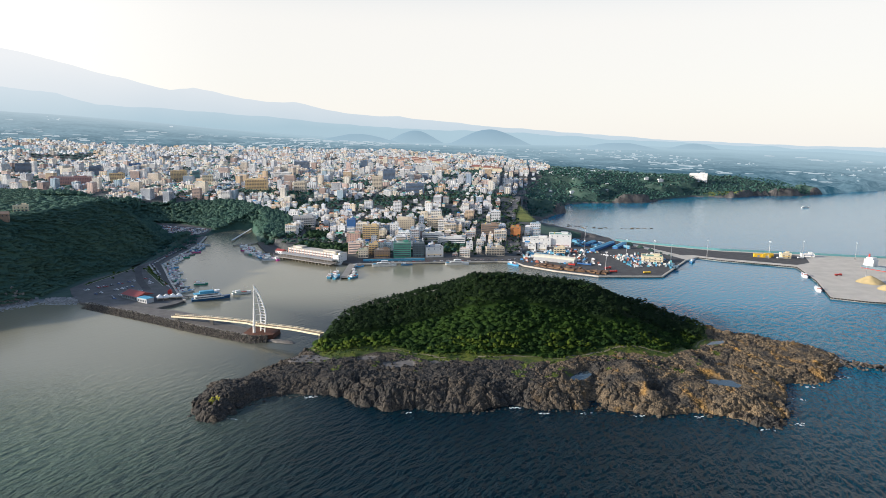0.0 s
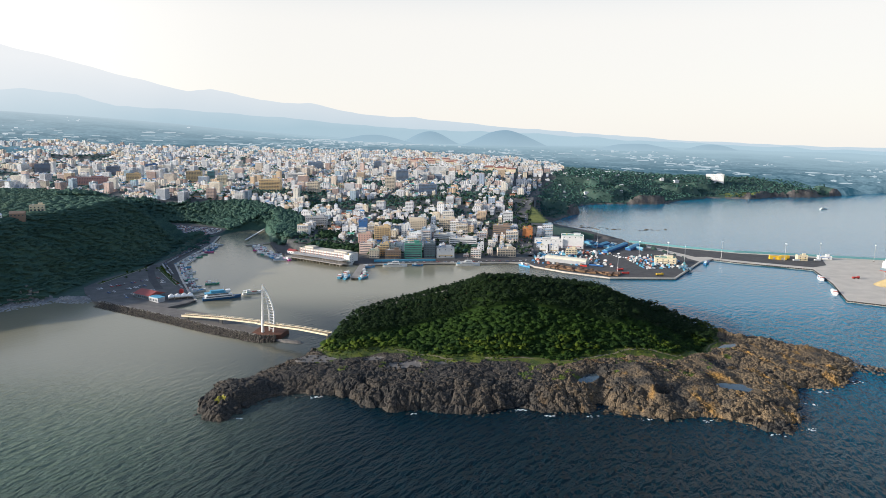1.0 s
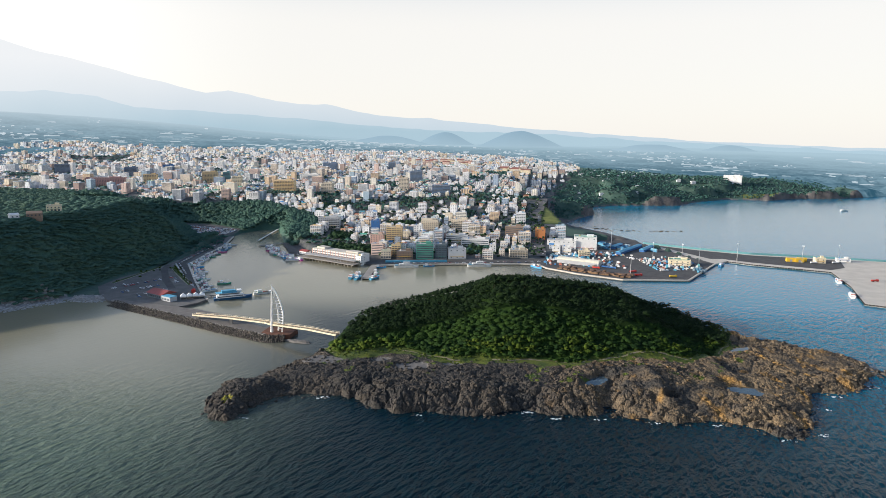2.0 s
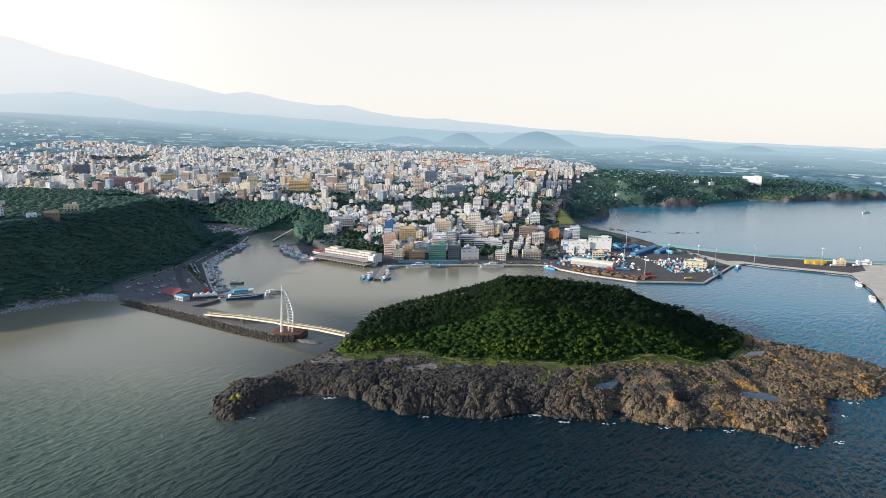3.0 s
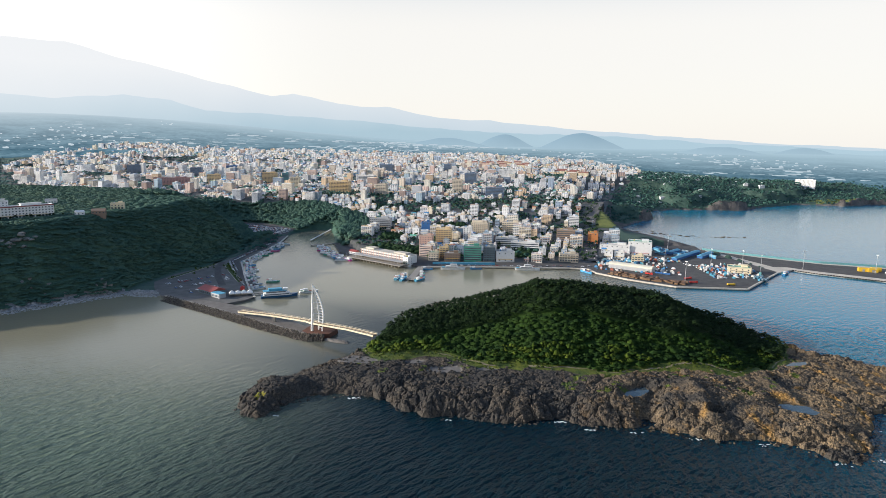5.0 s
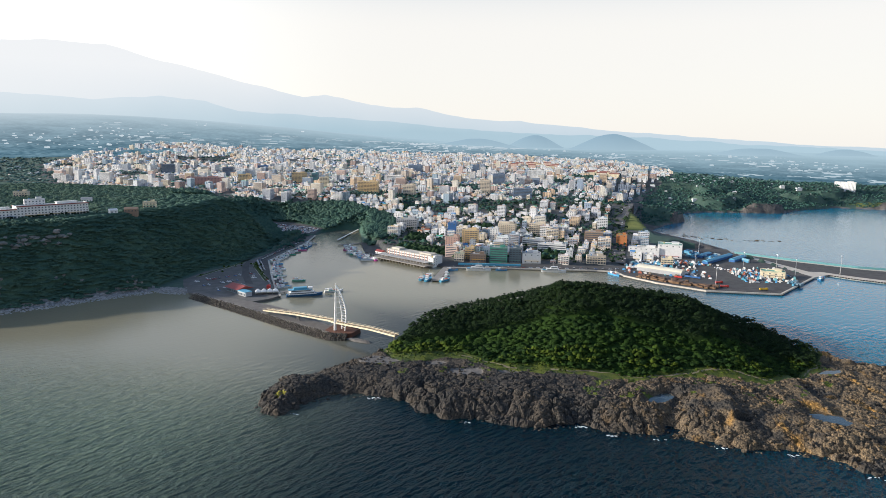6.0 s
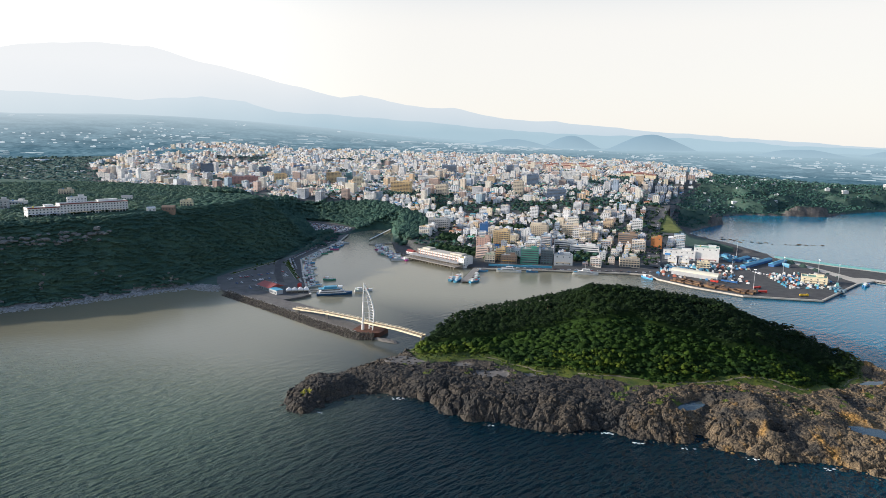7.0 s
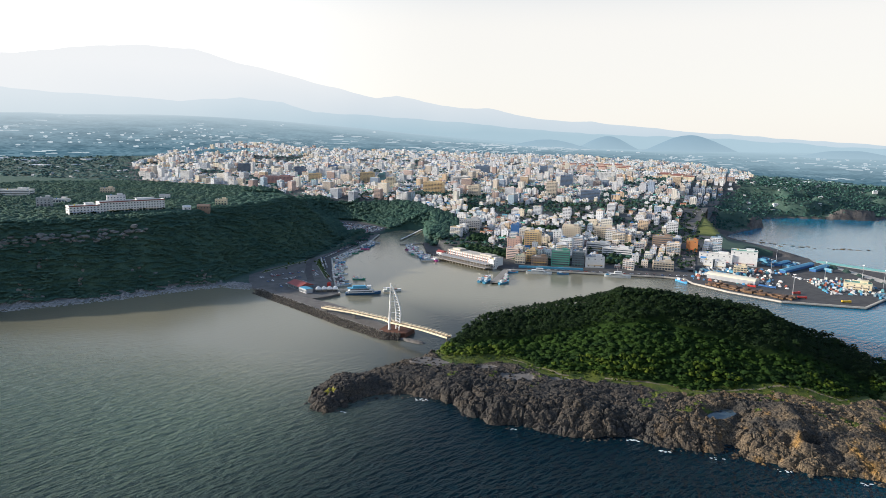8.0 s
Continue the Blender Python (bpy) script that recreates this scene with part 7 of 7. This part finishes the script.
plank_pile = Shape()
for k in range(5):
    plank_pile.box(-4.0, 4.0, -1.5, 1.5, k * 0.62, k * 0.62 + 0.5, k % 2)
pile_mesh = plank_pile.mesh("planks", TIMBER, TIMBER_PALE)
bearer_mesh = Shape().box(-3.4, -3.0, -1.4, 1.4, -0.2, 0.0).box(3.0, 3.4, -1.4, 1.4, -0.2, 0.0).mesh("bearer", TIMBER)
for row in range(5):
    for a, t in along([(212, 806), (240, 781), (288, 748)], 14):
        nrm = Vector((-t.y, t.x))
        p = a + nrm * (row * 3.6 - 1)
        if rq.random() < 0.85:
            root = thing("timber_bundle", "bundle of brown sawn timber lying on the quay", "timber", Matrix.LocRotScale((p.x + rq.uniform(-1, 1), p.y + rq.uniform(-1, 1), 2.35), Euler((0, 0, math.atan2(t.y, t.x) + rq.choice((0, 0, 1.57)) + rq.uniform(-0.2, 0.2))),
                         (rq.uniform(0.5, 1.1), rq.uniform(0.7, 1.4), rq.uniform(0.35, 1.0))), group="timber bundles")
            part("planks", pile_mesh, root)
            part("bearer", bearer_mesh, root)

# sacks, tarpaulins, vehicles
heap = [stone_template(rq) for _ in range(4)]
for k, t_ in enumerate(heap):
    heap[k] = (t_[0] * np.array([1, 1, 0.7]) + np.array([0, 0, 0.3]), t_[1], t_[2])
heap_mesh = [fast_mesh("cover", t_[0], t_[1], [WHITE], None, True) for t_ in heap]
COVER = surface("tarpaulin", (0.8, 0.8, 0.8), (1, 1, 1), size=2, fine=0.4, rough=0.5, palette=((0.8, 0.8, 0.78), (0.10, 0.30, 0.55), (0.72, 0.72, 0.70), (0.16, 0.38, 0.40), (0.5, 0.5, 0.5), (0.8, 0.78, 0.7), (0.10, 0.34, 0.46), (0.62, 0.62, 0.60), (0.36, 0.12, 0.08), (0.3, 0.24, 0.18)))
cover_mesh = [fast_mesh("cover", t_[0], t_[1], [COVER], None, True) for t_ in heap]
crate_mesh = [Shape().box(-1, 1, -1, 1, 0, 1).box(-0.7, 0.5, -0.8, 0.8, 1, h).mesh("crates", COVER) for h in (1.2, 1.5, 1.8)]
quay_pts = []
for i in range(18):
    for j in range(18):
        x, y = 203 + i * 5.8 + j * 0.6, 836 + j * 6.6 - i * 2.0
        if x < 306 and rq.random() < 0.6:
            quay_pts.append((x, y))
for i in range(13):
    for j in range(14):
        x, y = 342 + i * 5.6, 792 + j * 6.4 + i * 1.0
        if rq.random() < 0.82:
            quay_pts.append((x, y))
for i in range(9):
    for j in range(5):
        if rq.random() < 0.75:
            quay_pts.append((290 + i * 5.4 - j * 1.5, 912 - i * 1.6 + j * 5.2))
for k, (x, y) in enumerate(quay_pts):
    if float(inside_depth(EAST_QUAY, x, y)) < 6 or any(math.hypot(x - kx, y - ky) < kr - 7 for kx, ky, kr in KEEP_OUT) or abs((x - 248) * 0.57 + (y - 838) * 0.82) < 10 and abs(x - 248) < 32 or any(near_line(x, y, row) < 9 for row in SHED_ROWS):
        continue
    crate = k % 3 != 0
    thing("cargo_crate" if crate else "covered_crate", "square fish crate with a smaller box on it" if crate else "crate under a tied tarpaulin on the quay", "cargo",
          Matrix.LocRotScale((x + rq.uniform(-1, 1), y + rq.uniform(-1, 1), 2.2), Euler((0, 0, radians(-30) + rq.choice((0, 1.57)) + rq.uniform(-0.15, 0.15))), (rq.uniform(0.9, 2.6), rq.uniform(0.8, 1.8), rq.uniform(0.9, 2.0))),
          group="quay cargo", mesh=crate_mesh[k % 3] if crate else cover_mesh[k % 4])
for k in range(34):
    u = rq.random()
    x, y = 330 + u * 45 + rq.uniform(-4, 4), 888 - u * 38 + rq.uniform(-6, 6)
    root = thing("covered_heap", "white tarpaulin-covered heap on the quay", "cargo", Matrix.LocRotScale((x, y, 2.2), Euler((0, 0, rq.uniform(0, 6))), (rq.uniform(1.2, 2.6), rq.uniform(1.0, 1.8), rq.uniform(1.0, 1.7))), group="covered heaps", mesh=heap_mesh[k % 4])


def lorry(x, y, turn, paint_, label):
    root = thing("lorry", label, "lorry", pose(x, y, 2.2, 0, 0, turn), group="lorries")
    part("cab", Shape().box(2.6, 4.6, -1.15, 1.15, 0.6, 3.0).mesh("cab", paint_), root)
    part("load_bed", Shape().box(-4.6, 2.4, -1.2, 1.2, 0.9, 2.6).mesh("load_bed", paint_), root)
    part("windscreen", Shape().box(4.6, 4.66, -1.0, 1.0, 1.7, 2.7).mesh("windscreen", GLASS), root)
    for wx in (-3.4, -2.2, 3.4):
        for wy in (-1.0, 1.0):
            part("wheel", car_wheel, root, at=Matrix.LocRotScale((wx, wy, 0.5), None, (1.5, 1.5, 1.5)))


for x, y, a, p_, lab in ((303, 782, 20, RED, "red lorry standing on the cargo quay"), (302, 760, 0, RED, "red crane lorry near the quay edge"), (343, 752, 5, YELLOW, "yellow loader near the quay edge"),
                         (262, 806, -30, RED, "red lorry beside the timber"), (276, 812, -30, BLUE_SHEET, "blue tarpaulin lorry on the quay"), (284, 806, -30, BLUE_SHEET, "blue tarpaulin lorry on the quay"),
                         (586, 728, 5, RED, "red lorry on the pale pier"), (586, 846, 0, WHITE, "white lorry on the pier"), (618, 846, 0, WHITE, "white lorry on the pier"),
                         (240, 862, -30, WHITE, "white lorry on the cargo quay"), (214, 862, -10, WHITE, "white lorry on the cargo quay")):
    lorry(x, y, a, p_, lab)
for x, y, r, h in ((598, 690, 15, 9), (592, 652, 13, 8), (612, 664, 12, 7)):
    pu, pv = np.meshgrid(np.linspace(-1.3, 1.3, 27), np.linspace(-1.3, 1.3, 27))
    far_out = np.hypot(pu, pv) * (0.85 + 0.3 * fbm(pu * 10, pv * 10, 6, 3, int(x)))
    pz = 1.95 + h * np.maximum(0, 1 - far_out) ** 0.8 + 0.3 * (fbm(pu * r, pv * r, 3, 2, 7) - 0.5) * (far_out < 1)
    pi = np.arange(27 * 27).reshape(27, 27)
    thing("sand_mound", "mound of yellow building sand on the pier", "sand", group="sand mounds", mesh=fast_mesh(
        "sand_mound", np.stack([x + pu * r, y + pv * r, pz], -1).reshape(-1, 3), np.stack([pi[:-1, :-1], pi[:-1, 1:], pi[1:, 1:], pi[1:, :-1]], -1).reshape(-1, 4), [SAND_Y], None, True))
cabin_mesh = Shape().box(-6, 6, -2.5, 2.5, 0, 5.2).mesh("shell", YELLOW)
cabin_door = Shape().box(-1.5, 1.5, -2.58, -2.5, 0.1, 3.2).mesh("door", STEEL)
for k, (x, y) in enumerate(((562, 862), (572, 858), (580, 864))):
    root = thing("yellow_cabin", "bright yellow steel store box on the pier", "store box", pose(x, y, 2.1, 0, 0, -15 + 4 * k), group="pier store boxes")
    part("shell", cabin_mesh, root)
    part("door", cabin_door, root, "grey steel door")
landmark("port_shed", "small cream pier office with flat roof", "office", 598, 852, -12, 14, 8, 2, "blank", CREAM, PALE_CONCRETE, 2.1)
landmark("port_shed", "low white pier shed by the sea wall", "warehouse", 640, 862, -18, 18, 7, 1, "blank", WHITE, PALE_CONCRETE, 2.1)
# rubber fenders along the pier's edge
rim = thing("trim_pier_fenders", "row of black rubber fenders on the pier's edge", "fender", kind="structure")
fender_mesh = Shape().box(-1.3, 1.3, -0.35, 0.35, 0.7, 1.95).mesh("fender", RUBBER)
for a, t in along([(469, 863), (491, 841), (572, 788), (538, 703), (495, 622), (523, 602), (620, 568)], 140):
    part("fender", fender_mesh, rim, at=pose(a.x + t.y * 0.45, a.y - t.x * 0.45, 0, 0, 0, math.degrees(math.atan2(t.y, t.x))))

# light masts
pole_mesh = Shape().tube((0, 0, 0), (0, 0, 24), 0.35, 0.18, 8).mesh("pole", STEEL)
head_mesh = Shape().box(-1.5, 1.5, -0.25, 0.25, 23.8, 24.7, bottom=True).mesh("lamp_head", WHITE)
foot_mesh = Shape().prism([(-1, -1), (1, -1), (1, 1), (-1, 1)], 0, 1.2, taper=0.8).mesh("footing", CONCRETE)
for x, y in ((296, 772), (300, 868), (364, 872), (402, 862), (412, 830), (232, 850), (486, 868), (571, 850), (628, 856), (698, 838), (345, 1000), (600, 700)):
    root = thing("light_mast", "tall galvanised floodlight mast on the quay", "light mast", pose(x, y, 2.2, 0, 0, rq.uniform(0, 180)), group="floodlight masts")
    part("pole", pole_mesh, root)
    part("lamp_head", head_mesh, root)
    part("footing", foot_mesh, root)

# sea wall of the pier
sea_wall = thing("wall_pier_parapet", "long teal-painted concrete sea wall", "wall", kind="structure")
for a, b in (((404, 1016), (466, 965)), ((466, 965), (534, 917)), ((534, 917), (610, 893)), ((610, 893), (728, 850)), ((728, 850), (1490, 640))):
    a, b = Vector(a), Vector(b)
    n = max(1, int((b - a).length // 16))
    for k in range(n):
        p, q = a.lerp(b, k / n), a.lerp(b, (k + 1) / n)
        t = (q - p).normalized()
        nrm = Vector((-t.y, t.x))
        o = [p + t * 0.1, q - t * 0.1, q - t * 0.1 + nrm * 1.6, p + t * 0.1 + nrm * 1.6]
        part("wall_bay", Shape().prism([(w.x, w.y) for w in o], 1.0, 5.0).mesh("wall_bay", TEAL), sea_wall)

# ---------------------------------------------------------------- shore rocks, outcrops and foam
rr_ = random.Random(77)
CRAG = surface("weathered_crag", (0.10, 0.105, 0.10), (0.24, 0.24, 0.225), size=4, fine=0.8, bump=0.8)
PALE_ROCK = surface("pale_boulder", (0.18, 0.18, 0.178), (0.40, 0.395, 0.385), size=3, fine=0.5, bump=0.6)
beach = []
for a, t in along([(-540, 428), (-467, 495), (-434, 525), (-399, 559), (-367, 600), (-330, 640), (-292, 640)], 1300):
    nrm = Vector((-t.y, t.x))
    o = rr_.uniform(-2, 22)
    x, y = a.x + nrm.x * o, a.y + nrm.y * o
    beach.append((x, y, max(0.0, float(land_height(x, y))), rr_.uniform(0.5, 1.9) * (1.4 if rr_.random() < 0.1 else 1), rr_.uniform(0, 6.28), 0.85))
scatter("beach_boulders", "pale grey boulder beach below the headland", "stones", STONES, beach, [PALE_ROCK], rr_)
crag = []
for a, t in along([(-522, 553), (-504, 570), (-489, 586), (-468, 606), (-459, 621), (-441, 644), (-428, 651)], 120):
    if rr_.random() < 0.75:
        x, y = a.x + rr_.uniform(-5, 5), a.y + rr_.uniform(-5, 5)
        crag.append((x, y, float(land_height(x, y)) + 1.8 + rr_.uniform(-2, 2), rr_.uniform(2.4, 4.8), rr_.uniform(0, 6.28), rr_.uniform(0.5, 0.9)))
for x0, y0, n in ((-452, 569, 5), (-405, 619, 5), (-356, 650, 12), (-487, 565, 5), (-472, 535, 12)):
    for _ in range(n):
        x, y = x0 + rr_.uniform(-12, 12), y0 + rr_.uniform(-8, 8)
        crag.append((x, y, float(land_height(x, y)) + 0.8, rr_.uniform(1.6, 3.0), rr_.uniform(0, 6.28), 1.2))
scatter("headland_crags", "pale weathered crags showing through the wood", "rocks", STONES, crag, [CRAG], rr_)
blocks = []
for _ in range(5200):
    x, y = rr_.uniform(-112, 362), rr_.uniform(324, 500)
    if min(math.hypot(x - q[0], y - q[1]) / q[4] for q in POOLS) > 1.05 and float(isle_green(np.array(x), np.array(y))) < 2 and float(inside_depth(ISLE, x, y)) > -3:
        z = float(isle_height(np.array(x), np.array(y)))
        blocks.append((x, y, max(z, -0.3) + 0.1, rr_.uniform(0.4, 1.5) * (1.6 if rr_.random() < 0.08 else 1), rr_.uniform(0, 6.28), rr_.uniform(0.6, 1.2)))
scatter("lava_blocks", "dark and tan broken lava blocks strewn on the shore", "rocks", STONES, blocks, [ROCK], rr_)
reef = []
for x0, y0, n, s in ((365, 1240, 16, 30), (395, 1215, 14, 30), (430, 1190, 10, 26), (480, 1180, 8, 26), (520, 1185, 8, 24), (790, 1690, 10, 20), (1350, 1930, 12, 60)):
    for _ in range(n):
        reef.append((x0 + rr_.uniform(-s, s), y0 + rr_.uniform(-s * 0.3, s * 0.3), rr_.uniform(-0.5, 0.3), rr_.uniform(1.5, 4.5), rr_.uniform(0, 6.28), 0.35))
scatter("reef_rocks", "low dark reef rocks awash in the bay", "rocks", STONES, reef, [ROCK], rr_)
FOAM = surface("sea_foam", (0.55, 0.60, 0.60), (0.85, 0.86, 0.85), size=2, fine=0.4, rough=0.7)
v, f = [], []
for x0, y0, n, s in ((-42, 392, 12, 4), (86, 366, 9, 4), (103, 356, 7, 3), (160, 348, 6, 4), (196, 344, 6, 4), (252, 330, 9, 4), (300, 385, 5, 4), (335, 400, 5, 4), (-85, 362, 4, 3), (20, 363, 3, 4), (228, 324, 6, 4), (277, 365, 5, 4), (130, 355, 4, 4)):
    for _ in range(n):
        cx, cy, k0 = x0 + rr_.uniform(-s, s), y0 + rr_.uniform(-s * 0.4, s * 0.4), len(v)
        rad = rr_.uniform(0.2, 0.7)
        v += [(cx + math.cos(a) * rad * 1.8 * rr_.uniform(0.6, 1.2), cy + math.sin(a) * rad * rr_.uniform(0.6, 1.2), 0.05 + 0.1 * (j % 2)) for j, a in enumerate(np.linspace(0, 2 * math.pi, 9)[:-1])]
        v.append((cx, cy, 0.25))
        f += [(k0 + j, k0 + (j + 1) % 8, k0 + 8) for j in range(8)]
thing("surf_foam", "white surf foam at the foot of the rocks", "foam", kind="stuff", mesh=fast_mesh("surf_foam", v, f, [FOAM]))

plots = town_plots()
near_n = mid_n = 0
far_places = {"low": [], "mid": [], "tall": [], "outer": []}
plots.sort(key=lambda p: math.hypot(p[0], p[1]))
for x, y, z in plots:
    if any(math.hypot(x - kx, y - ky) < kr for kx, ky, kr in KEEP_OUT):
        continue
    if 1010 < y < 1520 and rb.random() < 0.10:
        continue
    r = math.hypot(x, y)
    tall_zone = 0.012 + 0.075 * math.exp(-((y - 1620) / 260) ** 2) * (1 if x < 150 else 0.3)
    pick = rb.random()
    size = "tall" if (y > 1280 and pick < tall_zone) else ("mid" if pick < (0.24 if y < 1060 else (0.11 if y < 1400 else 0.15)) else "low")
    turn = TURN + rb.choice((0, 0, math.pi / 2)) + rb.uniform(-0.05, 0.05)
    k = 0.85 if size == "tall" else (0.88 if size == "mid" else rb.choice((0.62, 0.72, 0.8)))
    stretch = (k * rb.uniform(0.8, 1.1), k * rb.uniform(0.8, 1.1), (0.68 if size == "tall" else 0.84) * rb.uniform(0.8, 1.1))
    if r < 1150 and near_n < 150:
        near_n += 1
        put_building(rb.choice(MID_F if size == "mid" else LOW_F), x, y, z, turn, stretch, "town buildings")
    elif (size == "tall" and r < 2100) or (r < 1480 and mid_n < 300):
        mid_n += 1
        put_building(rb.choice({"low": LOW_S, "mid": MID_S, "tall": TALL_S}[size]), x, y, z, turn, stretch, "upper town buildings")
    else:
        far_places["outer" if r > 1950 and size == "low" else size].append((x, y, z, rb.uniform(0.62, 0.92), turn, rb.uniform(0.75, 1.05)))


def house_template(w, d, h, roof_h=0.0, panes=True):
    """A far house in few faces: walls, roof and rows of windows."""
    v, f, s = [], [], []

    def quadbox(x0, x1, y0, y1, z0, z1, slot, top_slot=None):
        sh = Shape().box(x0, x1, y0, y1, z0, z1)
        n = len(v)
        v.extend(sh.v)
        for i, q in enumerate(sh.f):
            f.append(tuple(n + k for k in (q[0], q[1], q[2])))
            f.append(tuple(n + k for k in (q[0], q[2], q[3])))
            s.extend([slot, slot])

    quadbox(-w / 2, w / 2, -d / 2, d / 2, -8, h, 0)
    if roof_h:
        n = len(v)
        sh = Shape().gable(-w / 2, w / 2, -d / 2, d / 2, h, h + roof_h)
        v.extend(sh.v)
        for q in sh.f[:4]:
            for k in range(1, len(q) - 1):
                f.append((n + q[0], n + q[k], n + q[k + 1]))
                s.append(1)
    else:
        quadbox(-w / 2 + 0.3, w / 2 - 0.3, -d / 2 + 0.3, d / 2 - 0.3, h, h + 0.4, 1)
        quadbox(0, w * 0.3, 0, d * 0.3, h + 0.4, h + 2.8, 0)
    for k in range(int(h // 3.1) if panes else 0):
        z = k * 3.1 + 1.0
        n_w = 2 if w < 15 else 3
        for i in range(n_w):
            cx = -w / 2 + (i + 0.5) * w / n_w
            quadbox(cx - w * 0.09, cx + w * 0.09, -d / 2 - 0.1, -d / 2 + 0.1, z, z + 1.5, 2)
        quadbox(-w / 2 - 0.1, -w / 2 + 0.1, -d * 0.12, d * 0.12, z, z + 1.3, 2)
    return np.array(v), np.array(f), np.array(s)


FAR_LOW_T = [house_template(11, 9, 6.5), house_template(12, 9, 3.6, 2.2), house_template(10, 8, 6.5, 2.2), house_template(12, 11, 9.5), house_template(14, 12, 6.5)]
OUTER_T = [house_template(11, 9, 5, 0, False), house_template(13, 10, 4, 2.2, False), house_template(12, 9, 7, 0, False), house_template(16, 11, 8, 0, False)]
FAR_MID_T = [house_template(16, 12, 13), house_template(15, 13, 16), house_template(18, 12, 19), house_template(22, 13, 16)]
FAR_TALL_T = [house_template(20, 13, 20), house_template(26, 12, 24), house_template(30, 12, 22), house_template(15, 14, 27)]
scatter("far_low_houses", "closely packed low houses of the upper town", "houses", FAR_LOW_T, far_places["low"], [WALL_FAR, ROOF_FAR, GLASS], rb)
scatter("outer_houses", "low pale houses at the far edge of town", "houses", OUTER_T, far_places["outer"], [WALL_FAR, ROOF_FAR], rb)
scatter("far_flats", "closely packed pale flats of the upper town", "houses", FAR_MID_T, far_places["mid"], [WALL_FAR, ROOF_FAR, GLASS], rb)
far_tall = far_places["tall"]
scatter("far_towers", "pale tower blocks of the upper town", "tower blocks", FAR_TALL_T, far_tall, [WALL_FAR, ROOF_FAR, GLASS], rb)

FARM_WALL = surface("farm_wall", (0.50, 0.51, 0.51), (0.72, 0.71, 0.70), size=60, fine=9, bump=0)
FILM = surface("greenhouse_film", (0.60, 0.62, 0.63), (0.76, 0.77, 0.77), size=20, fine=3, rough=0.35, bump=0)
# far farms and greenhouses emit a pale haze colour, though they are no lamps
FAR_HAZE_GLOW = far_backdrop("backdrop_haze_glow", (0.36, 0.42, 0.44), (0.50, 0.53, 0.535), 60, 300, 1.0)
# scattered farmhouses and white greenhouses on the plain
xs, ys, zs = strew(rb, (-4000, 3600, 1500, 4600), 62, lambda x, y: (inside_depth(TOWN, x, y) < -20) & (inside_depth(COAST, x, y) > 60) & (fbm(x, y, 300, 3, 77) > np.where(x > 250, 0.52, 0.585))
                   & (np.abs(np.degrees(np.arctan2(x, y))) < 50) & (np.hypot(x, y) < 4100) & (HEAD_D(np.stack([x, y], -1)) < -20), land_height)
farms = [(x, y, z, rb.choice((0.3, 0.45, 0.6, 1.0)), rb.uniform(-0.3, 0.3), 0.6) for x, y, z in zip(xs, ys, zs)]
scatter("farm_houses", "scattered pale farmhouses on the plain", "houses", OUTER_T, [p for p in farms if math.hypot(p[0], p[1]) < 2600], [FARM_WALL, FARM_WALL], rb)
scatter("backdrop_farms", "farmhouses of the far plain, pale with haze", "houses", OUTER_T, [p for p in farms if math.hypot(p[0], p[1]) >= 2600], [FAR_HAZE_GLOW, FAR_HAZE_GLOW], rb)


def tunnel_template(rng):
    sh = Shape()
    n = rng.randint(2, 5)
    for k in range(n):
        a = [(-22, k * 7.0 + 3.2 * math.cos(t), 3.6 * math.sin(t) - 1.0) for t in np.linspace(0, math.pi, 6)]
        b = [(22, p[1], p[2]) for p in a]
        sh.hull([a, b])
    f = []
    for q in sh.f:
        for k in range(1, len(q) - 1):
            f.append((q[0], q[k], q[k + 1]))
    return np.array(sh.v), np.array(f), np.zeros(len(f), int)


TUNNELS = [tunnel_template(rb) for _ in range(4)]
xs, ys, zs = strew(rb, (-4000, 3600, 1700, 4700), 62, lambda x, y: (inside_depth(TOWN, x, y) < -60) & (inside_depth(COAST, x, y) > 120) & (fbm(x, y, 350, 3, 87) > 0.57)
                   & (np.abs(np.degrees(np.arctan2(x, y))) < 50) & (np.hypot(x, y) < 4200) & (HEAD_D(np.stack([x, y], -1)) < -60), land_height)
tunnels = [(x, y, z + 1.5, rb.choice((0.25, 0.4, 0.5, 0.7, 1.2)), rb.choice((0, 0.1, 1.5)) + rb.uniform(-0.2, 0.2), 0.6) for x, y, z in zip(xs, ys, zs)]
scatter("greenhouses", "long white film greenhouses on the plain", "greenhouses", TUNNELS, [p for p in tunnels if math.hypot(p[0], p[1]) < 2600], [FILM], rb)
scatter("backdrop_greenhouses", "greenhouses of the far plain, pale with haze", "greenhouses", TUNNELS, [p for p in tunnels if math.hypot(p[0], p[1]) >= 2600], [FAR_HAZE_GLOW], rb)
